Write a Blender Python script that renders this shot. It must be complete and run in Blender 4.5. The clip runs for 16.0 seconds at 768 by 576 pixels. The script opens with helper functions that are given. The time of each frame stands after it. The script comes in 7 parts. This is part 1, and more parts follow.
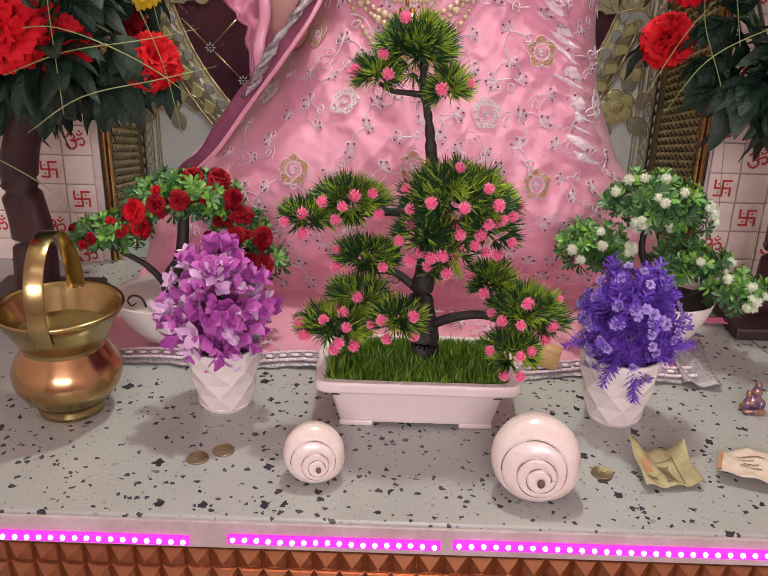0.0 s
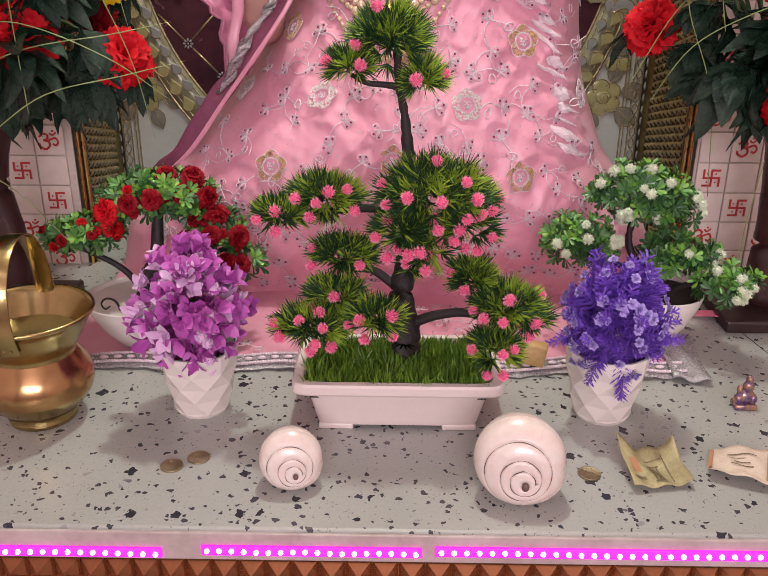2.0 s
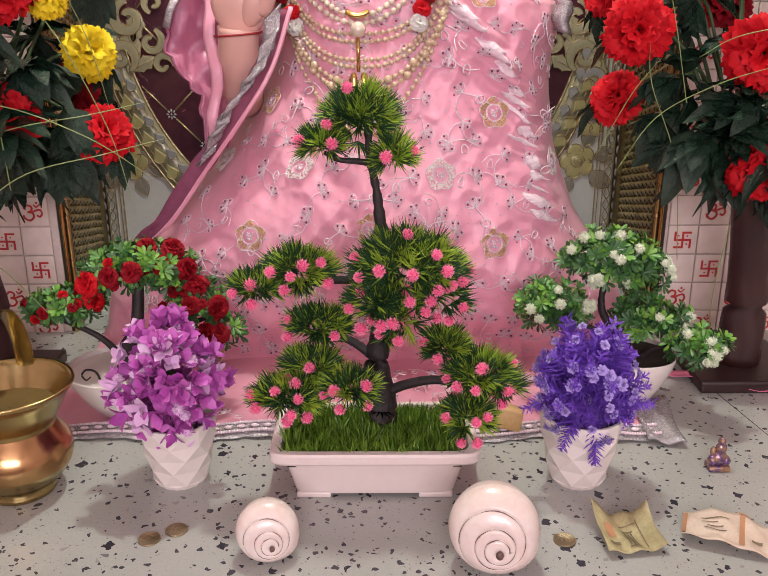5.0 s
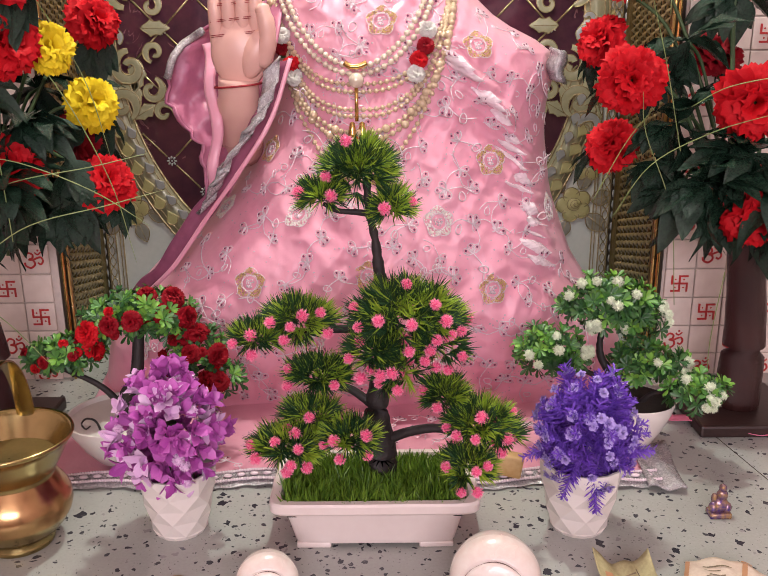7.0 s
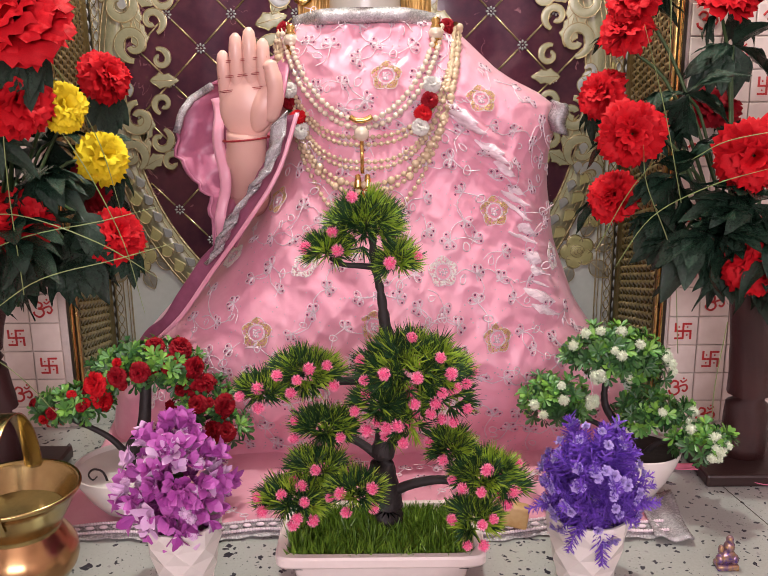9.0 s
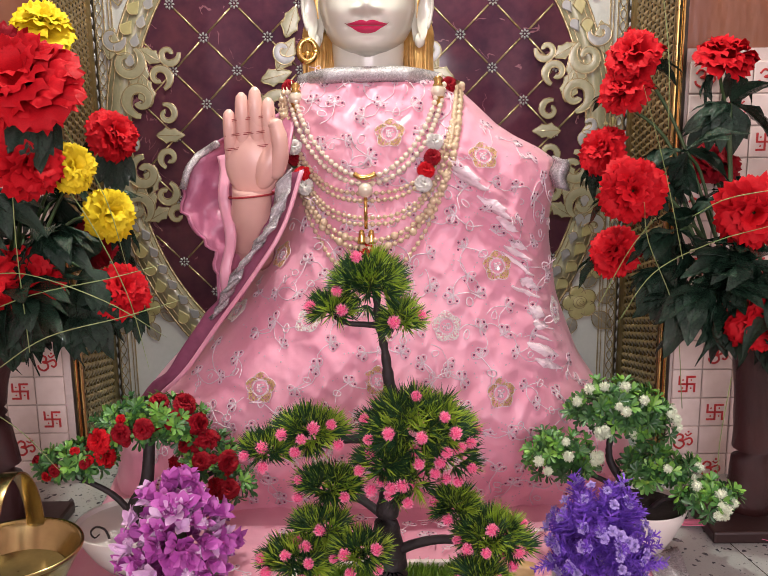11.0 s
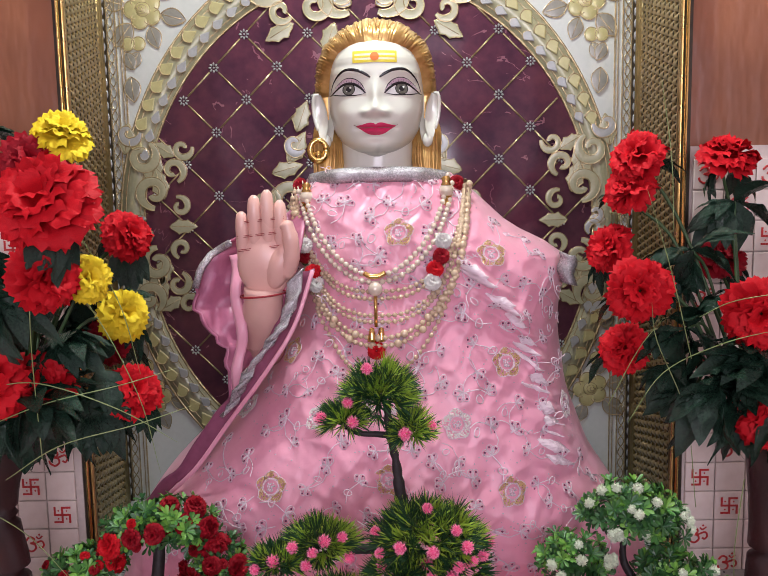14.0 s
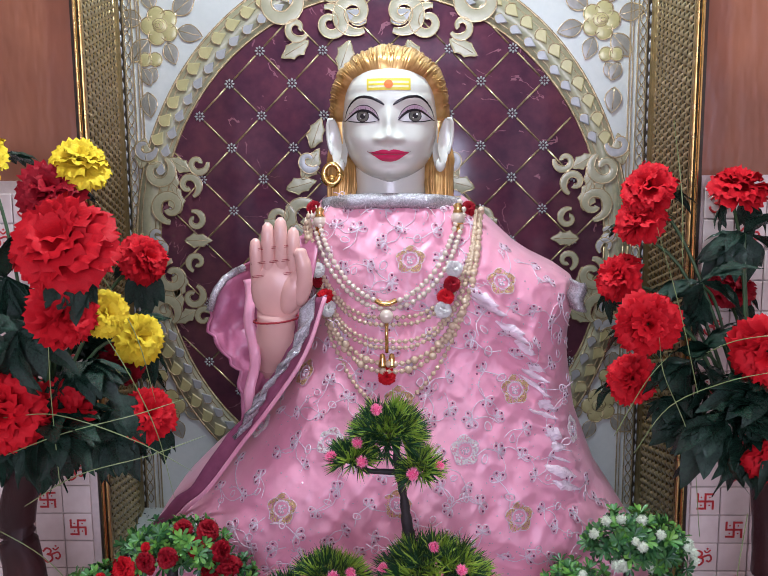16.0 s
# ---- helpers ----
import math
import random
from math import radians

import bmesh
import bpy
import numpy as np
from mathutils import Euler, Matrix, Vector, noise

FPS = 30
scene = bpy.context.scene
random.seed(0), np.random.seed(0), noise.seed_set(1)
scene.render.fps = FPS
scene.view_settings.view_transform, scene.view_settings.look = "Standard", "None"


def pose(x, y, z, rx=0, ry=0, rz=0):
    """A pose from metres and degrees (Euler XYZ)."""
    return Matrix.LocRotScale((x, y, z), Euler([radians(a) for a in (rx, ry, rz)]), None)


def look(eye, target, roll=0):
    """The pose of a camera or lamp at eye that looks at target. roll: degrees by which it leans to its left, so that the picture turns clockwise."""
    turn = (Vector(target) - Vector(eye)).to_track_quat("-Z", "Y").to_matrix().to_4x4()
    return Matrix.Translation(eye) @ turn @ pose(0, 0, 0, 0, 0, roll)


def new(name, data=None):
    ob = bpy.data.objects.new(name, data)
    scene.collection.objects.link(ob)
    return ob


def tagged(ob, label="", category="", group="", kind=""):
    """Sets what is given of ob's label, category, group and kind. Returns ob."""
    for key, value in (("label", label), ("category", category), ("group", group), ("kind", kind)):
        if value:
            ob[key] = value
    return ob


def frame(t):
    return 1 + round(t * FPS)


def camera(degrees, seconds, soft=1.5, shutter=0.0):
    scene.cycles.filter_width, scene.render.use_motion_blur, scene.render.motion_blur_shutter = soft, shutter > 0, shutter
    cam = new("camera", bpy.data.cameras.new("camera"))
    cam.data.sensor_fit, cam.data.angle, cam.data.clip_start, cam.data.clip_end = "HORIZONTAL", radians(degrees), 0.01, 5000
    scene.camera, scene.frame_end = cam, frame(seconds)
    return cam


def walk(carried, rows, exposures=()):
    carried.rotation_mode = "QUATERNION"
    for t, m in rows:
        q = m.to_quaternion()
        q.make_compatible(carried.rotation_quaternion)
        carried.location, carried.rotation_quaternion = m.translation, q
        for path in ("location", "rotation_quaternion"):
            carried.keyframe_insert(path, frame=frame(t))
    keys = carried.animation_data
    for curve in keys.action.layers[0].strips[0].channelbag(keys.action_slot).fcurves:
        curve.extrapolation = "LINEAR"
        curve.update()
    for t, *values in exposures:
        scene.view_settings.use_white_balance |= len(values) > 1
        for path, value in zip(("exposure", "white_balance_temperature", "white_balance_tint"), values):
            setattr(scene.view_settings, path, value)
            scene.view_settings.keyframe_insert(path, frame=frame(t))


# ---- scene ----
from mathutils.geometry import tessellate_polygon
cam = camera(48.3, 16.0, soft=1.0)
PATH = [
    (0, (-0.016, 0.048, 0.576), (-0.041, 1.892, -0.199), 1.4),
    (0.5, (-0.035, 0.06, 0.569), (-0.069, 1.898, -0.218), 1.1),
    (1, (-0.041, 0.07, 0.567), (-0.075, 1.906, -0.226), 0.8),
    (1.5, (-0.021, 0.077, 0.563), (-0.048, 1.914, -0.229), 0.6),
    (2, (0.005, 0.079, 0.566), (-0.011, 1.919, -0.216), 0.5),
    (2.5, (0.017, 0.077, 0.571), (0.011, 1.924, -0.197), 0.4),
    (3, (0.021, 0.075, 0.575), (0.02, 1.929, -0.174), 0.3),
    (3.5, (0.022, 0.073, 0.58), (0.024, 1.935, -0.15), 0.1),
    (4, (0.022, 0.073, 0.585), (0.027, 1.942, -0.125), 0.0),
    (4.2, (0.024, 0.071, 0.586), (0.026, 1.946, -0.112), -0.0),
    (6.3, (0.025, 0.066, 0.603), (0.035, 1.967, -0.018), -0.3),
    (6.5, (0.026, 0.067, 0.604), (0.035, 1.972, -0.003), -0.3),
    (7, (0.024, 0.065, 0.608), (0.032, 1.977, 0.023), -0.4),
    (7.5, (0.022, 0.061, 0.613), (0.029, 1.98, 0.049), -0.4),
    (8, (0.023, 0.059, 0.619), (0.025, 1.984, 0.077), -0.5),
    (8.5, (0.022, 0.057, 0.622), (0.021, 1.989, 0.103), -0.6),
    (9, (0.023, 0.057, 0.627), (0.021, 1.994, 0.13), -0.6),
    (9.2, (0.023, 0.056, 0.629), (0.022, 1.996, 0.141), -0.8),
    (11.3, (0.021, 0.055, 0.65), (0.014, 2.018, 0.268), -0.7),
    (11.5, (0.021, 0.055, 0.653), (0.013, 2.02, 0.283), -0.8),
    (12, (0.021, 0.056, 0.663), (0.012, 2.027, 0.322), -0.9),
    (12.5, (0.019, 0.056, 0.668), (0.009, 2.031, 0.355), -0.9),
    (13, (0.021, 0.056, 0.677), (0.009, 2.035, 0.389), -0.9),
    (13.5, (0.023, 0.054, 0.693), (0.004, 2.035, 0.424), -1.0),
    (14, (0.021, 0.053, 0.706), (-0.005, 2.036, 0.446), -1.1),
    (14.5, (0.021, 0.054, 0.718), (-0.016, 2.037, 0.456), -1.1),
    (15, (0.022, 0.05, 0.737), (-0.026, 2.031, 0.466), -0.9),
    (15.5, (0.023, 0.047, 0.757), (-0.031, 2.027, 0.475), -0.7),
    (16, (0.025, 0.044, 0.777), (-0.032, 2.021, 0.479), -0.5),
]
walk(cam, [(t, look(eye, target, roll)) for t, eye, target, roll in PATH], [(0, 0.06, 6500, 10), (4, 0.12, 6500, 10), (9, 0.17, 6500, 10), (11.5, 0.06, 6450, 10), (12.5, -0.05, 6350, 10), (13.5, -0.17, 6050, 10), (15, -0.18, 5450, 10), (16, -0.18, 5250, 10)])

# ---- light: a bulb over the shrine, added fills under the ceiling and across the room, the magenta strip ----
world = bpy.data.worlds.new("room_air")
world.use_nodes = True
scene.world = world
world.node_tree.nodes["Background"].inputs[0].default_value = (0.9, 0.7, 0.85, 1)
world.node_tree.nodes["Background"].inputs[1].default_value = 0.02


def lamp(name, kind, energy, color, m, size=0.1, size_y=0.1):
    d = bpy.data.lights.new(name, kind)
    d.energy, d.color = energy, color
    if kind == "AREA":
        d.shape, d.size, d.size_y = "RECTANGLE", size, size_y
    else:
        d.shadow_soft_size = size
    ob = new(name, d)
    ob.matrix_world = m
    return ob


lamp("shrine_bulb", "POINT", 40.0, (0.95, 1.0, 0.90), pose(0.02, 1.32, 1.62), 0.03)
# weak overhead fill, added to soften the room; its source is invented
lamp("ceiling_tube_light", "AREA", 1.5, (1.0, 0.86, 0.94), look((0.1, -0.1, 1.86), (0.1, 0.75, 0.2)), 1.2, 0.2)
# unseen area fill, added across the room to brighten the altar's front
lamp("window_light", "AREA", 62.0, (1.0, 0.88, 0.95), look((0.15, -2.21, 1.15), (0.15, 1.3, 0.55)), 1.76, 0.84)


# ---- materials ----
def material(name, base, other=None, rough=0.5, metal=0.0, scale=8.0, fine=120.0, bump=0.15, depth=0.002, island=0.0, sheen=0.0, coat=0.0, back=None, sub=0.0, aniso=None):
    """A surface with stains at one scale, grain at another and a fine relief."""
    m = bpy.data.materials.new(name)
    m.use_nodes = True
    n, l = m.node_tree.nodes, m.node_tree.links
    p = n["Principled BSDF"]
    other = other or tuple(c * 0.78 for c in base)
    tc = n.new("ShaderNodeTexCoord")
    big, small = n.new("ShaderNodeTexNoise"), n.new("ShaderNodeTexNoise")
    for t, sc, d in ((big, scale, 4), (small, fine, 3)):
        t.inputs["Scale"].default_value, t.inputs["Detail"].default_value = sc, d
        l.new(tc.outputs["Object"], t.inputs["Vector"])
    if aniso:
        mp = n.new("ShaderNodeMapping")
        mp.inputs["Scale"].default_value = aniso
        l.new(tc.outputs["Object"], mp.inputs["Vector"])
        l.new(mp.outputs[0], small.inputs["Vector"])
    mix = n.new("ShaderNodeMix")
    mix.data_type = "RGBA"
    mix.inputs[6].default_value, mix.inputs[7].default_value = (*base, 1), (*other, 1)
    add = n.new("ShaderNodeMath")
    add.operation = "MULTIPLY_ADD"
    l.new(small.outputs[0], add.inputs[0])
    add.inputs[1].default_value = 0.5
    l.new(big.outputs[0], add.inputs[2])
    ramp = n.new("ShaderNodeMapRange")
    ramp.inputs[1].default_value, ramp.inputs[2].default_value = 0.5, 1.0
    l.new(add.outputs[0], ramp.inputs[0])
    fac = ramp.outputs[0]
    if island:
        g = n.new("ShaderNodeNewGeometry")
        mx = n.new("ShaderNodeMix")
        mx.inputs[0].default_value = island
        l.new(fac, mx.inputs[2])
        l.new(g.outputs["Random Per Island"], mx.inputs[3])
        fac = mx.outputs[0]
    l.new(fac, mix.inputs[0])
    l.new(mix.outputs[2], p.inputs["Base Color"])
    p.inputs["Roughness"].default_value, p.inputs["Metallic"].default_value = rough, metal
    rr = n.new("ShaderNodeMapRange")
    rr.inputs[3].default_value, rr.inputs[4].default_value = max(0.03, rough - 0.08), min(1, rough + 0.1)
    l.new(big.outputs[0], rr.inputs[0])
    l.new(rr.outputs[0], p.inputs["Roughness"])
    p.inputs["Sheen Weight"].default_value = sheen
    p.inputs["Coat Weight"].default_value = coat
    if sub:
        p.inputs["Subsurface Weight"].default_value = sub
        p.inputs["Subsurface Radius"].default_value = (0.01, 0.006, 0.004)
    if bump:
        b = n.new("ShaderNodeBump")
        b.inputs["Strength"].default_value, b.inputs["Distance"].default_value = bump, depth
        l.new(small.outputs[0], b.inputs["Height"])
        l.new(b.outputs[0], p.inputs["Normal"])
    return m


def terrazzo():
    """Pale polished terrazzo: dark chips of two sizes in a light grey ground."""
    m = material("terrazzo", (0.44, 0.46, 0.43), (0.36, 0.37, 0.34), 0.20, scale=3.0, fine=260, bump=0.03, depth=0.0005)
    n, l = m.node_tree.nodes, m.node_tree.links
    p = n["Principled BSDF"]
    last = p.inputs["Base Color"].links[0].from_socket
    tc = n.new("ShaderNodeTexCoord")
    warp = n.new("ShaderNodeTexNoise")
    warp.inputs["Scale"].default_value = 110
    l.new(tc.outputs["Object"], warp.inputs["Vector"])
    vm = n.new("ShaderNodeVectorMath")
    vm.operation = "MULTIPLY_ADD"
    vm.inputs[1].default_value = (0.012, 0.012, 0)
    l.new(warp.outputs["Color"], vm.inputs[0])
    l.new(tc.outputs["Object"], vm.inputs[2])
    for sc, limit, share, col, squash in ((50, 0.46, 0.42, (0.035, 0.035, 0.045), 0.8), (34, 0.26, 0.16, (0.16, 0.16, 0.18), 1.5), (110, 0.40, 0.6, (0.06, 0.06, 0.07), 1.0), (75, 0.30, 0.2, (0.30, 0.29, 0.29), 1.0), (300, 0.28, 0.4, (0.16, 0.15, 0.15), 1.0)):
        mp = n.new("ShaderNodeMapping")
        mp.inputs["Scale"].default_value = (1, squash, 0)
        mp.inputs["Rotation"].default_value = (0, 0, sc * 0.37)
        l.new(vm.outputs[0], mp.inputs[0])
        v = n.new("ShaderNodeTexVoronoi")
        v.inputs["Scale"].default_value = sc
        v.distance = "MANHATTAN" if sc < 60 else "EUCLIDEAN"
        l.new(mp.outputs[0], v.inputs["Vector"])
        sep = n.new("ShaderNodeSeparateColor")
        l.new(v.outputs["Color"], sep.inputs[0])
        pick = n.new("ShaderNodeMath")
        pick.operation = "LESS_THAN"
        pick.inputs[1].default_value = share
        l.new(sep.outputs[0], pick.inputs[0])
        rad = n.new("ShaderNodeMath")
        rad.operation = "MULTIPLY"
        rad.inputs[1].default_value = limit
        l.new(sep.outputs[1], rad.inputs[0])
        near = n.new("ShaderNodeMath")
        near.operation = "LESS_THAN"
        l.new(v.outputs["Distance"], near.inputs[0])
        l.new(rad.outputs[0], near.inputs[1])
        both = n.new("ShaderNodeMath")
        both.operation = "MULTIPLY"
        l.new(pick.outputs[0], both.inputs[0])
        l.new(near.outputs[0], both.inputs[1])
        mix = n.new("ShaderNodeMix")
        mix.data_type = "RGBA"
        l.new(both.outputs[0], mix.inputs[0])
        l.new(last, mix.inputs[6])
        mix.inputs[7].default_value = (*col, 1)
        last = mix.outputs[2]
    l.new(last, p.inputs["Base Color"])
    return m


def veined(m, color, scale, width):
    """Lay thin broken mineral veins over a stone."""
    n, l = m.node_tree.nodes, m.node_tree.links
    p = n["Principled BSDF"]
    last = p.inputs["Base Color"].links[0].from_socket
    tc, t = n.new("ShaderNodeTexCoord"), n.new("ShaderNodeTexNoise")
    t.inputs["Scale"].default_value, t.inputs["Detail"].default_value, t.inputs["Distortion"].default_value = scale, 5, 1.5
    l.new(tc.outputs["Object"], t.inputs["Vector"])
    gap, near, patchy, both = (n.new("ShaderNodeMath") for _ in range(4))
    gap.operation, near.operation, patchy.operation, both.operation = "COMPARE", "MULTIPLY", "GREATER_THAN", "MULTIPLY"
    gap.inputs[1].default_value, gap.inputs[2].default_value = 0.5, width
    l.new(t.outputs[0], gap.inputs[0])
    near.inputs[1].default_value = 0.45
    l.new(gap.outputs[0], near.inputs[0])
    spot = n.new("ShaderNodeTexNoise")
    spot.inputs["Scale"].default_value = scale * 2.3
    l.new(tc.outputs["Object"], spot.inputs["Vector"])
    patchy.inputs[1].default_value = 0.54
    l.new(spot.outputs[0], patchy.inputs[0])
    l.new(near.outputs[0], both.inputs[0])
    l.new(patchy.outputs[0], both.inputs[1])
    mix = n.new("ShaderNodeMix")
    mix.data_type = "RGBA"
    l.new(both.outputs[0], mix.inputs[0])
    l.new(last, mix.inputs[6])
    mix.inputs[7].default_value = (*color, 1)
    l.new(mix.outputs[2], p.inputs["Base Color"])


def glow(name, color, strength):
    m = bpy.data.materials.new(name)
    m.use_nodes = True
    p = m.node_tree.nodes["Principled BSDF"]
    p.inputs["Base Color"].default_value = (*color, 1)
    p.inputs["Emission Color"].default_value = (*color, 1)
    p.inputs["Emission Strength"].default_value = strength
    return m


TERRAZZO = terrazzo()
EDGE_STONE = material("counter_edge", (0.55, 0.48, 0.46), (0.40, 0.32, 0.30), 0.3, scale=20)
PLASTER = material("orange_plaster", (0.34, 0.130, 0.058), (0.20, 0.075, 0.036), 0.36, scale=5, fine=16, bump=0.6, depth=0.010, aniso=(1.0, 1.0, 0.3))
ROOM = material("room_wall", (0.62, 0.50, 0.48), (0.5, 0.4, 0.4), 0.7, scale=2)
ROOM_FLOOR = material("room_floor", (0.45, 0.36, 0.33), None, 0.35, scale=3)
TILE = material("glazed_tile", (0.80, 0.70, 0.63), (0.68, 0.57, 0.50), 0.16, scale=7, fine=60, bump=0.08)
GROUT = material("grout", (0.70, 0.60, 0.54), None, 0.8)
RED_PAINT = material("red_glaze", (0.55, 0.035, 0.03), (0.42, 0.02, 0.02), 0.3)
GOLD = material("gold_leaf", (0.62, 0.44, 0.18), (0.55, 0.36, 0.11), 0.28, 1.0, scale=30, bump=0.2)
GOLD_TRIM = material("gold_trim", (0.86, 0.60, 0.22), (0.6, 0.38, 0.1), 0.18, 1.0, scale=20, bump=0.05)
LATTICE_GOLD = material("lattice_gold", (0.60, 0.47, 0.24), (0.34, 0.25, 0.11), 0.30, 0.9, scale=30, bump=0.25, island=0.4)
BRONZE_DARK = material("dark_bronze", (0.06, 0.045, 0.025), (0.03, 0.02, 0.012), 0.45, 0.5)
MURAL = material("mural_white", (0.51, 0.52, 0.49), (0.44, 0.45, 0.42), 0.2, scale=5, fine=90, bump=0.05)
MAROON = material("maroon_marble", (0.098, 0.028, 0.046), (0.040, 0.014, 0.030), 0.10, scale=13, fine=55, bump=0.02)
veined(MAROON, (0.36, 0.16, 0.20), 7.0, 0.006)
ORN = material("champagne_glaze", (0.35, 0.33, 0.21), (0.26, 0.25, 0.16), 0.22, 0.08, scale=18, bump=0.12)
ORN_PALE = material("pale_glaze", (0.35, 0.35, 0.34), (0.27, 0.27, 0.27), 0.22, 0.08, scale=18, bump=0.1)
ORN_YELLOW = material("yellow_glaze", (0.44, 0.40, 0.19), (0.35, 0.31, 0.14), 0.22, 0.1, scale=18, bump=0.1)
ORN_GREY = material("grey_glaze", (0.26, 0.25, 0.21), (0.18, 0.17, 0.15), 0.22, 0.1, scale=18, bump=0.1)
OUTLINE = material("gold_outline", (0.62, 0.50, 0.28), (0.32, 0.24, 0.12), 0.22, 0.6, scale=60)
COPPER = material("copper_tile", (0.48, 0.22, 0.10), (0.28, 0.11, 0.05), 0.2, 0.85, scale=14, bump=0.1)
LED = glow("led_magenta", (1.0, 0.02, 0.80), 1.0)
LED_CORE = glow("led_core", (1.0, 0.62, 1.0), 5.0)
SKIN = material("painted_marble", (0.75, 0.76, 0.66), (0.71, 0.71, 0.61), 0.24, scale=6, fine=30, bump=0.0, coat=0.25)
SKIN_HAND = material("painted_palm", (0.78, 0.50, 0.42), (0.72, 0.42, 0.36), 0.28, scale=9, fine=40, bump=0.03)
HAIR = material("gold_hair", (0.78, 0.52, 0.20), (0.50, 0.28, 0.08), 0.36, 0.7, scale=30, fine=60, bump=0.3)
LIP = material("lip_paint", (0.72, 0.03, 0.13), None, 0.2)
BLACK_PAINT = material("black_paint", (0.02, 0.018, 0.02), None, 0.25)
IRIS = material("iris_paint", (0.17, 0.17, 0.13), (0.08, 0.08, 0.07), 0.15, scale=300)
LID = material("lid_paint", (0.60, 0.44, 0.53), (0.66, 0.54, 0.58), 0.3, scale=60)
YELLOW_PAINT = material("yellow_paint", (0.85, 0.70, 0.05), None, 0.4)
ORANGE_PAINT = material("orange_paint", (0.85, 0.22, 0.03), None, 0.4)
NOSTRIL = material("rose_brown_paint", (0.34, 0.14, 0.12), None, 0.4)
PASTE = material("sandal_paste", (0.84, 0.76, 0.36), (0.84, 0.80, 0.62), 0.6, scale=60, fine=200)
EYE_WHITE = material("eye_white", (0.75, 0.75, 0.72), None, 0.12)
PINK = material("pink_satin", (0.84, 0.42, 0.52), (0.76, 0.31, 0.42), 0.36, scale=6, fine=30, bump=0.5, depth=0.005, sheen=0.15, aniso=(1.0, 1.0, 0.6))
PINK_DARK = material("mauve_lining", (0.56, 0.20, 0.30), (0.36, 0.10, 0.19), 0.38, scale=8, fine=50, bump=0.4, depth=0.004)
# lining colour darkened to carry the shadow inside the robe's fold
SHADED_FOLD = material("plum_lining", (0.34, 0.10, 0.18), (0.20, 0.05, 0.10), 0.4, scale=10, fine=60, bump=0.5, depth=0.004)
SILVER = material("silver_thread", (0.62, 0.60, 0.60), (0.28, 0.26, 0.28), 0.26, 0.45, scale=240, fine=620, bump=1.0, depth=0.0014)
SILVER_WIRE = material("silver_embroidery", (0.90, 0.80, 0.83), (0.70, 0.54, 0.61), 0.25, 0.05, scale=260, fine=900, bump=0)
GOLD_WIRE = material("gold_embroidery", (0.90, 0.66, 0.34), (0.64, 0.42, 0.18), 0.28, 0.5, scale=420, fine=1500, bump=1.0)
WHITE_WIRE = material("white_embroidery", (0.86, 0.82, 0.76), (0.72, 0.66, 0.62), 0.45, 0.1, scale=200, fine=1500, bump=0.6)
GEM = material("violet_gem", (0.30, 0.09, 0.18), (0.20, 0.06, 0.12), 0.1, 0.2)
CLEAR_GEM = material("clear_gem", (0.88, 0.82, 0.86), None, 0.08, 0.35)
PEARL = material("pearl", (0.72, 0.58, 0.40), (0.58, 0.44, 0.28), 0.16, 0.15, scale=40, coat=0.5)
PEARL_WHITE = material("white_pearl", (0.80, 0.72, 0.58), (0.68, 0.58, 0.44), 0.18, 0.1, scale=40, coat=0.5)
BRASS = material("brass", (0.50, 0.39, 0.17), (0.34, 0.26, 0.11), 0.22, 1.0, scale=12, fine=60, bump=0.05)
COPPER_BAND = material("copper", (0.60, 0.38, 0.18), (0.46, 0.27, 0.12), 0.22, 1.0, scale=12, fine=60, bump=0.05)
CERAMIC = material("white_ceramic", (0.84, 0.79, 0.74), (0.78, 0.72, 0.67), 0.2, scale=10, fine=50, bump=0.03)
PLASTIC = material("pale_plastic", (0.82, 0.73, 0.69), (0.77, 0.67, 0.63), 0.32, scale=10, fine=90, bump=0.03)
SOIL = material("dark_soil", (0.03, 0.022, 0.016), None, 0.9, bump=0.6)
BARK = material("black_bark", (0.018, 0.013, 0.013), (0.030, 0.022, 0.021), 0.62, scale=40, fine=200, bump=0.6)
TRUNK = material("red_brown_wood", (0.055, 0.017, 0.014), (0.022, 0.008, 0.008), 0.35, scale=10, fine=30, bump=0.4, depth=0.004, aniso=(60, 60, 4))
BASEWOOD = material("dark_base", (0.035, 0.016, 0.014), None, 0.4)
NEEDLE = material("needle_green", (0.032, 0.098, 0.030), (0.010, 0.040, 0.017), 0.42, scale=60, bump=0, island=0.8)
NEEDLE_LIME = material("needle_lime", (0.40, 0.54, 0.05), (0.17, 0.33, 0.03), 0.42, scale=60, bump=0, island=0.8)
GRASS = material("plastic_grass", (0.24, 0.40, 0.04), (0.05, 0.13, 0.015), 0.42, scale=40, bump=0, island=0.8)
PINK_BUD = material("pink_bud", (0.90, 0.16, 0.34), (0.90, 0.40, 0.52), 0.5, scale=60, island=0.6)
PINK_CORE = material("pale_pink", (0.88, 0.10, 0.27), None, 0.5)
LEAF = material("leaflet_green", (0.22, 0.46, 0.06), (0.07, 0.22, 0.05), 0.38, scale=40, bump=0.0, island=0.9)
# deeper copy of the leaflet green, for whorls in the clumps' shade
LEAF_SHADED = material("leaflet_deep_green", (0.06, 0.17, 0.035), (0.022, 0.085, 0.028), 0.38, scale=40, bump=0, island=0.8)
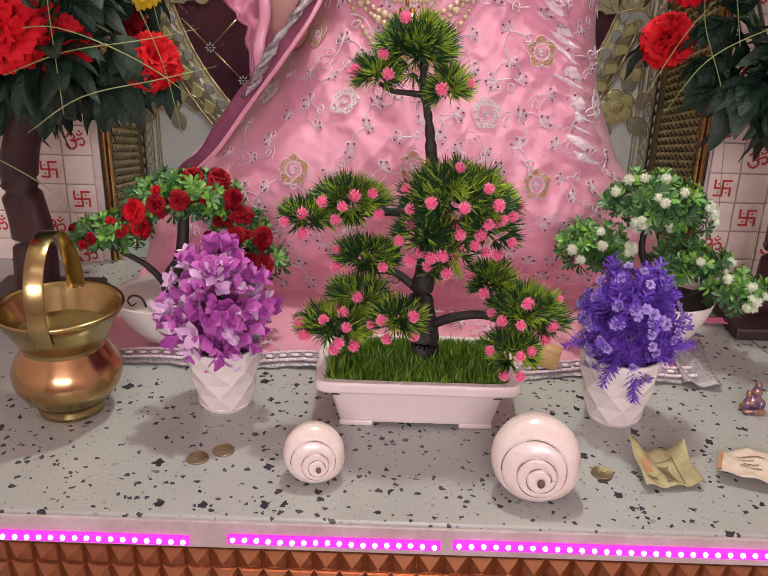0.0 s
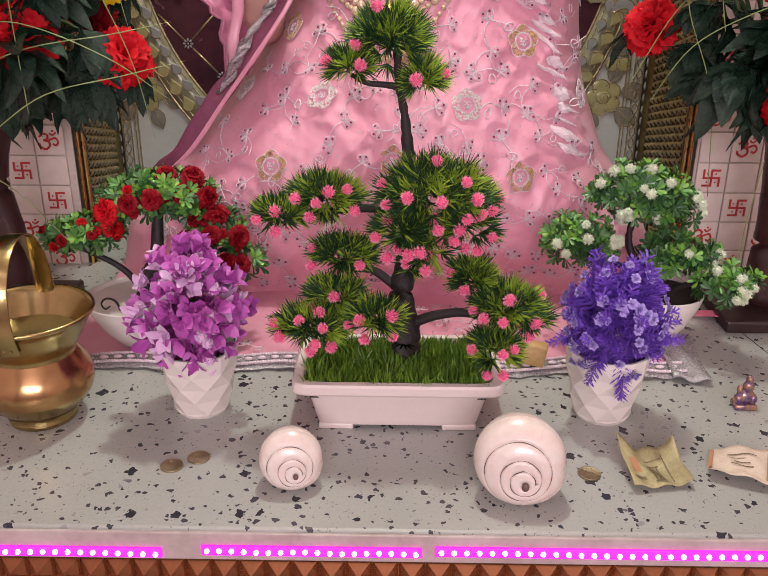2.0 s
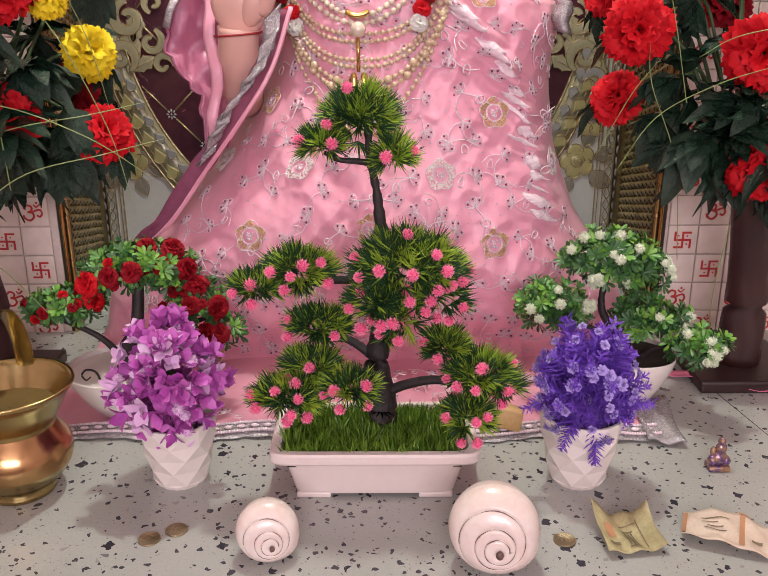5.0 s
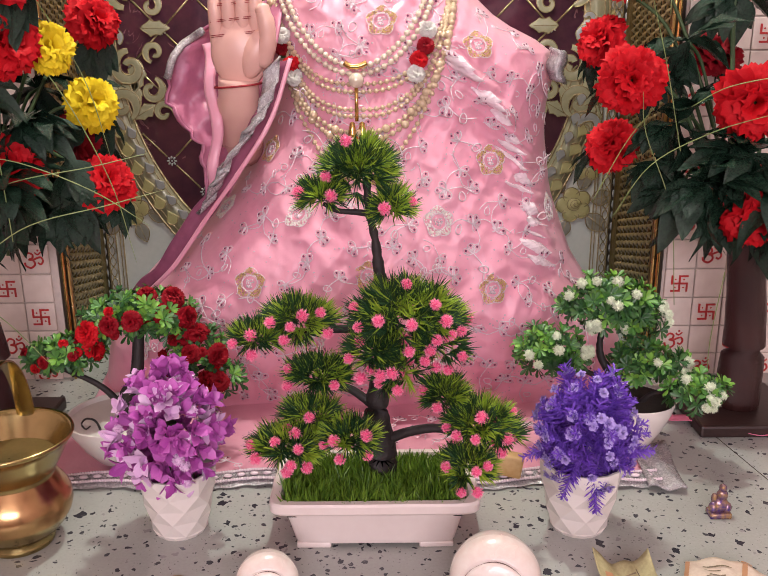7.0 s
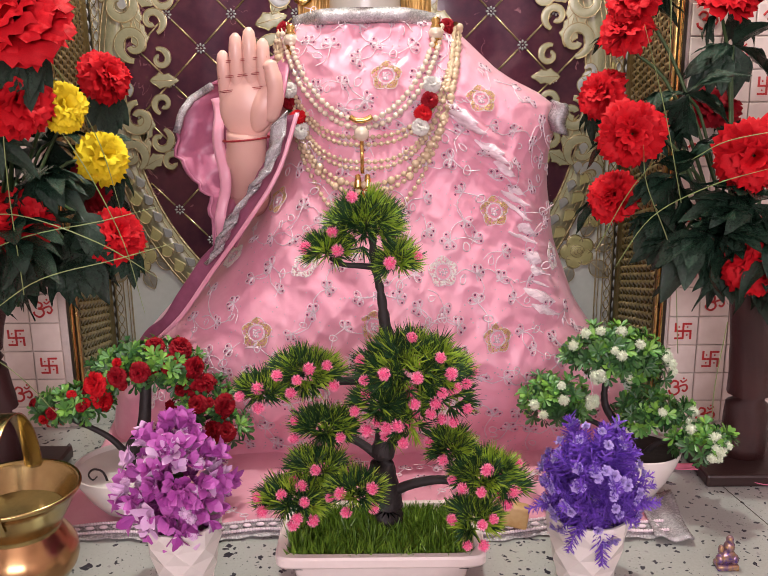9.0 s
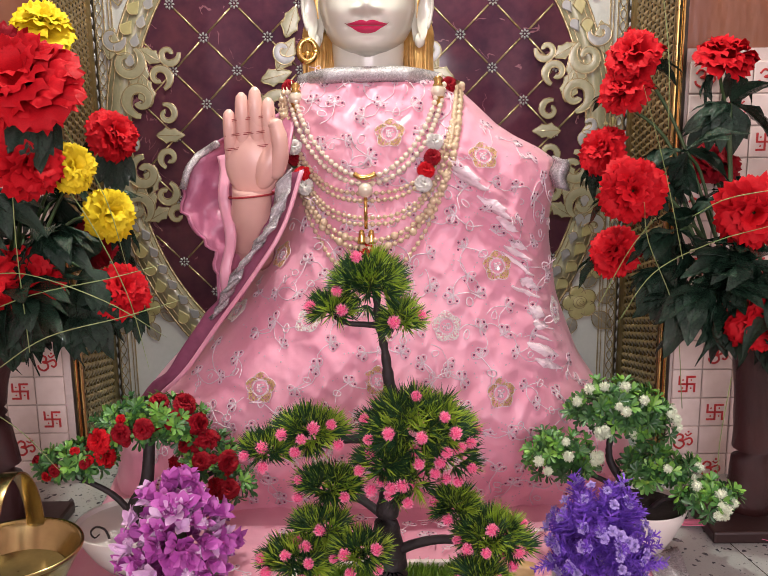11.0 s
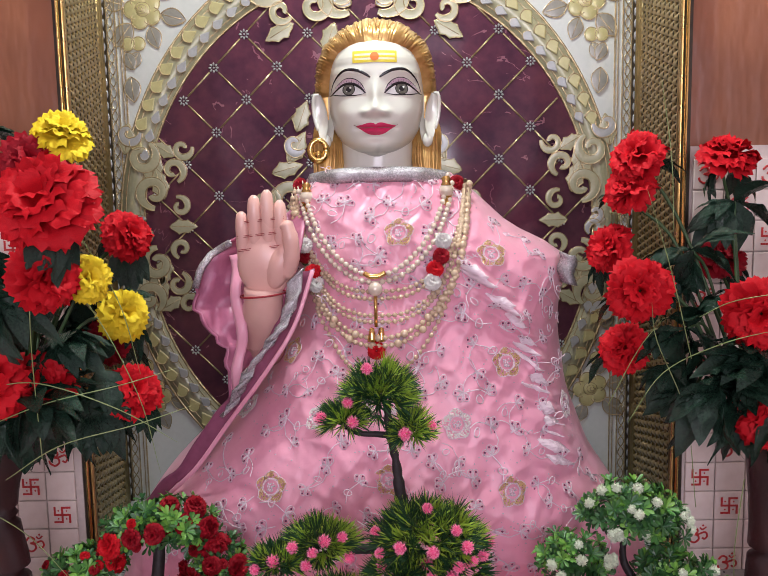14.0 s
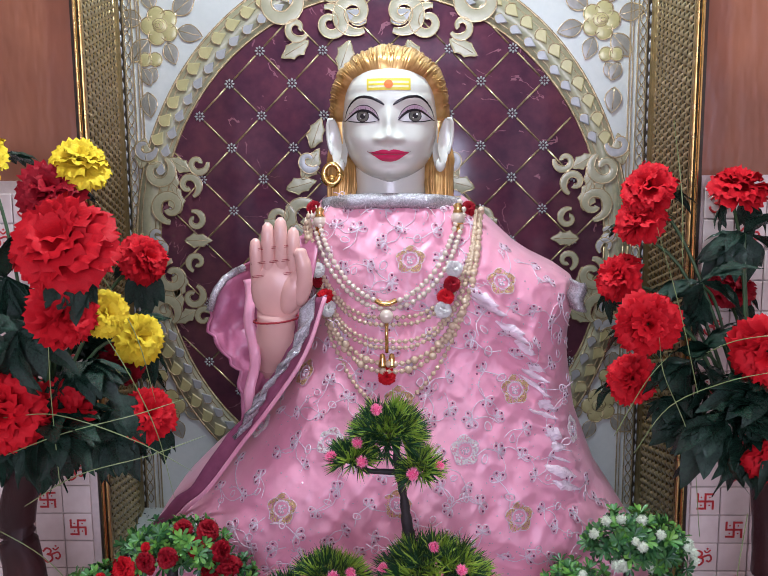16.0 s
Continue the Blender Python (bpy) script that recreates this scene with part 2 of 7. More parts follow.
RED_PETAL = material("red_petal", (0.66, 0.010, 0.018), (0.40, 0.004, 0.010), 0.55, scale=40, fine=300, bump=0.2, island=0.6)
# deep red of small blossoms; on the back carnations it paints their shade
DEEP_OR_SHADED_RED = material("deep_red_petal", (0.34, 0.006, 0.016), (0.20, 0.004, 0.01), 0.55, scale=40, fine=300, bump=0.2, island=0.6)
YELLOW_PETAL = material("yellow_petal", (0.88, 0.70, 0.03), (0.74, 0.52, 0.01), 0.55, scale=40, fine=300, bump=0.2, island=0.6)
BIG_LEAF = material("glossy_leaf", (0.026, 0.062, 0.036), (0.010, 0.026, 0.017), 0.16, scale=25, fine=70, bump=0.6, depth=0.003)
for m in (RED_PETAL, DEEP_OR_SHADED_RED, YELLOW_PETAL):
    m.node_tree.nodes["Principled BSDF"].inputs["Specular IOR Level"].default_value = 0.15
STRAND = material("onion_grass", (0.30, 0.38, 0.15), (0.20, 0.27, 0.08), 0.4, scale=40)
STEM = material("green_stem", (0.05, 0.10, 0.03), None, 0.5)
WHITE_BLOSSOM = material("white_blossom", (0.72, 0.78, 0.62), (0.62, 0.70, 0.50), 0.5, scale=60, island=0.5)
PURPLE = material("orchid_purple", (0.34, 0.012, 0.30), (0.60, 0.17, 0.54), 0.5, scale=50, fine=300, island=0.75)
LILAC = material("pale_lilac", (0.84, 0.66, 0.82), (0.68, 0.38, 0.68), 0.5, scale=50, fine=300, island=0.6)
VIOLET = material("violet_sprig", (0.16, 0.05, 0.52), (0.26, 0.12, 0.62), 0.5, scale=60, island=0.8)
VIOLET_PALE = material("pale_violet", (0.56, 0.46, 0.84), (0.38, 0.26, 0.74), 0.5, scale=60, island=0.6)
SHELL = material("shell", (0.82, 0.76, 0.70), (0.76, 0.62, 0.56), 0.24, scale=30, fine=120, bump=0.25, coat=0.3)
SHELL_LINE = material("shell_line", (0.09, 0.05, 0.04), (0.20, 0.12, 0.10), 0.5, scale=90)
COIN = material("coin_metal", (0.42, 0.34, 0.20), (0.28, 0.22, 0.13), 0.35, 0.9, scale=60, fine=500, bump=0.5)
NOTE_GREEN = material("banknote_green", (0.50, 0.46, 0.24), (0.30, 0.26, 0.13), 0.7, scale=40, fine=300)
NOTE_CREAM = material("banknote_cream", (0.72, 0.62, 0.50), (0.58, 0.46, 0.36), 0.7, scale=40, fine=300)
NOTE_INK = material("banknote_ink", (0.14, 0.12, 0.07), (0.24, 0.18, 0.1), 0.7, scale=100)
NOTE_ORANGE = material("banknote_orange", (0.50, 0.26, 0.13), None, 0.7)
WOODBIT = material("pale_wood", (0.62, 0.42, 0.20), (0.48, 0.28, 0.10), 0.5, scale=40)
BLUE_GOLD = material("blue_enamel", (0.05, 0.03, 0.30), (0.55, 0.34, 0.10), 0.2, 0.6, scale=110, fine=300, bump=0.3)
RIBBON = material("pink_ribbon", (0.85, 0.22, 0.36), None, 0.45)
THREAD = material("red_thread", (0.35, 0.02, 0.03), None, 0.6)
WHITE_CLOTH = material("white_cloth_flower", (0.78, 0.76, 0.70), None, 0.6)


# ---- geometry helpers ----
class Geo:
    """Collects vertices, faces and a material slot for each face."""

    def __init__(self):
        self.v, self.f, self.s = [], [], []

    def add(self, vf, m=None, slot=0):
        k = len(self.v)
        self.v += [tuple(m @ Vector(p)) for p in vf[0]] if m is not None else [tuple(p) for p in vf[0]]
        self.f += [tuple(i + k for i in f) for f in vf[1]]
        self.s += [slot] * len(vf[1])
        return self

    def mesh(self, name, mats, smooth=True):
        me = bpy.data.meshes.new(name)
        me.from_pydata(self.v, [], self.f)
        for m in mats if isinstance(mats, (list, tuple)) else [mats]:
            me.materials.append(m)
        me.polygons.foreach_set("material_index", self.s)
        me.polygons.foreach_set("use_smooth", [smooth] * len(self.f))
        me.update()
        return me


def part(name, geo, mats, parent=None, label="", smooth=True, m=None):
    me = geo if isinstance(geo, bpy.types.Mesh) else geo.mesh(name, mats, smooth)
    ob = new(name, me)
    if parent is not None:
        ob.parent = parent
    if m is not None:
        ob.matrix_local = m
    return tagged(ob, label)


def thing(name, m, label, category, group="", kind=""):
    ob = new(name)
    ob.empty_display_size = 0.05
    ob.matrix_world = m
    return tagged(ob, label, category, group, kind)


def structure(name, geo, mats, label, category="wall", smooth=False):
    return tagged(part(name, geo, mats, smooth=smooth), label, category, kind="structure")


def box(x0, x1, y0, y1, z0, z1, b=0.0):
    """A box with chamfered edges."""
    if not b:
        v = [(x, y, z) for x in (x0, x1) for y in (y0, y1) for z in (z0, z1)]
        return v, [(0, 1, 3, 2), (4, 6, 7, 5), (0, 4, 5, 1), (2, 3, 7, 6), (0, 2, 6, 4), (1, 5, 7, 3)]
    bm = bmesh.new()
    bmesh.ops.create_cube(bm, size=1)
    for q in bm.verts:
        q.co = Vector(((x0 + x1) / 2 + q.co.x * (x1 - x0), (y0 + y1) / 2 + q.co.y * (y1 - y0), (z0 + z1) / 2 + q.co.z * (z1 - z0)))
    bmesh.ops.bevel(bm, geom=bm.edges[:], offset=b, segments=2, profile=0.5, affect="EDGES")
    bm.verts.index_update()
    out = [tuple(q.co) for q in bm.verts], [tuple(q.index for q in f.verts) for f in bm.faces]
    bm.free()
    return out


def lathe(profile, seg=48, twist=0.0):
    v, f = [], []
    for j, (r, z) in enumerate(profile):
        for i in range(seg):
            a = 2 * math.pi * (i + twist * j) / seg
            v.append((r * math.cos(a), r * math.sin(a), z))
    for j in range(len(profile) - 1):
        for i in range(seg):
            k = (i + 1) % seg
            f.append((j * seg + i, j * seg + k, (j + 1) * seg + k, (j + 1) * seg + i))
    return v, f


def grid(rows):
    """Faces over rows of points, all of one length."""
    n = len(rows[0])
    v = [p for r in rows for p in r]
    return v, [(j * n + i, j * n + i + 1, (j + 1) * n + i + 1, (j + 1) * n + i) for j in range(len(rows) - 1) for i in range(n - 1)]


def tube(points, radius, seg=8, flat=1.0, up=(0, 0, 1)):
    """A tube along points; radius is a number or one a point."""
    pts = [Vector(p) for p in points]
    rad = radius if isinstance(radius, (list, tuple)) else [radius] * len(pts)
    v, f = [], []
    for i, p in enumerate(pts):
        d = (pts[min(i + 1, len(pts) - 1)] - pts[max(i - 1, 0)]).normalized()
        s = d.cross(Vector(up))
        if s.length < 1e-3:
            s = d.cross(Vector((1, 0, 0.01)))
        s.normalize()
        u = s.cross(d)
        for k in range(seg):
            a = 2 * math.pi * k / seg
            v.append(p + (s * math.cos(a) + u * math.sin(a) * flat) * rad[i])
    for i in range(len(pts) - 1):
        for k in range(seg):
            q = (k + 1) % seg
            f.append((i * seg + k, i * seg + q, (i + 1) * seg + q, (i + 1) * seg + k))
    f += [tuple(range(seg - 1, -1, -1)), tuple((len(pts) - 1) * seg + k for k in range(seg))]
    return v, f


def smooth_line(points, n=6):
    """Catmull-Rom through the points."""
    p = [Vector(q) for q in points]
    p = [p[0] * 2 - p[1]] + p + [p[-1] * 2 - p[-2]]
    out = []
    for i in range(1, len(p) - 2):
        for k in range(n):
            t = k / n
            a, b, c, d = p[i - 1:i + 3]
            out.append(0.5 * (2 * b + (c - a) * t + (2 * a - 5 * b + 4 * c - d) * t * t + (3 * b - a - 3 * c + d) * t ** 3))
    return out + [p[-2]]


def ball(r=1.0, seg=10, rings=7):
    return lathe([(max(1e-4, r * math.sin(math.pi * j / rings)), -r * math.cos(math.pi * j / rings)) for j in range(rings + 1)], seg)


def plate(outline, depth=0.004, bevel=0.25):
    """A relief plate in the xz plane, facing -y, from an outline; its rim slopes."""
    cx = sum(p[0] for p in outline) / len(outline)
    cz = sum(p[1] for p in outline) / len(outline)
    n = len(outline)
    v = [(x, 0, z) for x, z in outline] + [(x, -depth * 0.8, z) for x, z in outline]
    v += [(cx + (x - cx) * (1 - bevel), -depth, cz + (z - cz) * (1 - bevel)) for x, z in outline]
    f = [(i, (i + 1) % n, n + (i + 1) % n, n + i) for i in range(n)] + [(n + i, n + (i + 1) % n, 2 * n + (i + 1) % n, 2 * n + i) for i in range(n)]
    tri = tessellate_polygon([[Vector((x, z, 0)) for x, z in outline]])
    return v, f + [tuple(2 * n + i for i in t) for t in tri]


def facing(direction, spin=0.0):
    """A turn that takes local z to the direction."""
    return Vector(direction).to_track_quat("Z", "Y").to_matrix().to_4x4() @ Matrix.Rotation(spin, 4, "Z")


def at(p, direction=(0, 0, 1), spin=0.0, s=1.0):
    return Matrix.Translation(p) @ facing(direction, spin) @ Matrix.Scale(s, 4)


def lerp(table, z):
    """Linear between rows (z, value)."""
    for (a, p), (b, q) in zip(table, table[1:]):
        if z <= b:
            k = max(0.0, (z - a) / (b - a))
            return p + (q - p) * k
    return table[-1][1]


def soft_lerp(table, z, w=0.03):
    return (lerp(table, z - w) + 2 * lerp(table, z) + lerp(table, z + w)) / 4


# ---- the room ----
FRONT, BACK = 1.512, 1.877
CEIL, FLOOR = 1.9, -0.85
structure("floor", Geo().add(box(-1.6, 1.6, -2.2, 2.1, FLOOR - 0.1, FLOOR)), ROOM_FLOOR, "reddish stone floor of the shrine room", "floor")
structure("ceiling", Geo().add(box(-1.6, 1.6, -2.2, 2.1, CEIL, CEIL + 0.1)), ROOM, "plain painted ceiling of the shrine room", "ceiling")
# unseen wall; its framed opening is made up to hold the fill lamp
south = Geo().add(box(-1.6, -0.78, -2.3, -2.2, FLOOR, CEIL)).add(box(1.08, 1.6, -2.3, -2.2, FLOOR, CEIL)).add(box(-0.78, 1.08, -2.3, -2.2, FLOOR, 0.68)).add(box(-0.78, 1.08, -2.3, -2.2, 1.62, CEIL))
structure("wall_south", south, ROOM, "plain painted unseen wall with an opening added for the fill light", "wall")
window = thing("window_1", pose(0.15, -2.25, 1.15), "unseen opening added round the fill light", "window", kind="structure")
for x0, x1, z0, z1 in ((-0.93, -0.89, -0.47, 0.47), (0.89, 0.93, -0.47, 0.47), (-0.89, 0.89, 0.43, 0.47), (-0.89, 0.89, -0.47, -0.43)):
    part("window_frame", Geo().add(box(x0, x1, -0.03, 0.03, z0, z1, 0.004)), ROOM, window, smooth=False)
holder = thing("lamp_holder", pose(0.02, 1.32, 1.68), "small white lamp holder under the ceiling", "lamp holder")
part("socket", Geo().add(lathe([(0.001, 0.0), (0.022, 0.0), (0.024, 0.03), (0.03, 0.06), (0.03, 0.12), (0.006, 0.13), (0.006, 0.219)], 24)), ROOM, holder)
# unseen batten, added to go with the overhead fill
tube_lamp = thing("tube_lamp", pose(0.1, -0.1, 1.865), "unseen white batten added above the ceiling fill light", "tube lamp")
part("batten", Geo().add(box(-0.6, 0.6, -0.03, 0.03, 0.012, 0.034, 0.004)), ROOM, tube_lamp, smooth=False)
structure("wall_west", Geo().add(box(-1.7, -1.6, -2.2, 2.1, FLOOR, CEIL)), ROOM, "plain painted side wall of the room", "wall")
structure("wall_east", Geo().add(box(1.6, 1.7, -2.2, 2.1, FLOOR, CEIL)), ROOM, "plain painted side wall of the room", "wall")
JL, JR = -0.527, 0.507
BL, BR = -0.580, 0.530
# front walls beside the niche, the wall behind it
structure("wall_north_west", Geo().add(box(-1.6, JL - 0.012, FRONT + 0.008, FRONT + 0.05, FLOOR, CEIL)), PLASTER, "orange-brown rough painted plaster wall beside the niche")
structure("wall_north_east", Geo().add(box(JR + 0.012, 1.6, FRONT + 0.008, FRONT + 0.05, FLOOR, CEIL)), PLASTER, "orange-pink rough painted plaster wall beside the niche")
structure("wall_niche_back", Geo().add(box(-0.70, 0.65, BACK + 0.012, BACK + 0.1, FLOOR, CEIL)), PLASTER, "back wall of the shrine niche", "wall")

# counter
TOP_FRONT = 0.781
counter = Geo().add(box(-1.6, 1.6, TOP_FRONT, FRONT + 0.008, -0.035, 0, 0.004))
structure("countertop", counter, TERRAZZO, "pale terrazzo altar countertop with dark stone chips", "countertop")
structure("niche_floor", Geo().add(box(-0.60, 0.55, FRONT + 0.0085, BACK + 0.0115, -0.035, -0.001)), TERRAZZO, "pale terrazzo floor of the niche", "floor")
structure("counter_front", Geo().add(box(-1.6, 1.6, TOP_FRONT + 0.022, TOP_FRONT + 0.12, FLOOR, -0.035)), EDGE_STONE, "stone front of the altar below the countertop", "counter")

structure("counter_nosing", Geo().add(box(-1.6, 1.6, TOP_FRONT - 0.004, TOP_FRONT, -0.036, -0.0025, 0.0012)), EDGE_STONE, "pinkish stone nosing along the countertop edge", "nosing")

# copper pyramid tiles on the counter's front
px = 0.0275
pyr = Geo().add(([(0, 0, 0), (px, 0, 0), (px, 0, px), (0, 0, px), (px * .08, -.003, px * .08), (px * .92, -.003, px * .08), (px * .92, -.003, px * .92), (px * .08, -.003, px * .92), (px / 2, -.014, px / 2)],
                 [(0, 1, 5, 4), (1, 2, 6, 5), (2, 3, 7, 6), (3, 0, 4, 7), (4, 5, 8), (5, 6, 8), (6, 7, 8), (7, 4, 8)])).mesh("copper_tile", COPPER, False)
panel = structure("counter_cladding", Geo().add(box(-1.6, 1.6, TOP_FRONT + 0.012, TOP_FRONT + 0.022, -0.6, -0.045)), COPPER, "copper cladding of pyramid tiles under the countertop", "cladding")

# led strip under the edge
led_board = thing("led_strip", pose(0, TOP_FRONT - 0.0045, -0.022), "glowing magenta LED strip along the countertop edge", "led strip")
for x0, x1, z0, z1 in ((-0.80, -0.225, -0.004, 0.000), (-0.185, 0.040, 0.0, 0.001), (0.053, 0.80, 0.002, -0.006)):
    strip = part("strip", Geo().add(box(x0, x1, -0.003, 0, z0 - 0.006, z0 + 0.006, 0.001)), LED, led_board)
    k = round((x1 - x0) / 0.0128)
    for i in range(k):
        u = (i + 0.5) / k
        part("diode", Geo().add(ball(0.0028, 8, 5)), LED_CORE, strip, m=pose(x0 + (x1 - x0) * u, -0.004, z0 + 0.0008 * math.sin(u * 17)))

# ---- niche: mural, reveals, tiles ----
mural = structure("mural_panel", Geo().add(box(BL + 0.0, BR - 0.0, BACK, BACK + 0.0115, -0.001, CEIL)), MURAL, "glazed white tile mural with a maroon oval and gilded scrollwork", "mural")
CX, CZ = -0.034, 0.59


def oval(a, b, n=96):
    return [(CX + a * math.cos(2 * math.pi * i / n), CZ + b * math.sin(2 * math.pi * i / n)) for i in range(n)]


def on_wall(x=0, z=0, lift=0.0, s=1.0, turn=0.0, flip=1):
    return Matrix.Translation((x, BACK - lift, z)) @ Matrix.Rotation(turn, 4, "Y") @ Matrix.Diagonal((s * flip, s, s, 1))


part("maroon_field", Geo().add(plate(oval(0.478, 0.527), 0.003, 0.003), on_wall()), MAROON, mural, "polished maroon marble-look oval field")
STEP_X, STEP_Z = 0.1314, 0.1325
lines, nodes = Geo(), []
for i in range(-8, 9):
    for j in range(-8, 9):
        for h in (0, 0.5):
            x, z = -0.348 + STEP_X * (i + h), 0.67 + STEP_Z * (j + h)
            if ((x - CX) / 0.470) ** 2 + ((z - CZ) / 0.52) ** 2 < 1:
                nodes.append((x, z))
for x, z in nodes:
    for dx in (-1, 1):
        x2, z2 = x + dx * STEP_X / 2, z + STEP_Z / 2
        if ((x2 - CX) / 0.478) ** 2 + ((z2 - CZ) / 0.53) ** 2 < 1.12:
            lines.add(tube([(x + dx * .009, BACK - 0.0035, z + .009), (x2 - dx * .009, BACK - 0.0035, z2 - .009)], 0.0021, 5, 0.6, (0, 1, 0)))
part("lattice_lines", lines, OUTLINE, mural, "thin gold diagonal lattice lines")
star = Geo()
for k in range(8):
    a = k * math.pi / 4
    star.add(ball(0.0034, 7, 5), Matrix.Translation((0.0075 * math.cos(a), 0, 0.0075 * math.sin(a))) @ Matrix.Rotation(-a, 4, "Y") @ Matrix.Diagonal((1.05, 0.5, 0.62, 1)))
star.add(ball(0.0022, 7, 5), Matrix.Diagonal((1, 0.6, 1, 1)))
star_mesh = star.mesh("star", ORN_PALE)
for x, z in nodes:
    part("rosette", star_mesh, None, mural, m=Matrix.Translation((x, BACK - 0.0045, z)))


def ring_band(a0, b0, a1, b1, depth, n=120):
    o, i = oval(a1, b1, n), oval(a0, b0, n)
    v = [(x, 0, z) for x, z in o] + [(x, -depth, z) for x, z in o] + [(x, -depth, z) for x, z in i] + [(x, 0, z) for x, z in i]
    return v, [(k * n + j, k * n + (j + 1) % n, (k + 1) * n + (j + 1) % n, (k + 1) * n + j) for k in range(3) for j in range(n)]


part("oval_band", Geo().add(ring_band(0.476, 0.525, 0.526, 0.602, 0.0046), on_wall()), ORN, mural, "champagne band round the oval")
band_edges = Geo()
for a, b, r in ((0.476, 0.525, 0.0028), (0.486, 0.537, 0.0016), (0.516, 0.589, 0.0016), (0.526, 0.602, 0.0028)):
    o = oval(a, b, 120)
    band_edges.add(tube([(x, BACK - 0.004, z) for x, z in o + o[:1]], r, 6, 0.7, (0, 1, 0)))
part("band_edge", band_edges, OUTLINE, mural)
# overlapping fans along the band
fan_out = [(0, 0)] + [(0.034 * math.cos(t), 0.019 * math.sin(t)) for t in [radians(-50 + 10 * k) for k in range(11)]]
fan = Geo().add(plate([(p, q) for p, q in fan_out], 0.0035, 0.12)).mesh("fan", ORN_YELLOW, False)
fan_pale = Geo().add(plate([(p * 0.85, q * 0.75) for p, q in fan_out], 0.0045, 0.15)).mesh("fan", ORN_PALE, False)
fan_rim = Geo().add(tube([(p, -0.004, q) for p, q in fan_out[1:]], 0.0013, 5, 0.7, (0, 1, 0)))
fan_rim_mesh = fan_rim.mesh("fan_rim", OUTLINE)
for k in range(84):
    t = 2 * math.pi * k / 84
    x, z = CX + 0.508 * math.cos(t), CZ + 0.572 * math.sin(t)
    x2, z2 = CX + 0.492 * math.cos(t + 0.03), CZ + 0.548 * math.sin(t + 0.03)
    if z < 0.05 or abs(z - 0.605) < 0.17 or z > CEIL - 0.75 and abs(x) < 0.02:
        continue
    for me, p, q, lift in ((fan, x, z, 0.004), (fan_pale, x2, z2, 0.0045)):
        m = Matrix.Translation((p, BACK - lift, q)) @ Matrix.Rotation(-(t + (1.35 if me is fan else 1.75)), 4, "Y")
        o = part("fan", me, None, mural, m=m)
        part("fan_rim", fan_rim_mesh, None, o, m=Matrix.Diagonal((0.98, 1, 0.98, 1) if me is fan else (0.84, 1, 0.74, 1)))


def curl(turns=1.15, r=0.034, w=0.0125, n=30):
    """A scroll: a band that winds inwards, thick at its foot."""
    pts, rad = [], []
    for i in range(n):
        u = i / (n - 1)
        a = -math.pi / 2 + turns * 2 * math.pi * u
        q = r * (1 - 0.72 * u)
        pts.append((q * math.cos(a), -0.004, q * math.sin(a)))
        rad.append(w * (1 - 0.55 * u) * (0.35 + 0.65 * min(1, u * 5)))
    sheet = []
    for i, p in enumerate(pts):
        d = Vector(pts[min(i + 1, n - 1)]) - Vector(pts[max(i - 1, 0)])
        s = d.cross(Vector((0, 1, 0))).normalized()
        sheet.append([tuple(Vector(p) + s * rad[i] * q + Vector((0, h, 0))) for q, h in ((-1, 0.004), (-1, -0.001), (-0.8, -0.0022), (0, -0.0016), (0.8, -0.0022), (1, -0.001), (1, 0.004))])
    g = Geo().add(grid(sheet))
    for sgn in (-1, 1):
        edge = []
        for i, p in enumerate(pts):
            d = Vector(pts[min(i + 1, n - 1)]) - Vector(pts[max(i - 1, 0)])
            s = d.cross(Vector((0, 1, 0))).normalized()
            edge.append(Vector(p) + s * rad[i] * sgn * 0.95 + Vector((0, -0.0018, 0)))
        g.add(tube(edge, 0.0013, 5, 1, (0, 1, 0)), slot=1)
    return g


def leaf_plate(lobes, l, w):
    """A pointed ornament leaf with scalloped sides, along +z."""
    side = []
    for i in range(13):
        u = i / 12
        side.append((w * math.sin(math.pi * u) ** 0.8 * (1 - 0.35 * u) * (1 - 0.28 * abs(math.sin(lobes * math.pi * u))), l * u))
    outline = side + [(-x, z) for x, z in reversed(side[1:-1])]
    g = Geo().add(plate(outline, 0.004, 0.2))
    g.add(tube([(x, -0.0035, z) for x, z in outline + outline[:1]], 0.0012, 5, 1, (0, 1, 0)), slot=1)
    g.add(tube([(0, -0.0045, l * 0.08), (0, -0.0048, l * 0.85)], 0.0009, 5, 1, (0, 1, 0)), slot=1)
    return g


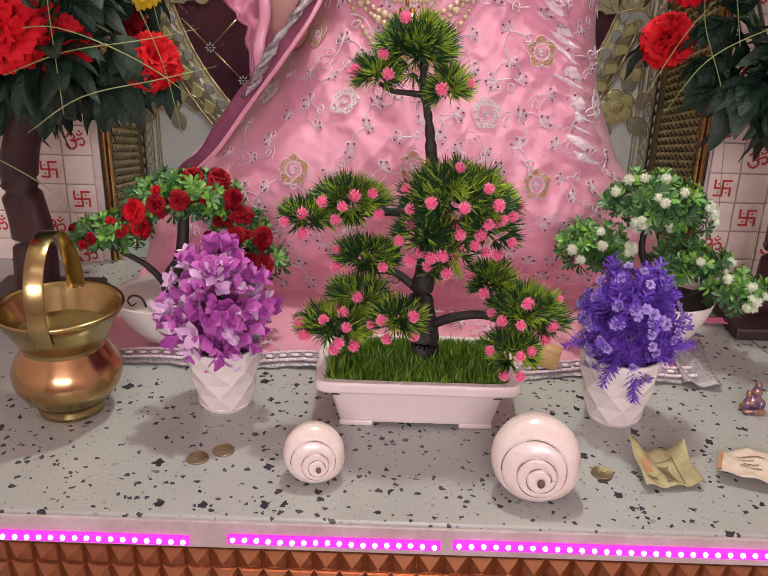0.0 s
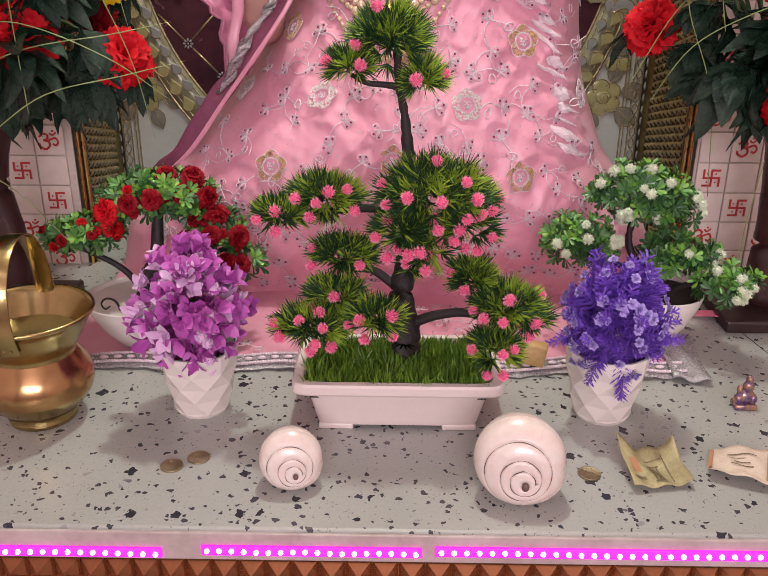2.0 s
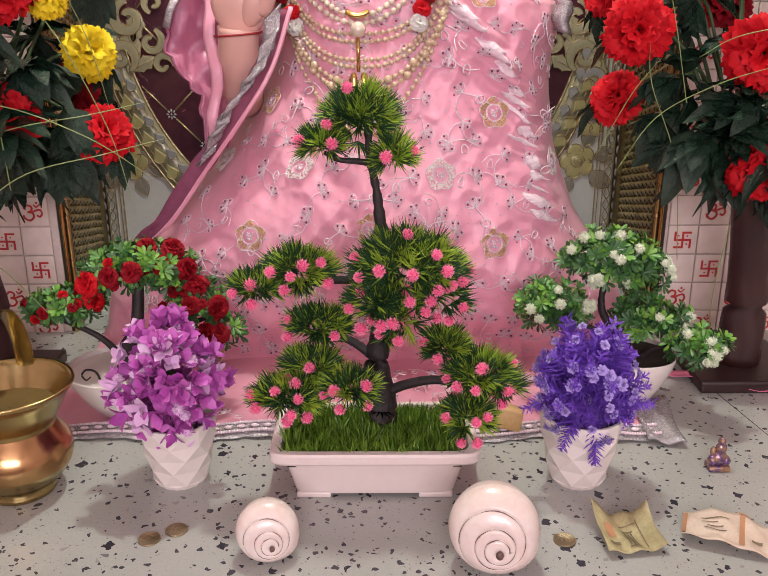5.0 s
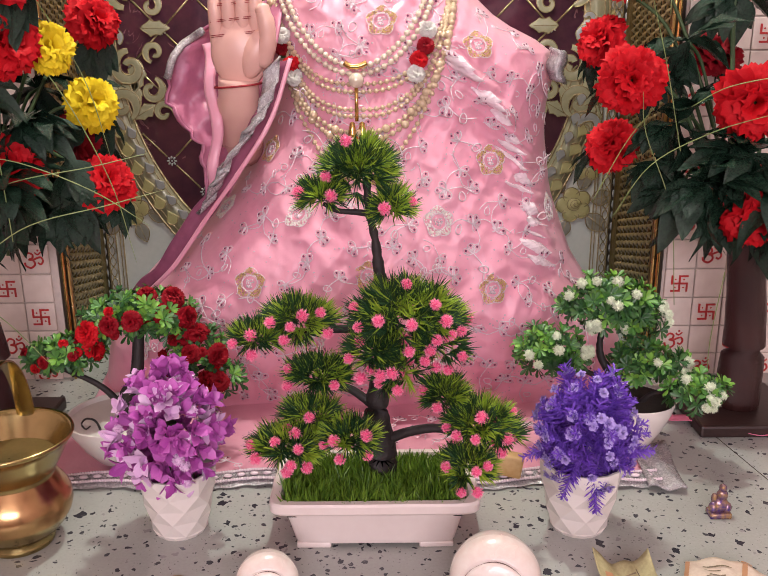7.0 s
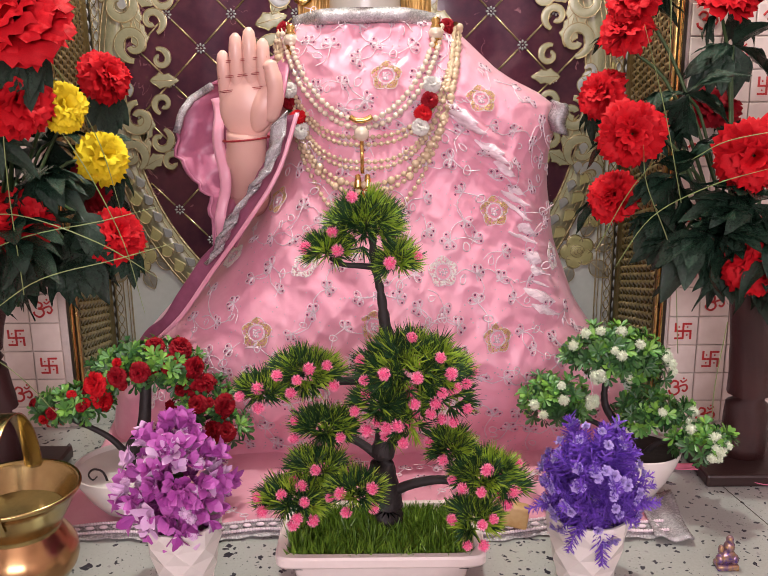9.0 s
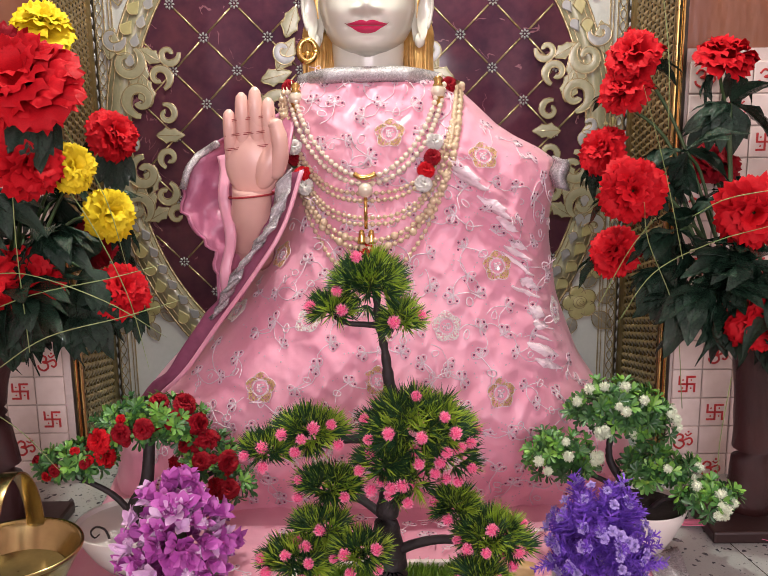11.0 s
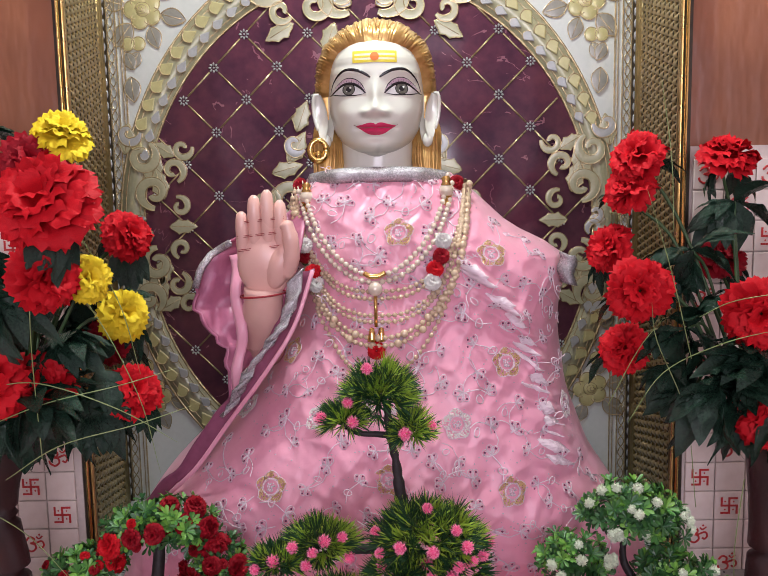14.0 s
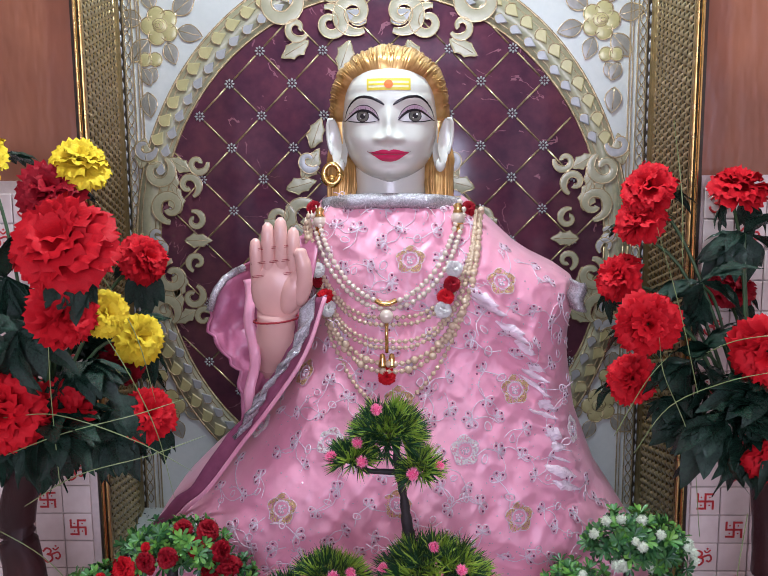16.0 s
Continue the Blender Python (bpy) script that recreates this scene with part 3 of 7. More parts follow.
curl_mesh = curl().mesh("scroll", [ORN, OUTLINE])
curl_small = curl(1.0, 0.022, 0.008).mesh("scroll", [ORN, OUTLINE])
curl_pale = curl(0.8, 0.020, 0.009).mesh("scroll", [ORN_PALE, OUTLINE])
acanthus = leaf_plate(3, 0.075, 0.026).mesh("acanthus", [ORN, OUTLINE])
plain_leaf = leaf_plate(0, 0.05, 0.02).mesh("mural_leaf", [ORN_GREY, OUTLINE])
pale_leaf = leaf_plate(0, 0.045, 0.018).mesh("mural_leaf", [ORN_PALE, OUTLINE])
for side in (-1, 1):
    def put(name, me, x, z, turn=0.0, s=1.0, flip=1, lift=0.006):
        part(name, me, None, mural, m=Matrix.Translation((CX + side * x * (1.06 if x > 0.3 else 1.0), BACK - lift, z)) @ Matrix.Rotation(radians(turn) * side, 4, "Y") @ Matrix.Diagonal((s * flip * side, 0.42, s, 1)))
    # a tall group of scrolls half-way up each side of the oval
    for sg in (1, -1):
        z = lambda d: 0.605 + sg * d
        put("scroll", curl_mesh, 0.425, z(0.075), 0 if sg > 0 else 180, 1.0, 1 if sg > 0 else -1)
        put("scroll", curl_small, 0.375, z(0.045), 200 if sg > 0 else -20, 0.95, 1)
        put("scroll", curl_mesh, 0.445, z(0.150), 150 if sg > 0 else 30, 0.95, sg)
        put("scroll", curl_small, 0.385, z(0.120), 20 if sg > 0 else 160, 1.15, -sg)
        put("acanthus", acanthus, 0.405, z(0.060), 15 if sg > 0 else 165, 0.95)
        put("acanthus", acanthus, 0.435, z(0.085), -20 if sg > 0 else 200, 1.0)
        put("acanthus", acanthus, 0.380, z(0.150), 60 if sg > 0 else 120, 0.75)
        put("acanthus", acanthus, 0.480, z(0.155), -10 if sg > 0 else 190, 0.9)
        put("scroll", curl_pale, 0.470, z(0.200), 90 if sg > 0 else 90, 1.25, sg)
        put("scroll", curl_pale, 0.452, z(0.015), 40, 0.9, sg)
        put("scroll", curl_small, 0.365, z(0.165), 100 if sg > 0 else 80, 1.0, sg)
    put("acanthus", acanthus, 0.398, 0.607, -90, 0.8)
    put("mural_leaf", pale_leaf, 0.440, 0.607, 90, 0.8)
    # ornament that frames the statue's head and shoulders
    for x, zz, tn, sc, me in ((0.160, 0.66, 20, 1.2, curl_mesh), (0.215, 0.655, 150, 0.9, curl_mesh), (0.165, 0.735, -30, 1.0, acanthus), (0.200, 0.715, -75, 0.9, acanthus), (0.150, 0.775, 60, 1.15, curl_pale),
                              (0.175, 0.62, 0, 1.2, curl_pale), (0.235, 0.61, 200, 1.1, curl_mesh), (0.145, 0.80, -20, 0.9, acanthus)):
        put("head_ornament", me, x, zz, tn, sc)
    # crest at the top of the oval
    for x, zz, tn, sc, me in ((0.05, 1.075, 30, 1.2, curl_mesh), (0.10, 1.055, 200, 1.0, curl_mesh), (0.145, 1.02, 120, 0.9, acanthus), (0.06, 1.02, 160, 0.9, acanthus), (0.11, 1.10, -60, 1.2, acanthus),
                              (0.17, 1.045, 60, 1.1, curl_small), (0.205, 1.10, 140, 1.3, curl_mesh), (0.02, 1.12, 0, 1.3, acanthus), (0.025, 1.055, 60, 1.1, pale_leaf), (0.16, 1.115, 20, 1.1, pale_leaf)):
        put("crest", me, x, zz, tn, sc, lift=0.007)
    # rose sprays in the corners and along the sides
    for x, zz, s, turn in ((0.430, 1.055, 1.0, 0), (0.448, 0.238, 0.95, 180), (0.485, 0.62, 0.62, 90)):
        rose = Geo()
        for k in range(5):
            a = radians(72 * k + turn)
            rose.add(ball(0.019, 10, 6), Matrix.Translation((0.022 * math.cos(a), 0, 0.022 * math.sin(a))) @ Matrix.Diagonal((1, 0.22, 1, 1)))
            rose.add(tube([(0.022 * math.cos(a) + 0.0185 * math.cos(t), -0.0025, 0.022 * math.sin(a) + 0.0185 * math.sin(t)) for t in [a - 1.9 + 0.38 * q for q in range(11)]], 0.0012, 5, 1, (0, 1, 0)), slot=1)
        for q, r in ((0, 0.016), (1, 0.010), (2, 0.005)):
            rose.add(ball(r, 12, 6), Matrix.Translation((0.002 * q, -0.003 - 0.002 * q, 0.001)) @ Matrix.Diagonal((1, 0.2, 0.9, 1)))
            rose.add(tube([(0.002 * q + r * math.cos(t), -0.0035 - 0.002 * q, 0.001 + r * 0.9 * math.sin(t)) for t in [0.5 * k + q for k in range(12)]], 0.001, 5, 1, (0, 1, 0)), slot=1)
        put("mural_rose", rose.mesh("mural_rose", [ORN_YELLOW, OUTLINE]), x, zz, 0, s, lift=0.002)
        for k, ang in enumerate((20, 75, 140, 200, 255, 310)):
            put("mural_leaf", plain_leaf, x + 0.036 * s * math.sin(radians(ang + turn)), zz + 0.036 * s * math.cos(radians(ang + turn)), ang + turn, s * (0.95 + 0.12 * (k % 3)), lift=0.001)
        if s > 0.7:
            up = -1 if turn == 0 else 1
            bud = Geo()
            for q in (-1, 1):
                bud.add(ball(0.015, 10, 6), Matrix.Translation((0.011 * q, 0, 0)) @ Matrix.Diagonal((0.95, 0.22, 1, 1)))
                bud.add(tube([(0.011 * q + 0.0145 * math.cos(t), -0.002, 0.0145 * math.sin(t)) for t in [0.45 * k for k in range(14)]], 0.0011, 5, 1, (0, 1, 0)), slot=1)
            put("mural_bud", bud.mesh("mural_bud", [ORN_YELLOW, OUTLINE]), x + 0.022, zz + up * 0.068, 0, 1.0, lift=0.002)
            for ang, dx, dz, sc, up_by in ((150, 0.012, 0.085, 0.8, 0.001), (205, 0.038, 0.085, 0.8, 0.0022), (185, 0.030, 0.135, 1.05, 0.0034)):
                put("mural_leaf", plain_leaf, x + dx, zz + up * dz, ang if up < 0 else 180 - ang, sc, lift=up_by)
    # border strips: plain line, mosaic chain, dark scalloped strip
    edge = BL if side < 0 else BR
    xa = lambda d: edge - side * d
    border = Geo()
    for d, w in ((0.046, 0.0022), (0.040, 0.0014), (0.030, 0.002), (0.012, 0.002)):
        border.add(box(min(xa(d), xa(d + w)), max(xa(d), xa(d + w)), BACK - 0.004, BACK, 0, CEIL))
    part("border_line", border, OUTLINE, mural, smooth=False)
    dark = Geo().add(box(min(xa(0), xa(0.011)), max(xa(0), xa(0.011)), BACK - 0.003, BACK, 0, CEIL))
    part("border_strip", dark, BRONZE_DARK, mural, "dark bronze strip beside the mural", smooth=False)
    chain, dots = Geo(), Geo()
    for k in range(60):
        z0 = 0.012 + k * 0.024
        for sg in (-1, 1):
            chain.add(tube([(xa(0.021) + sg * 0.006 * math.sin(math.pi * u), BACK - 0.003, z0 + 0.024 * u) for u in (0, .2, .4, .6, .8, 1)], 0.0012, 5, 1, (0, 1, 0)))
        dots.add(ball(0.0045, 8, 5), Matrix.Translation((xa(0.0055), BACK - 0.003, z0 + 0.01)) @ Matrix.Diagonal((0.8, 0.5, 2.0, 1)))
    part("border_chain", chain, OUTLINE, mural)
    part("border_beads", dots, ORN_PALE, mural)
    # the reveal with its perforated gilt sheet
    xf, xb = (JL, BL) if side < 0 else (JR, BR)
    reveal = Geo()
    q = [(xf, FRONT, 0), (xb, BACK + 0.01, 0), (xb - side * -0.03, BACK + 0.01, 0), (xf + side * 0.012, FRONT, 0)]
    reveal.add(([(x, y, z) for z in (0.0, CEIL) for x, y, _ in q], [(0, 1, 5, 4), (1, 2, 6, 5), (2, 3, 7, 6), (3, 0, 4, 7), (0, 3, 2, 1), (4, 5, 6, 7)]))
    rv = structure("niche_side_wall", reveal, BRONZE_DARK, "niche side wall lined with gilded perforated sheet", "wall")
    along = (Vector((xb, BACK, 0)) - Vector((xf, FRONT, 0)))
    length = along.length
    along.normalize()
    inward = Vector((-side * along.y, side * along.x, 0)).normalized()
    if inward.x * side > 0:
        inward = -inward
    frame_m = Matrix(((along.x, inward.x, 0, xf), (along.y, inward.y, 0, FRONT), (0, 0, 1, 0), (0, 0, 0, 1)))
    weave = Geo()
    cols, ph = 9, 0.0152
    w0, w1 = 0.028, length - 0.060
    cw = (w1 - w0) / cols
    for c in range(cols):
        for r in range(118):
            u0, z0 = w0 + c * cw, 0.012 + r * ph + (0.5 * ph if c % 2 else 0)
            v, f = [], []
            for k in range(7):
                t = k / 6
                b = math.sin(math.pi * t)
                v += [(u0 + cw * (0.08 + 0.34 * b * 0.4), 0.001 + 0.004 * b, z0 + ph * 0.96 * t), (u0 + cw * (0.28 + 0.42 * b), 0.002 + 0.006 * b, z0 + ph * 0.96 * t), (u0 + cw * (0.38 + 0.55 * b), 0.001, z0 + ph * 0.96 * t)]
            for k in range(6):
                f += [(3 * k, 3 * k + 1, 3 * k + 4, 3 * k + 3), (3 * k + 1, 3 * k + 2, 3 * k + 5, 3 * k + 4)]
            weave.add((v, f))
        weave.add(box(w0 + c * cw - 0.0015, w0 + c * cw + 0.0015, 0, 0.004, 0, CEIL))
    tagged(part("gilt_lattice", weave, LATTICE_GOLD, rv, "gilded sheet with rows of half-moon openings", m=frame_m), kind="stuff")
    ribs = Geo()
    for d in (0.052, 0.043, 0.030, 0.022, 0.010):
        ribs.add(tube([(length - d, 0.002, 0), (length - d, 0.002, CEIL)], 0.004, 8, 1, (0, 1, 0)))
    part("ribbed_strip", ribs, LATTICE_GOLD, rv, "ribbed bronze strip", m=frame_m)
    gold = Geo().add(box(0.004, 0.011, 0, 0.006, 0, CEIL, 0.002))
    part("inner_trim", gold, GOLD, rv, "dull gold strip", m=frame_m, smooth=False)
    trim = structure("trim", Geo().add(box(min(xf, xf + side * 0.0045), max(xf, xf + side * 0.0045), FRONT - 0.010, FRONT + 0.0, 0, CEIL, 0.003)), GOLD_TRIM, "polished gold edge strip of the niche", "trim")

# tiles with red signs on both sides of the niche
TW = 0.0527


def swastika():
    g, a, w = Geo(), 0.0150, 0.0017
    for k in range(4):
        r = Matrix.Rotation(k * math.pi / 2, 4, "Y")
        g.add(box(-w, w, -0.0012, 0, 0, a), r)
        g.add(box(w, a, -0.0012, 0, a - 2 * w, a), r)
        g.add(ball(0.0016, 6, 4), r @ Matrix.Translation((a * 0.5, -0.0004, a * 0.48)) @ Matrix.Diagonal((1, 0.4, 1, 1)))
    return g


def om():
    g = Geo()
    stroke = lambda pts, r: g.add(tube([(x * 0.0165, -0.0004, z * 0.0165) for x, z, _ in smooth_line([(p[0], p[1], 0) for p in pts], 5)], r, 6, 0.5, (0, 1, 0)))
    stroke([(-0.95, 0.35), (-0.55, 0.72), (-0.1, 0.55), (-0.15, 0.15), (-0.5, 0.02), (-0.05, -0.1), (0.05, -0.55), (-0.4, -0.9), (-0.9, -0.65), (-1.0, -0.3)], 0.0019)
    stroke([(-0.12, -0.05), (0.3, 0.15), (0.75, 0.25), (0.95, -0.15), (0.7, -0.5), (0.4, -0.35)], 0.0018)
    stroke([(0.15, 0.78), (0.45, 0.55), (0.85, 0.85)], 0.0014)
    g.add(ball(0.002, 6, 4), Matrix.Translation((0.0082, -0.0004, 0.0165)) @ Matrix.Diagonal((1, 0.4, 1, 1)))
    return g


TILE_MESH = Geo().add(box(-TW / 2 + 0.0008, TW / 2 - 0.0008, -0.006, 0.0, -TW / 2 + 0.0008, TW / 2 - 0.0008, 0.0018)).mesh("tile", TILE, False)
SIGNS = [om().mesh("red_sign", RED_PAINT), swastika().mesh("red_sign", RED_PAINT, False)]
for side in (-1, 1):
    x0 = -0.578 if side < 0 else 0.550
    bed = structure("tiled_wall", Geo().add(box(*((-1.6, JL - 0.013) if side < 0 else (JR + 0.013, 1.6)), FRONT + 0.0, FRONT + 0.0078, 0.0, 0.745)), GROUT, "wall of small glazed cream tiles with red religious signs", "tiled wall")
    for c in range(9):
        for r in range(14):
            x = x0 + side * c * TW
            t = part("tile", TILE_MESH, None, bed, m=pose(x, FRONT, 0.013 + r * TW + 0.0))
            mark = (c + r) % 2 == (0 if side < 0 else 1)
            if mark:
                part("red_sign", SIGNS[(r // 2) % 2], None, t, m=pose(0, -0.0061, 0))

# ---- robe ----
X_LEFT = [(0, -0.47), (0.1, -0.455), (0.16, -0.42), (0.2, -0.382), (0.3, -0.275), (0.36, -0.225), (0.44, -0.175), (0.5, -0.165), (0.56, -0.172), (0.61, -0.176), (0.66, -0.168), (0.69, -0.150), (0.71, -0.128), (0.73, -0.11)]
X_RIGHT = [(0, 0.47), (0.1, 0.445), (0.18, 0.395), (0.21, 0.374), (0.33, 0.328), (0.44, 0.314), (0.50, 0.318), (0.53, 0.332), (0.565, 0.328), (0.585, 0.302), (0.606, 0.242), (0.66, 0.184), (0.69, 0.152), (0.71, 0.124), (0.73, 0.10)]
Y_FRONT = [(0, 1.372), (0.05, 1.355), (0.1, 1.330), (0.15, 1.315), (0.2, 1.310), (0.25, 1.316), (0.3, 1.332), (0.35, 1.352), (0.4, 1.375), (0.45, 1.388), (0.52, 1.398), (0.6, 1.422), (0.66, 1.447), (0.70, 1.468), (0.73, 1.485)]
Y_BACK = 1.66


def robe_y(x, z):
    """How far the robe's front stands at x and height z."""
    a, b, yf = soft_lerp(X_LEFT, z, 0.02), soft_lerp(X_RIGHT, z, 0.02), soft_lerp(Y_FRONT, z, 0.02)
    c, h = (a + b) / 2, (b - a) / 2
    s = min(1.0, abs(x - c) / h)
    pw = 2.7 + 3.0 * max(0.0, (0.22 - z) / 0.22)
    y = Y_BACK - (Y_BACK - yf) * (1 - s ** pw) ** (1 / pw)
    q = noise.noise((x * 7 + 3, z * 5, 1.0)) * 0.010 + (0.25 - abs(noise.noise((x * 11 + z * 7, z * 8 - x * 3, 5.0)))) * 0.016 + (0.25 - abs(noise.noise((x * 19 - z * 15, (z + x * 0.8) * 6, 2.0)))) * 0.011 + noise.noise((x * 40 - z * 22, z * 14 + x * 12, 9.0)) * 0.0022
    q += (0.3 - abs(noise.noise((x * 27 + z * 9, z * 31 - x * 8, 11.0)))) * 0.0060 + (0.3 - abs(noise.noise((x * 52, z * 47 + x * 20, 15.0)))) * 0.0026
    # the shawl's edge: a long fold from the shoulder down, tight pleats running into it
    edge = x - lerp(((0.20, 0.335), (0.33, 0.285), (0.42, 0.262), (0.50, 0.215), (0.56, 0.155), (0.60, 0.135), (0.66, 0.13)), z)
    near = math.exp(-(edge / 0.055) ** 2) if edge < 0 else math.exp(-(edge / 0.012) ** 2)
    if 0.18 < z < 0.62:
        fade = min(1, (z - 0.18) / 0.06, (0.62 - z) / 0.06)
        q += fade * (0.010 * math.exp(-((edge + 0.010) / 0.012) ** 2) + 0.0055 * near * math.sin((z * 1.25 + x * 0.75) * 190 + 3 * noise.noise((x * 20, z * 20, 3))))
    return y - q * (1 - s ** 6)


def robe_at(x, z, lift=0.0015):
    """A point on the robe with its frame: local x along the cloth, z up the cloth, -y out of it."""
    p = Vector((x, robe_y(x, z), z))
    dx = (Vector((x + 0.006, robe_y(x + 0.006, z), z)) - p).normalized()
    dz = (Vector((x, robe_y(x, z + 0.006), z + 0.006)) - p).normalized()
    n = dz.cross(dx).normalized()
    if n.y > 0:
        n = -n
    dz = dx.cross(-n) if (dx.cross(-n)).z > 0 else n.cross(dx)
    return Matrix(((dx.x, -n.x, dz.x, 0), (dx.y, -n.y, dz.y, 0), (dx.z, -n.z, dz.z, 0), (0, 0, 0, 1))), p + n * lift


robe = thing("robe", pose(0, 0, 0), "pink satin robe with gold and silver embroidery draped on the statue", "robe")
rows = []
for j in range(230):
    z = 0.004 + 0.706 * j / 229
    a, b = soft_lerp(X_LEFT, z, 0.02), soft_lerp(X_RIGHT, z, 0.02)
    c, h = (a + b) / 2, (b - a) / 2
    row = []
    for i in range(241):
        s = math.sin(math.pi / 2 * (2 * i / 240 - 1))
        x = c + h * s
        row.append((x, robe_y(x, z), z))
    rows.append(row)
body = Geo().add(grid(rows))
body_ob = part("cloth_body", body, PINK, robe)
sol = body_ob.modifiers.new("thickness", "SOLIDIFY")
sol.thickness, sol.offset = 0.003, -1
# the skirt spread on the counter, with a silver border
rows, trim_rows = [], []
HEM = lambda x: 1.118 + 0.006 * math.sin(x * 31) + 0.004 * noise.noise((x * 9, 0, 0)) - 0.02 * max(0, x - 0.3) * 10 * 0.15
for j in range(26):
    row = []
    for i in range(121):
        x = -0.46 + 0.89 * i / 120
        y = 1.50 + (HEM(x) - 1.50) * j / 25
        row.append((x, y, 0.004 + 0.35 * max(0, y - 1.34) ** 1.4 + 0.010 * max(0, noise.noise((x * 8, y * 6, 2))) + 0.004 * abs(noise.noise((x * 23, y * 19, 7)))))
    rows.append(row)
skirt = part("skirt", Geo().add(grid(rows)), PINK, robe)
sol = skirt.modifiers.new("thickness", "SOLIDIFY")
sol.thickness, sol.offset = 0.002, 1
rows = []
for j in range(5):
    row = []
    for i in range(241):
        x = -0.43 + 0.84 * i / 240
        y = HEM(x) + 0.022 - j * 0.0075 - (0.004 * abs(math.sin(x * 95)) if j == 4 else 0)
        row.append((x, y, 0.0075 + 0.010 * max(0, noise.noise((x * 8, HEM(x) * 6, 2))) + (0.0012 if j in (1, 3) else 0) - (0.005 if j == 4 else 0)))
    rows.append(row)
hem = part("silver_hem", Geo().add(grid(rows)), SILVER, robe, "silver beaded border")
beads = Geo()
for i in range(230):
    x = -0.428 + 0.836 * i / 229
    for d in (0.020, -0.004):
        beads.add(ball(0.0024, 6, 4), Matrix.Translation((x, HEM(x) + d, 0.010 + 0.010 * max(0, noise.noise((x * 8, HEM(x) * 6, 2))))))
    if i % 5 == 0:
        beads.add(ball(0.0045, 7, 4), Matrix.Translation((x, HEM(x) + 0.009, 0.010 + 0.010 * max(0, noise.noise((x * 8, HEM(x) * 6, 2))))) @ Matrix.Diagonal((1.5, 0.9, 0.6, 1)))
tagged(part("bead_row", beads, SILVER_WIRE, hem), kind="stuff")
rows = []
for j in range(12):
    rows.append([(0.385 + 0.05 * i / 8 + 0.012 * (j / 11), 1.095 + 0.135 * j / 11 - 0.01 * i / 8, 0.010 + 0.004 * math.sin(i * 1.1 + j * 0.5)) for i in range(9)])
part("folded_border", Geo().add(grid(rows)), SILVER, robe, "silver border folded at the corner").modifiers.new("thickness", "SOLIDIFY").thickness = 0.003
# collar
rows = []
for k in range(41):
    x = -0.122 + 0.236 * k / 40
    s = abs(x + 0.004) / 0.118
    z = 0.708 - 0.010 * s ** 3
    y = robe_y(max(-0.105, min(0.098, x)), min(z, 0.715)) - 0.010
    rows.append([(x, y + 0.003 + 0.03 * s ** 6, z - 0.010), (x, y - 0.002 + 0.03 * s ** 6, z - 0.005), (x, y - 0.003 + 0.03 * s ** 6, z + 0.004 + 0.002 * math.sin(k)), (x, y + 0.006 + 0.03 * s ** 6, z + 0.010), (x, y + 0.03 + 0.03 * s ** 6, z + 0.008)])
part("collar", Geo().add(grid(rows)), SILVER, robe, "silver braided collar").modifiers.new("thickness", "SOLIDIFY").thickness = 0.003
# wide sleeve behind the raised forearm
SL = [((-0.125, 1.50, 0.665), (-0.225, 1.455, 0.615)), ((-0.13, 1.44, 0.60), (-0.287, 1.44, 0.577)), ((-0.145, 1.41, 0.53), (-0.310, 1.44, 0.508)), ((-0.16, 1.405, 0.46), (-0.277, 1.43, 0.450)), ((-0.185, 1.40, 0.41), (-0.254, 1.42, 0.405)), ((-0.215, 1.395, 0.355), (-0.250, 1.41, 0.340))]
rows = []
for a, b in zip(smooth_line([p[0] for p in SL], 6), smooth_line([p[1] for p in SL], 6)):
    rows.append([tuple(a.lerp(b, k / 16) + Vector((0, 0.035 * math.sin(math.pi * k / 16) + 0.022 * noise.noise((k * 0.4, a.z * 26, 3)) + 0.006 * noise.noise((k * 1.1, a.z * 60, 6)), 0)) + Vector((0.012, 0, 0.006)) * noise.noise((0, a.z * 45, 2)) * (k / 16) ** 3) for k in range(17)])
part("sleeve", Geo().add(grid(rows)), PINK_DARK, robe, "mauve satin sleeve lining").modifiers.new("thickness", "SOLIDIFY").thickness = 0.003
outer = [r[-1] for r in rows]
part("sleeve_edge", Geo().add(tube([Vector(p) + Vector((0.004, -0.006, 0)) for p in outer[2:]], 0.0022, 8, 0.5, (0, 1, 0))), PINK_DARK, robe, "worn satin sleeve edge")
part("sleeve_braid", Geo().add(tube([Vector(p) + Vector((0.004, -0.012, 0)) for p in outer[2:11]], 0.006, 8, 0.5, (0, 1, 0))), SILVER, robe, "silver braid on the sleeve")
band = smooth_line([(-0.236, 1.425, 0.585), (-0.232, 1.408, 0.53), (-0.226, 1.396, 0.47), (-0.230, 1.392, 0.41), (-0.240, 1.396, 0.36), (-0.262, 1.402, 0.31)], 6)
part("sleeve_band", Geo().add(grid([[tuple(p + Vector((d + 0.003 * math.sin(i * 0.6), -0.002 * (1 - (d / 0.008) ** 2) + 0.003 * math.sin(i * 0.9), 0.2 * d))) for d in (-0.008, -0.004, 0, 0.004, 0.008)] for i, p in enumerate(band)])), PINK, robe, "pink satin facing of the sleeve").modifiers.new("thickness", "SOLIDIFY").thickness = 0.003
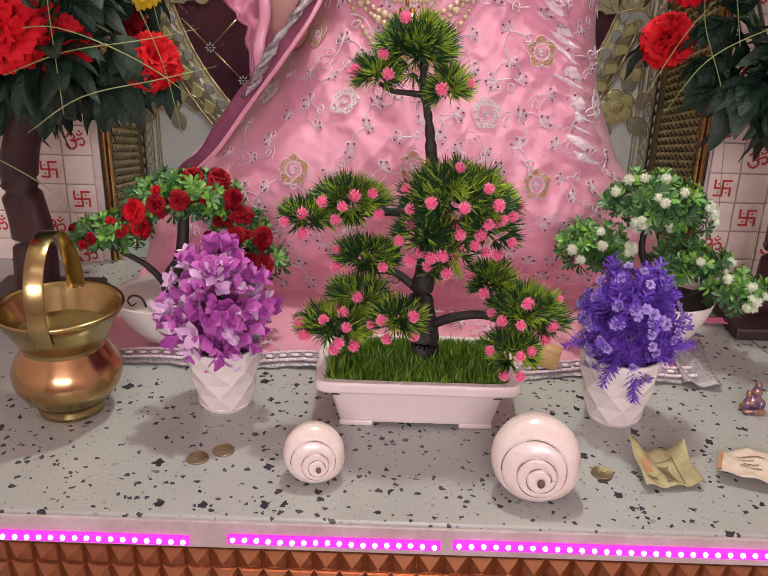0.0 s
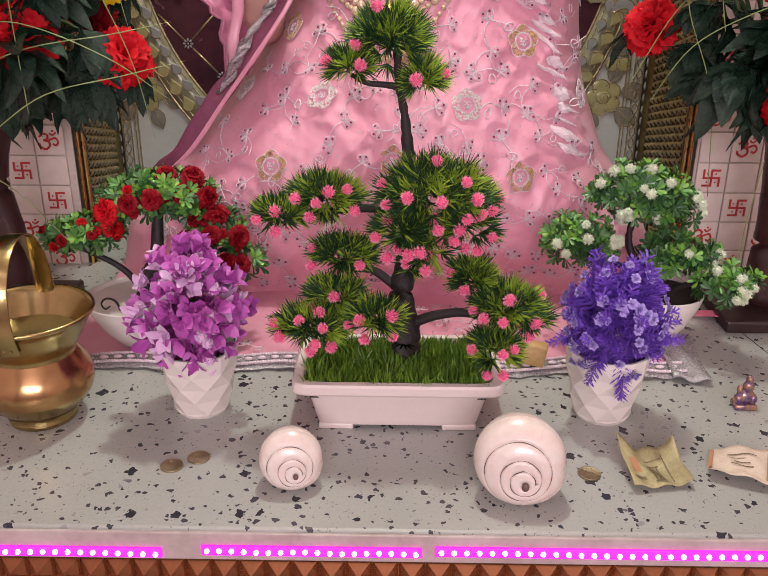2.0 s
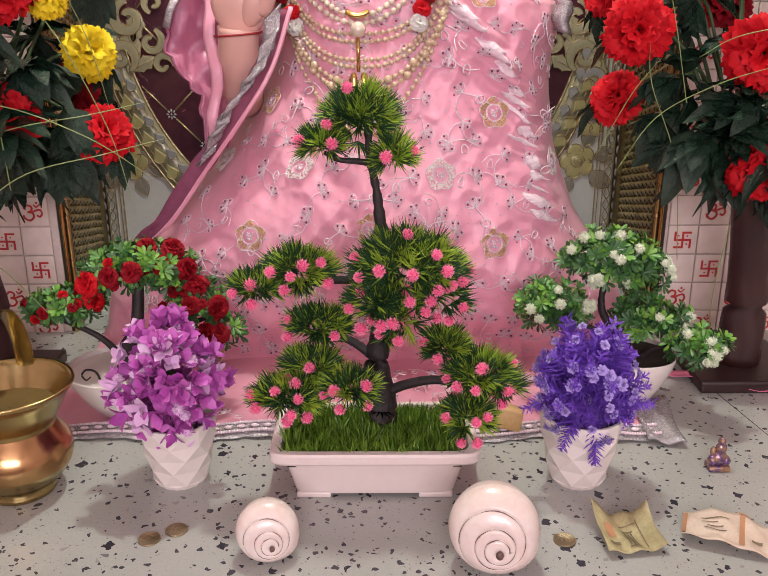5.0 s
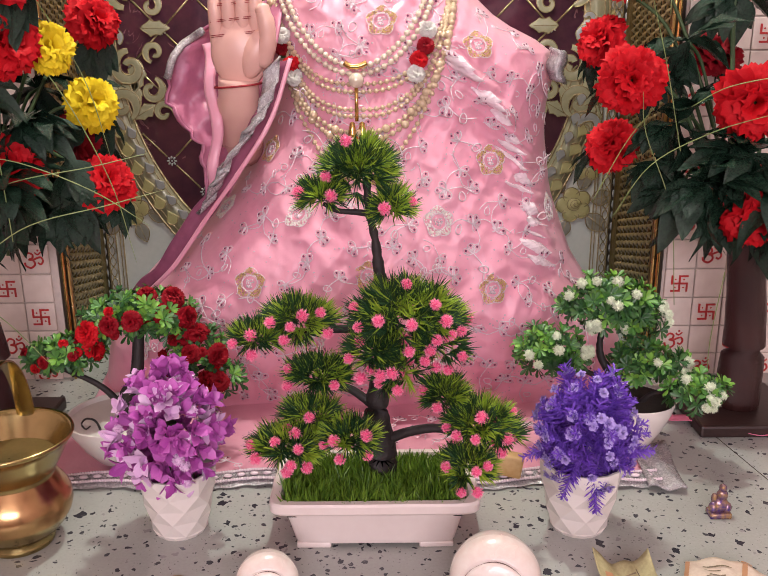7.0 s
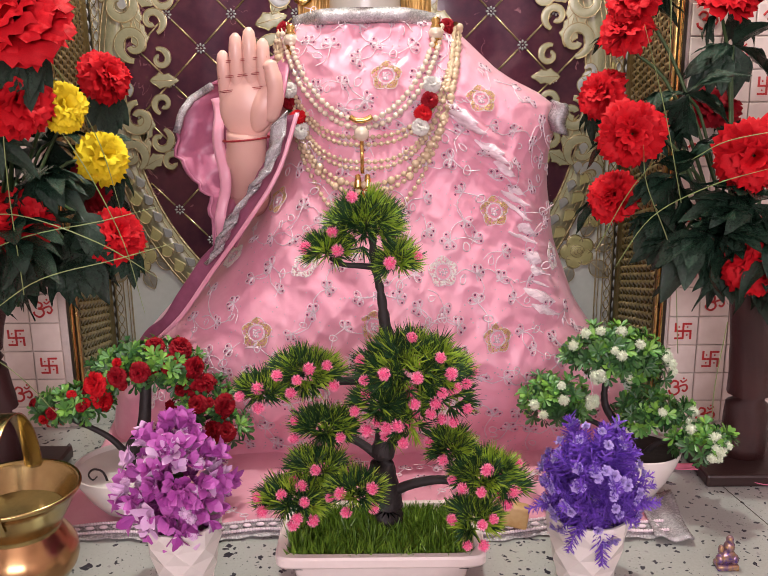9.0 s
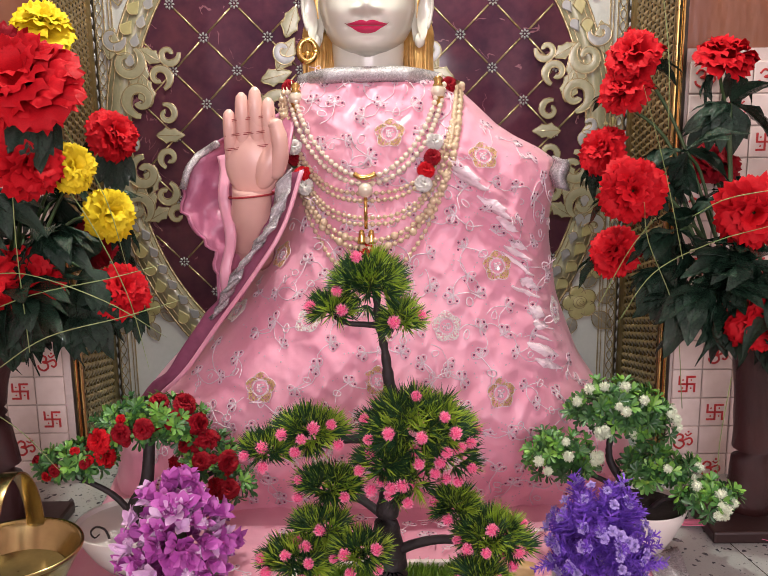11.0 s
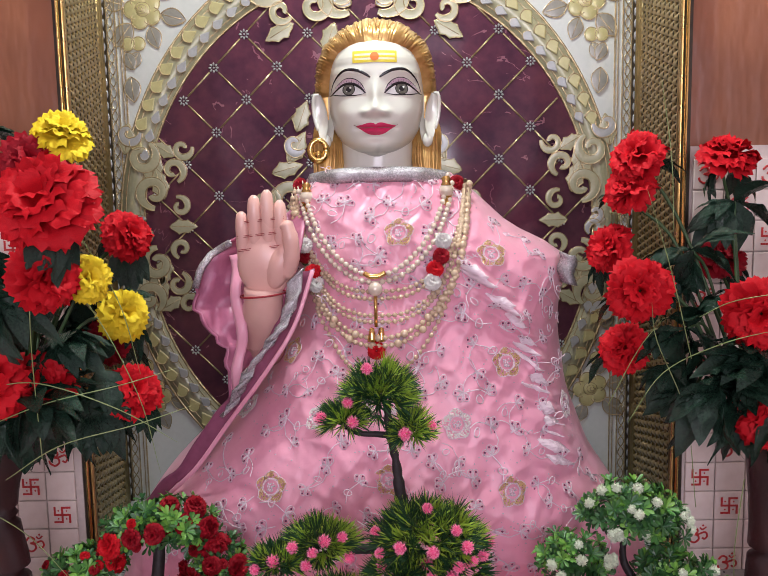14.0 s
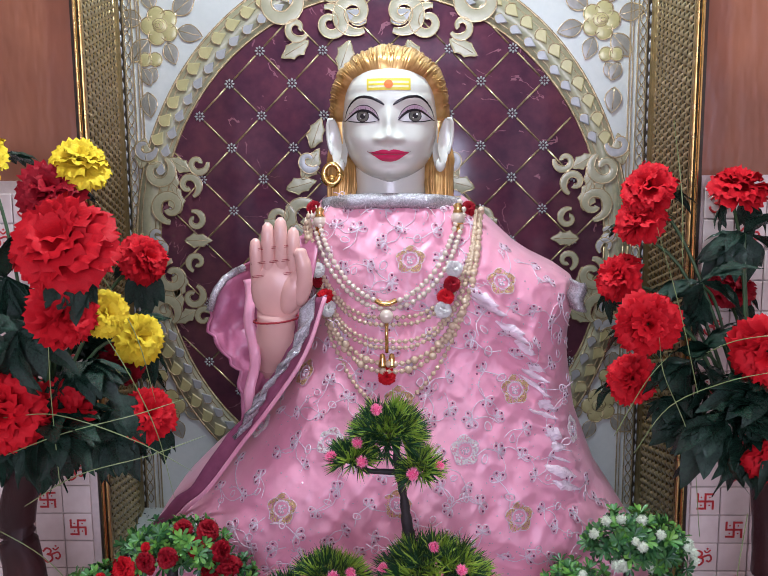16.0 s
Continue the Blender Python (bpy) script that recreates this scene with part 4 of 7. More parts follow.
cuff = smooth_line([(-0.128, 1.385, 0.555), (-0.140, 1.375, 0.50), (-0.165, 1.372, 0.46), (-0.20, 1.375, 0.415), (-0.225, 1.385, 0.37), (-0.245, 1.40, 0.335)], 8)
rows = [[tuple(p + Vector((-0.004 + d * 0.9, -0.018 + 0.003 * math.sin(i * 0.8), d * 0.8 + 0.005 * math.sin(i * 1.3)))) for d in (0.014, 0.007, 0.0, -0.007, -0.015)] for i, p in enumerate(cuff)]
part("silver_cuff", Geo().add(grid(rows)), SILVER, robe, "silver lace cuff").modifiers.new("thickness", "SOLIDIFY").thickness = 0.003
fold = smooth_line([(-0.120, 1.378, 0.56), (-0.150, 1.366, 0.475), (-0.195, 1.36, 0.405), (-0.26, 1.375, 0.32), (-0.32, 1.39, 0.24), (-0.385, 1.41, 0.175), (-0.41, 1.42, 0.12)], 8)
rows = [[tuple(p + Vector((0.014 - d * 1.2, 0.012 + 0.010 * abs(math.sin(d * 60)), 0.004 - 0.35 * d + 0.010 * noise.noise((p.x * 18, p.z * 18, d * 40))))) for d in (0, 0.008, 0.016, 0.024, 0.032)] for p in fold]
part("robe_fold", Geo().add(grid(rows)), SHADED_FOLD, robe, "folded edge of the robe with its shade put into the colour").modifiers.new("thickness", "SOLIDIFY").thickness = 0.003
part("robe_piping", Geo().add(tube([p + Vector((0.014, -0.008, 0.003)) for p in fold], 0.0035, 8, 0.6, (0, 1, 0))), PINK, robe)
# silver cuff at the other shoulder
rows = [[(0.300 + 0.022 * k / 6 + 0.003 * math.sin(j), 1.49 - 0.02 * math.sin(math.pi * k / 6), 0.575 - 0.05 * j / 8 - 0.01 * k / 6) for k in range(7)] for j in range(9)]
part("shawl_cuff", Geo().add(grid(rows)), SILVER, robe, "pale silver braid").modifiers.new("thickness", "SOLIDIFY").thickness = 0.004


# embroidery, laid on the cloth
def loop(cx, cz, r, ang, w=0.55, n=12):
    """A drop-shaped loop of wire that starts at (cx, cz)."""
    pts = []
    for k in range(n + 1):
        t = 2 * math.pi * k / n
        u, v = r * (1 - math.cos(t)), r * w * math.sin(t) * (1.25 - 0.25 * math.cos(t))
        pts.append((cx + u * math.cos(ang) - v * math.sin(ang), 0, cz + u * math.sin(ang) + v * math.cos(ang)))
    return pts


def big_flower(petal_mat, seed):
    """Five padded petals of knotted thread in wire outlines round an open ring with a glittering centre."""
    rnd = random.Random(seed)
    g = Geo()
    for k in range(5):
        a = radians(90 + 72 * k)
        out, side = Vector((math.cos(a), 0, math.sin(a))), Vector((-math.sin(a), 0, math.cos(a)))
        point = lambda u, v: out * (0.0135 + 0.0105 * u - 0.0035 * v * v) + side * (0.0115 * v)
        for _ in range(46):
            u, v = rnd.random(), rnd.uniform(-1, 1)
            if u < 1.0 - 0.45 * v * v:
                g.add(ball(0.0014, 5, 4), Matrix.Translation(point(u, v) + Vector((0, -0.0004 - 0.0006 * (1 - v * v), 0))) @ Matrix.Rotation(rnd.uniform(0, 3), 4, "Y") @ Matrix.Diagonal((1.3, 0.6, 0.8, 1)))
        rim = [point(1.08 - 0.45 * v * v, v) for v in [q / 6 - 1 for q in range(13)]] + [point(-0.05, v) for v in [1 - q / 4 for q in range(9)]]
        g.add(tube([p + Vector((0, -0.0008, 0)) for p in rim + rim[:1]], 0.0007, 5), slot=1)
    g.add(tube([(0.0118 * math.cos(t), -0.0008, 0.0118 * math.sin(t)) for t in [2 * math.pi * q / 20 for q in range(21)]], 0.0006, 5), slot=1)
    for _ in range(34):
        a, q = rnd.uniform(0, 6.3), 0.0068 * math.sqrt(rnd.random())
        g.add(ball(0.0013, 5, 4), Matrix.Translation((q * math.cos(a), -0.0009, q * math.sin(a))) @ Matrix.Rotation(rnd.uniform(-0.6, 0.6), 4, "X"), 1 + (rnd.random() < 0.5))
    return g.mesh("embroidered_flower", [petal_mat, SILVER_WIRE, CLEAR_GEM])


def sprig(r, seed):
    rnd = random.Random(seed)
    g = Geo()
    stem = smooth_line([(0, 0, -0.036 * r), (0.006 * r * rnd.choice((-1, 1)), 0, -0.02 * r), (0, 0, 0)], 5)
    g.add(tube(stem, 0.0007, 4))
    for k in range(3 + seed % 2):
        a = radians(90 + (k - 1) * 62 + rnd.uniform(-12, 12))
        g.add(tube(loop(0, 0, 0.0062 * r, a), 0.00065, 4))
        g.add(tube(loop(0, 0, 0.0050 * r, a, 0.4), 0.0004, 4))
        g.add(ball(0.0015, 7, 4), Matrix.Translation((0.0088 * r * math.cos(a), -0.0006, 0.0095 * r * math.sin(a))) @ Matrix.Diagonal((1, 0.5, 1, 1)), 1)
    a = radians(rnd.choice((200, 330)))
    g.add(tube(loop(0, -0.02 * r, 0.006 * r, a), 0.0008, 4))
    return g.mesh("embroidered_sprig", [SILVER_WIRE, GEM])


GOLDFLOWER, WHITEFLOWER = big_flower(GOLD_WIRE, 1), big_flower(WHITE_WIRE, 2)
SPRIGS = [sprig(1.0, k) for k in range(6)]
flowers = [(-0.176, 0.230, 0), (0.196, 0.217, 0), (0.195, 0.407, 0), (0.029, 0.614, 0), (0.175, 0.577, 0), (-0.149, 0.416, 0), (0.01, 0.395, 0), (0.008, 0.245, 0), (0.112, 0.321, 1), (-0.228, 0.321, 1), (-0.100, 0.329, 1),
           (-0.085, 0.133, 1), (0.115, 0.122, 1), (0.300, 0.318, 1), (-0.36, 0.117, 1), (-0.25, 0.03, 0), (0.29, 0.11, 0)]
for x, z, w in flowers:
    m, p = robe_at(x, z, 0.0035)
    o = part("embroidered_flower", WHITEFLOWER if w else GOLDFLOWER, None, robe, "white thread embroidered rose" if w else "gold thread embroidered flower", m=Matrix.Translation(p) @ m)
rnd = random.Random(4)
placed = []
vines = Geo()
tries = 0
while len(placed) < 175 and tries < 6000:
    tries += 1
    x, z = rnd.uniform(-0.37, 0.39), rnd.uniform(0.03, 0.70)
    a, b = lerp(X_LEFT, z), lerp(X_RIGHT, z)
    if not a + 0.03 < x < b - 0.03 or min(math.hypot(x - q[0], z - q[1]) for q in flowers) < 0.042 or any(math.hypot(x - q[0], z - q[1]) < 0.034 for q in placed):
        continue
    placed.append((x, z))
    m, p = robe_at(x, z, 0.0022)
    part("embroidered_sprig", SPRIGS[len(placed) % 6], None, robe, m=Matrix.Translation(p) @ m @ Matrix.Rotation(rnd.uniform(-2.6, 2.6), 4, "Y") @ Matrix.Scale(rnd.uniform(1.0, 1.35), 4))
for i, (x, z) in enumerate(placed):
    near = sorted(placed + [(q[0], q[1]) for q in flowers], key=lambda q: math.hypot(x - q[0], z - q[1]))[1:2]
    for x2, z2 in near:
        pts = []
        for k in range(9):
            t = k / 8
            bend = 0.012 * math.sin(math.pi * t) * (1 if i % 2 else -1)
            xx, zz = x + (x2 - x) * t + bend * (z2 - z) * 20, z + (z2 - z) * t - bend * (x2 - x) * 20
            if lerp(X_LEFT, zz) + 0.02 < xx < lerp(X_RIGHT, zz) - 0.02 and 0.01 < zz < 0.7:
                pts.append(robe_at(xx, zz, 0.001)[1])
        if len(pts) > 3:
            vines.add(tube([p + Vector((0.0005 * math.sin(k * 2.1), 0, 0.0005 * math.cos(k * 2.1))) for k, p in enumerate(pts)], 0.0008, 4))
# tight pleats along the shawl's edge: pale strips paint in the satin's white highlights
PLEAT_GLINT = material("silver_weave", (0.94, 0.84, 0.87), (0.86, 0.66, 0.73), 0.18, 0.0, scale=60, fine=90, bump=0.9, depth=0.004, aniso=(1.0, 1.0, 2.2))
fold_rnd = random.Random(21)
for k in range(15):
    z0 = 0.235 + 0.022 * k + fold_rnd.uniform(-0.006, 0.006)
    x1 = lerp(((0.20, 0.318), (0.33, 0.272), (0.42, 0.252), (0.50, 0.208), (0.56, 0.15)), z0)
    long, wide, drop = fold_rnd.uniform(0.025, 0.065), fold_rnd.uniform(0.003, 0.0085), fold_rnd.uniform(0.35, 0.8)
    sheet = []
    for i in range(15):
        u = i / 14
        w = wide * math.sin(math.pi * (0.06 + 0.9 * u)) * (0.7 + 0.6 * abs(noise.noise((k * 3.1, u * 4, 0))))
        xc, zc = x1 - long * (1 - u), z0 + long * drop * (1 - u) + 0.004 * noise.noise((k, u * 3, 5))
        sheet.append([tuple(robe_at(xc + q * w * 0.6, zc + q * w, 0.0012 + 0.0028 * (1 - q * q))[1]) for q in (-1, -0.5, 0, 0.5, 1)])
    part("silver_pleat", Geo().add(grid(sheet)), PLEAT_GLINT, robe, "pale strip painting a satin highlight on a pleat")
tagged(part("embroidered_vine", vines, SILVER_WIRE, robe, "fine silver thread vines"), kind="stuff")
sequins = Geo()
for _ in range(1500):
    x, z = rnd.uniform(-0.36, 0.38), rnd.uniform(0.02, 0.69)
    if lerp(X_LEFT, z) + 0.02 < x < lerp(X_RIGHT, z) - 0.02:
        m, p = robe_at(x, z, 0.0012)
        sequins.add(ball(rnd.choice((0.0007, 0.0010, 0.0014)), 6, 4), Matrix.Translation(p) @ m @ Matrix.Rotation(rnd.uniform(-0.5, 0.5), 4, "X") @ Matrix.Diagonal((1, 0.4, 1, 1)))
tagged(part("sequin_scatter", sequins, CLEAR_GEM, robe, "tiny glittering sequins"), kind="stuff")
# sprigs on the spread skirt
for k in range(26):
    x, y = rnd.uniform(-0.40, 0.38), rnd.uniform(1.16, 1.33)
    part("embroidered_sprig", SPRIGS[k % 6], None, skirt, m=Matrix.Translation((x, y, 0.013 + 0.010 * max(0, noise.noise((x * 8, y * 6, 2))))) @ Matrix.Rotation(radians(-90), 4, "X") @ Matrix.Rotation(rnd.uniform(-3, 3), 4, "Y"))


# ---- statue ----
def statue():
    g = Geo()
    hx, hy, hz = -0.006, 1.572, 0.848
    WIDTH = [(-0.126, 0.002), (-0.123, 0.022), (-0.116, 0.040), (-0.101, 0.0575), (-0.075, 0.0725), (-0.04, 0.0805), (0.0, 0.0825), (0.05, 0.079), (0.09, 0.062), (0.112, 0.036), (0.12, 0.004)]
    DEEP = [(-0.126, 0.052), (-0.123, 0.068), (-0.116, 0.078), (-0.10, 0.086), (-0.06, 0.094), (0.0, 0.100), (0.05, 0.098), (0.09, 0.080), (0.112, 0.048), (0.12, 0.004)]

    def relief(x, z):
        """How far the features stand out of the plain face."""
        e = lambda cx, cz, sx, sz: math.exp(-((x - cx) / sx) ** 2 - ((z - cz) / sz) ** 2)
        both = lambda cx, cz, sx, sz: e(cx, cz, sx, sz) + e(-cx, cz, sx, sz)
        q = 0.021 * e(0, -0.041, 0.0135, 0.0135) + 0.014 * e(0, -0.018, 0.0080, 0.026) + 0.013 * both(0.0150, -0.0455, 0.0085, 0.0080)
        q -= 0.008 * both(0.040, 0.000, 0.022, 0.016) + 0.004 * both(0.0135, -0.0555, 0.007, 0.004)
        q += 0.005 * both(0.0435, -0.003, 0.020, 0.010) + 0.004 * both(0.045, 0.027, 0.028, 0.007)
        q += 0.008 * e(0, -0.0685, 0.020, 0.006) + 0.0085 * e(0, -0.0795, 0.016, 0.006) - 0.004 * e(0, -0.0738, 0.026, 0.002) - 0.004 * both(0.032, -0.072, 0.006, 0.006)
        q += 0.010 * e(0, -0.106, 0.022, 0.012) - 0.004 * e(0, -0.091, 0.02, 0.005) + 0.008 * both(0.046, -0.052, 0.024, 0.022) - 0.003 * e(0, -0.060, 0.004, 0.006)
        return q

    def face_y(x, z):
        w, d = soft_lerp(WIDTH, z, 0.006), soft_lerp(DEEP, z, 0.006)
        s = min(0.995, abs(x) / w)
        return hy - d * (1 - s ** 2.2) ** 0.5 - relief(x, z)

    rows = []
    for j in range(171):
        z = -0.126 + 0.246 * j / 170
        w, d = soft_lerp(WIDTH, z, 0.006), soft_lerp(DEEP, z, 0.006)
        row = []
        for i in range(181):
            a = math.pi * (2 * i / 180 - 1)
            x = w * math.sin(a)
            y = face_y(x, z) if math.cos(a) > 0.02 else hy - d * math.cos(a) * 1.02
            row.append((hx + x, y, hz + z))
        rows.append(row)
    g.add(grid(rows))

    def patch(low, high, slot, lift=0.0005, n=28, m=8):
        """Paint between two curves over x, laid on the face."""
        x0, x1 = low[0][0], low[-1][0]
        sheet = []
        for i in range(n + 1):
            x = x0 + (x1 - x0) * i / n
            a, b = lerp(low, x), lerp(high, x)
            sheet.append([(hx + x, face_y(x, a + (b - a) * k / m) - lift, hz + a + (b - a) * k / m) for k in range(m + 1)])
        g.add(grid(sheet), slot=slot)

    def stroke(points, radius, slot, n=8, lift=0.0):
        line = smooth_line([(x, 0, z) for x, z in points], n)
        last = len(line) - 1
        wide = [radius * lerp(((0, 0.45), (0.12, 0.9), (0.5, 1.0), (0.8, 0.6), (1, 0.12)), i / last) for i in range(last + 1)]
        g.add(tube([(hx + p.x, face_y(p.x, p.z) - lift, hz + p.z) for p in line], wide, 6, 0.35, (0, 1, 0)), slot=slot)

    def disc(cx, cz, r, slot, lift, r0=0.0):
        sheet = []
        for k in range(29):
            a = 2 * math.pi * k / 28
            sheet.append([(hx + cx + q * math.cos(a), face_y(cx + q * math.cos(a), cz + q * math.sin(a)) - lift, hz + cz + q * math.sin(a)) for q in (r0 + 0.0001, (r0 + r) / 2, r)])
        g.add(grid(sheet), slot=slot)

    for sg in (-1, 1):
        up = [(0.0155, -0.0095), (0.022, -0.0010), (0.031, 0.0058), (0.042, 0.0085), (0.053, 0.0066), (0.063, 0.0005), (0.0725, -0.0070)]
        down = [(0.0155, -0.0095), (0.024, -0.0115), (0.034, -0.0125), (0.044, -0.0123), (0.056, -0.0112), (0.065, -0.0092), (0.0725, -0.0070)]
        crease = [(0.0155, -0.006), (0.022, 0.0065), (0.031, 0.0140), (0.042, 0.0172), (0.053, 0.0150), (0.063, 0.0075), (0.0725, -0.0035)]
        up_s = [(p.x, p.z) for p in smooth_line([(x, 0, z) for x, z in up], 6)]
        down_s = [(p.x, p.z) for p in smooth_line([(x, 0, z) for x, z in down], 6)]
        crease_s = [(p.x, p.z) for p in smooth_line([(x, 0, z) for x, z in crease], 6)]
        mirror = lambda pts: [(sg * x, z) for x, z in pts] if sg > 0 else [(-x, z) for x, z in reversed(pts)]
        patch(mirror(down_s), mirror(up_s), 5)
        patch(mirror(up_s), mirror(crease_s), 6, 0.0004)
        disc(sg * 0.0435, -0.0012, 0.0108, 3, 0.0008)
        disc(sg * 0.0435, -0.0012, 0.0094, 4, 0.0010)
        disc(sg * 0.0435, -0.0012, 0.0046, 3, 0.0012)
        # two white dots paint the glints of light on each iris
        disc(sg * 0.0435 + 0.003, 0.0020, 0.0017, 5, 0.0015)
        disc(sg * 0.0435 - 0.0035, -0.0045, 0.0010, 5, 0.0015)
        stroke([(sg * x, z) for x, z in up[:-1]] + [(sg * 0.0735, -0.0072), (sg * 0.078, -0.0080)], 0.0024, 3, lift=0.0006)
        stroke([(sg * x, z) for x, z in reversed(down)], 0.0011, 3, lift=0.0005)
        stroke([(sg * x, z) for x, z in crease], 0.0007, 3, lift=0.0003)
        stroke([(sg * x, z) for x, z in ((0.0075, 0.0165), (0.016, 0.0225), (0.030, 0.0285), (0.047, 0.0300), (0.060, 0.0240), (0.070, 0.0120), (0.0765, -0.0045))], 0.0024, 3, lift=0.0003)
        for k in range(13):
            x, z = up_s[6 + 2 * k]
            out = (x - 0.036) * 0.12
            g.add(tube([(hx + sg * (x + out * t * 1.5), face_y(sg * (x + out * t), z + 0.0075 * t) - 0.0006, hz + z + 0.0060 * t) for t in (0, 0.5, 1)], [0.0004, 0.0003, 0.0001], 4), slot=3)
    top = [(-0.033, -0.0692), (-0.023, -0.0675), (-0.011, -0.0640), (-0.004, -0.0648), (0, -0.0668), (0.004, -0.0648), (0.011, -0.0640), (0.023, -0.0675), (0.033, -0.0692)]
    mid = [(-0.033, -0.0697), (-0.020, -0.0730), (-0.008, -0.0728), (0, -0.0742), (0.008, -0.0728), (0.020, -0.0730), (0.033, -0.0697)]
    low = [(-0.033, -0.0702), (-0.024, -0.0765), (-0.013, -0.0845), (0, -0.0870), (0.013, -0.0845), (0.024, -0.0765), (0.033, -0.0702)]
    soft = lambda pts: [(p.x, p.z) for p in smooth_line([(x, 0, z) for x, z in pts], 6)]
    patch(soft(mid), soft(top), 2, 0.0008, 40)
    patch(soft(low), soft(mid), 2, 0.0010, 40)
    stroke([(-0.0365, -0.0672), (-0.030, -0.0705), (-0.020, -0.0729), (-0.008, -0.0728), (0, -0.0741), (0.008, -0.0728), (0.020, -0.0729), (0.030, -0.0705), (0.0365, -0.0672)], 0.0010, 11, lift=0.001)
    # sandal paste lines and the dot on the brow
    for z, h in ((0.0575, 0.0022), (0.0500, 0.0016), (0.0425, 0.0022)):
        patch([(-0.036, z - h), (0.036, z - h)], [(-0.036, z + h), (0.036, z + h)], 7, 0.0006, 30, 3)
    for x in (-0.0345, 0.0345):
        patch([(x - 0.0016, 0.0425), (x + 0.0016, 0.0425)], [(x - 0.0016, 0.0575), (x + 0.0016, 0.0575)], 7, 0.0007, 3, 6)
    patch([(-0.034, 0.0440), (0.034, 0.0440)], [(-0.034, 0.0560), (0.034, 0.0560)], 12, 0.0004, 30, 5)
    disc(0, 0.0500, 0.0072, 8, 0.0012)
    g.v = [(x, y, hz + (z - hz) * (0.87 if z < hz else 1.0)) for x, y, z in g.v]
    # neck, chest
    g.add(lathe([(0.066, 0.64), (0.064, 0.70), (0.061, 0.73), (0.062, 0.76), (0.06, 0.80)], 40), Matrix.Translation((hx, 1.580, 0)), 0)
    g.add(lathe([(0.30, 0.005), (0.28, 0.18), (0.19, 0.34), (0.155, 0.5), (0.15, 0.60), (0.10, 0.67), (0.056, 0.69)], 40), Matrix.Translation((0.0, 1.70, 0)) @ Matrix.Diagonal((1, 0.6, 1, 1)), 0)
    rnd = random.Random(8)
    for sg in (-1, 1):
        # a long ear: a shell with a rolled rim, a hollow and a heavy lobe
        ear = Matrix.Translation((hx + sg * 0.090, 1.556, hz - 0.044)) @ Matrix.Rotation(radians(32 * sg), 4, "Z") @ Matrix.Rotation(radians(7 * sg), 4, "Y")
        sheet = []
        for j in range(15):
            v = j / 14
            zz = 0.042 - 0.084 * v
            half = 0.0165 * (math.sin(math.pi * min(0.97, max(0.04, v * 0.93 + 0.05))) ** 0.6) * (1 - 0.38 * v)
            sheet.append([(half * u, -0.005 - 0.007 * abs(u) ** 2 * (1 - v) + 0.005 * (1 - abs(u)) * math.sin(math.pi * min(1, v * 1.5)) - (0.005 * math.exp(-((v - 0.9) / 0.15) ** 2)), zz) for u in (-1, -0.8, -0.5, -0.2, 0.1, 0.4, 0.7, 0.9, 1)])
        g.add(grid(sheet), ear)
        g.add(grid([[(p[0], 0.010, p[2]) for p in (r[0], r[4], r[8])] for r in sheet]), ear)
        rim = [r[8] if sg > 0 else r[0] for r in sheet[:11]]
        g.add(tube([(sheet[0][4][0], -0.008, sheet[0][4][2])] + rim, [0.002] + [0.0034] * 10 + [0.002], 7), ear, 0)
        g.add(ball(1, 12, 9), ear @ Matrix.Translation((0, -0.003, -0.038)) @ Matrix.Diagonal((0.0095, 0.0085, 0.0125, 1)), 0)
        # a lock that falls behind the ear to the shoulder, combed into strings
        for k in range(22):
            u = k / 21
            x = sg * (0.062 + 0.046 * u)
            end = -0.152 + 0.020 * (1 - u) + rnd.uniform(-0.006, 0.006)
            g.add(tube(smooth_line([(hx + sg * 0.084, 1.600, hz - 0.01), (hx + x * 0.93 + sg * 0.008, 1.588 - 0.012 * math.sin(math.pi * u), hz - 0.060), (hx + x + rnd.uniform(-0.002, 0.002), 1.572 - 0.022 * math.sin(math.pi * u), hz - 0.105), (hx + x * 1.02, 1.560 - 0.020 * math.sin(math.pi * u), hz + end)], 5), [0.0036] * 12 + [0.0032, 0.0026, 0.0022, 0.0012], 6), slot=1)
    # hair combed back from the brow: a sheet with fine ridges, then loose strings on it
    LINE = [(-1, -0.0805, -0.045), (-0.8, -0.0825, -0.006), (-0.62, -0.0750, 0.0375), (-0.45, -0.0600, 0.0620), (-0.22, -0.0340, 0.0705), (0, 0.0, 0.0725), (0.22, 0.0340, 0.0705), (0.45, 0.0600, 0.0620), (0.62, 0.0750, 0.0375), (0.8, 0.0825, -0.006), (1, 0.0805, -0.045)]
    RIM = [(-1, -0.0980, -0.055), (-0.8, -0.1040, -0.004), (-0.62, -0.1020, 0.043), (-0.45, -0.0840, 0.0830), (-0.22, -0.0450, 0.1130), (0, 0.002, 0.1240), (0.22, 0.0490, 0.1130), (0.45, 0.0850, 0.0820), (0.62, 0.0990, 0.042), (0.8, 0.1010, -0.004), (1, 0.0960, -0.055)]
    pick = lambda tab, c, a: soft_lerp([(r[0], r[c]) for r in tab], a, 0.05)

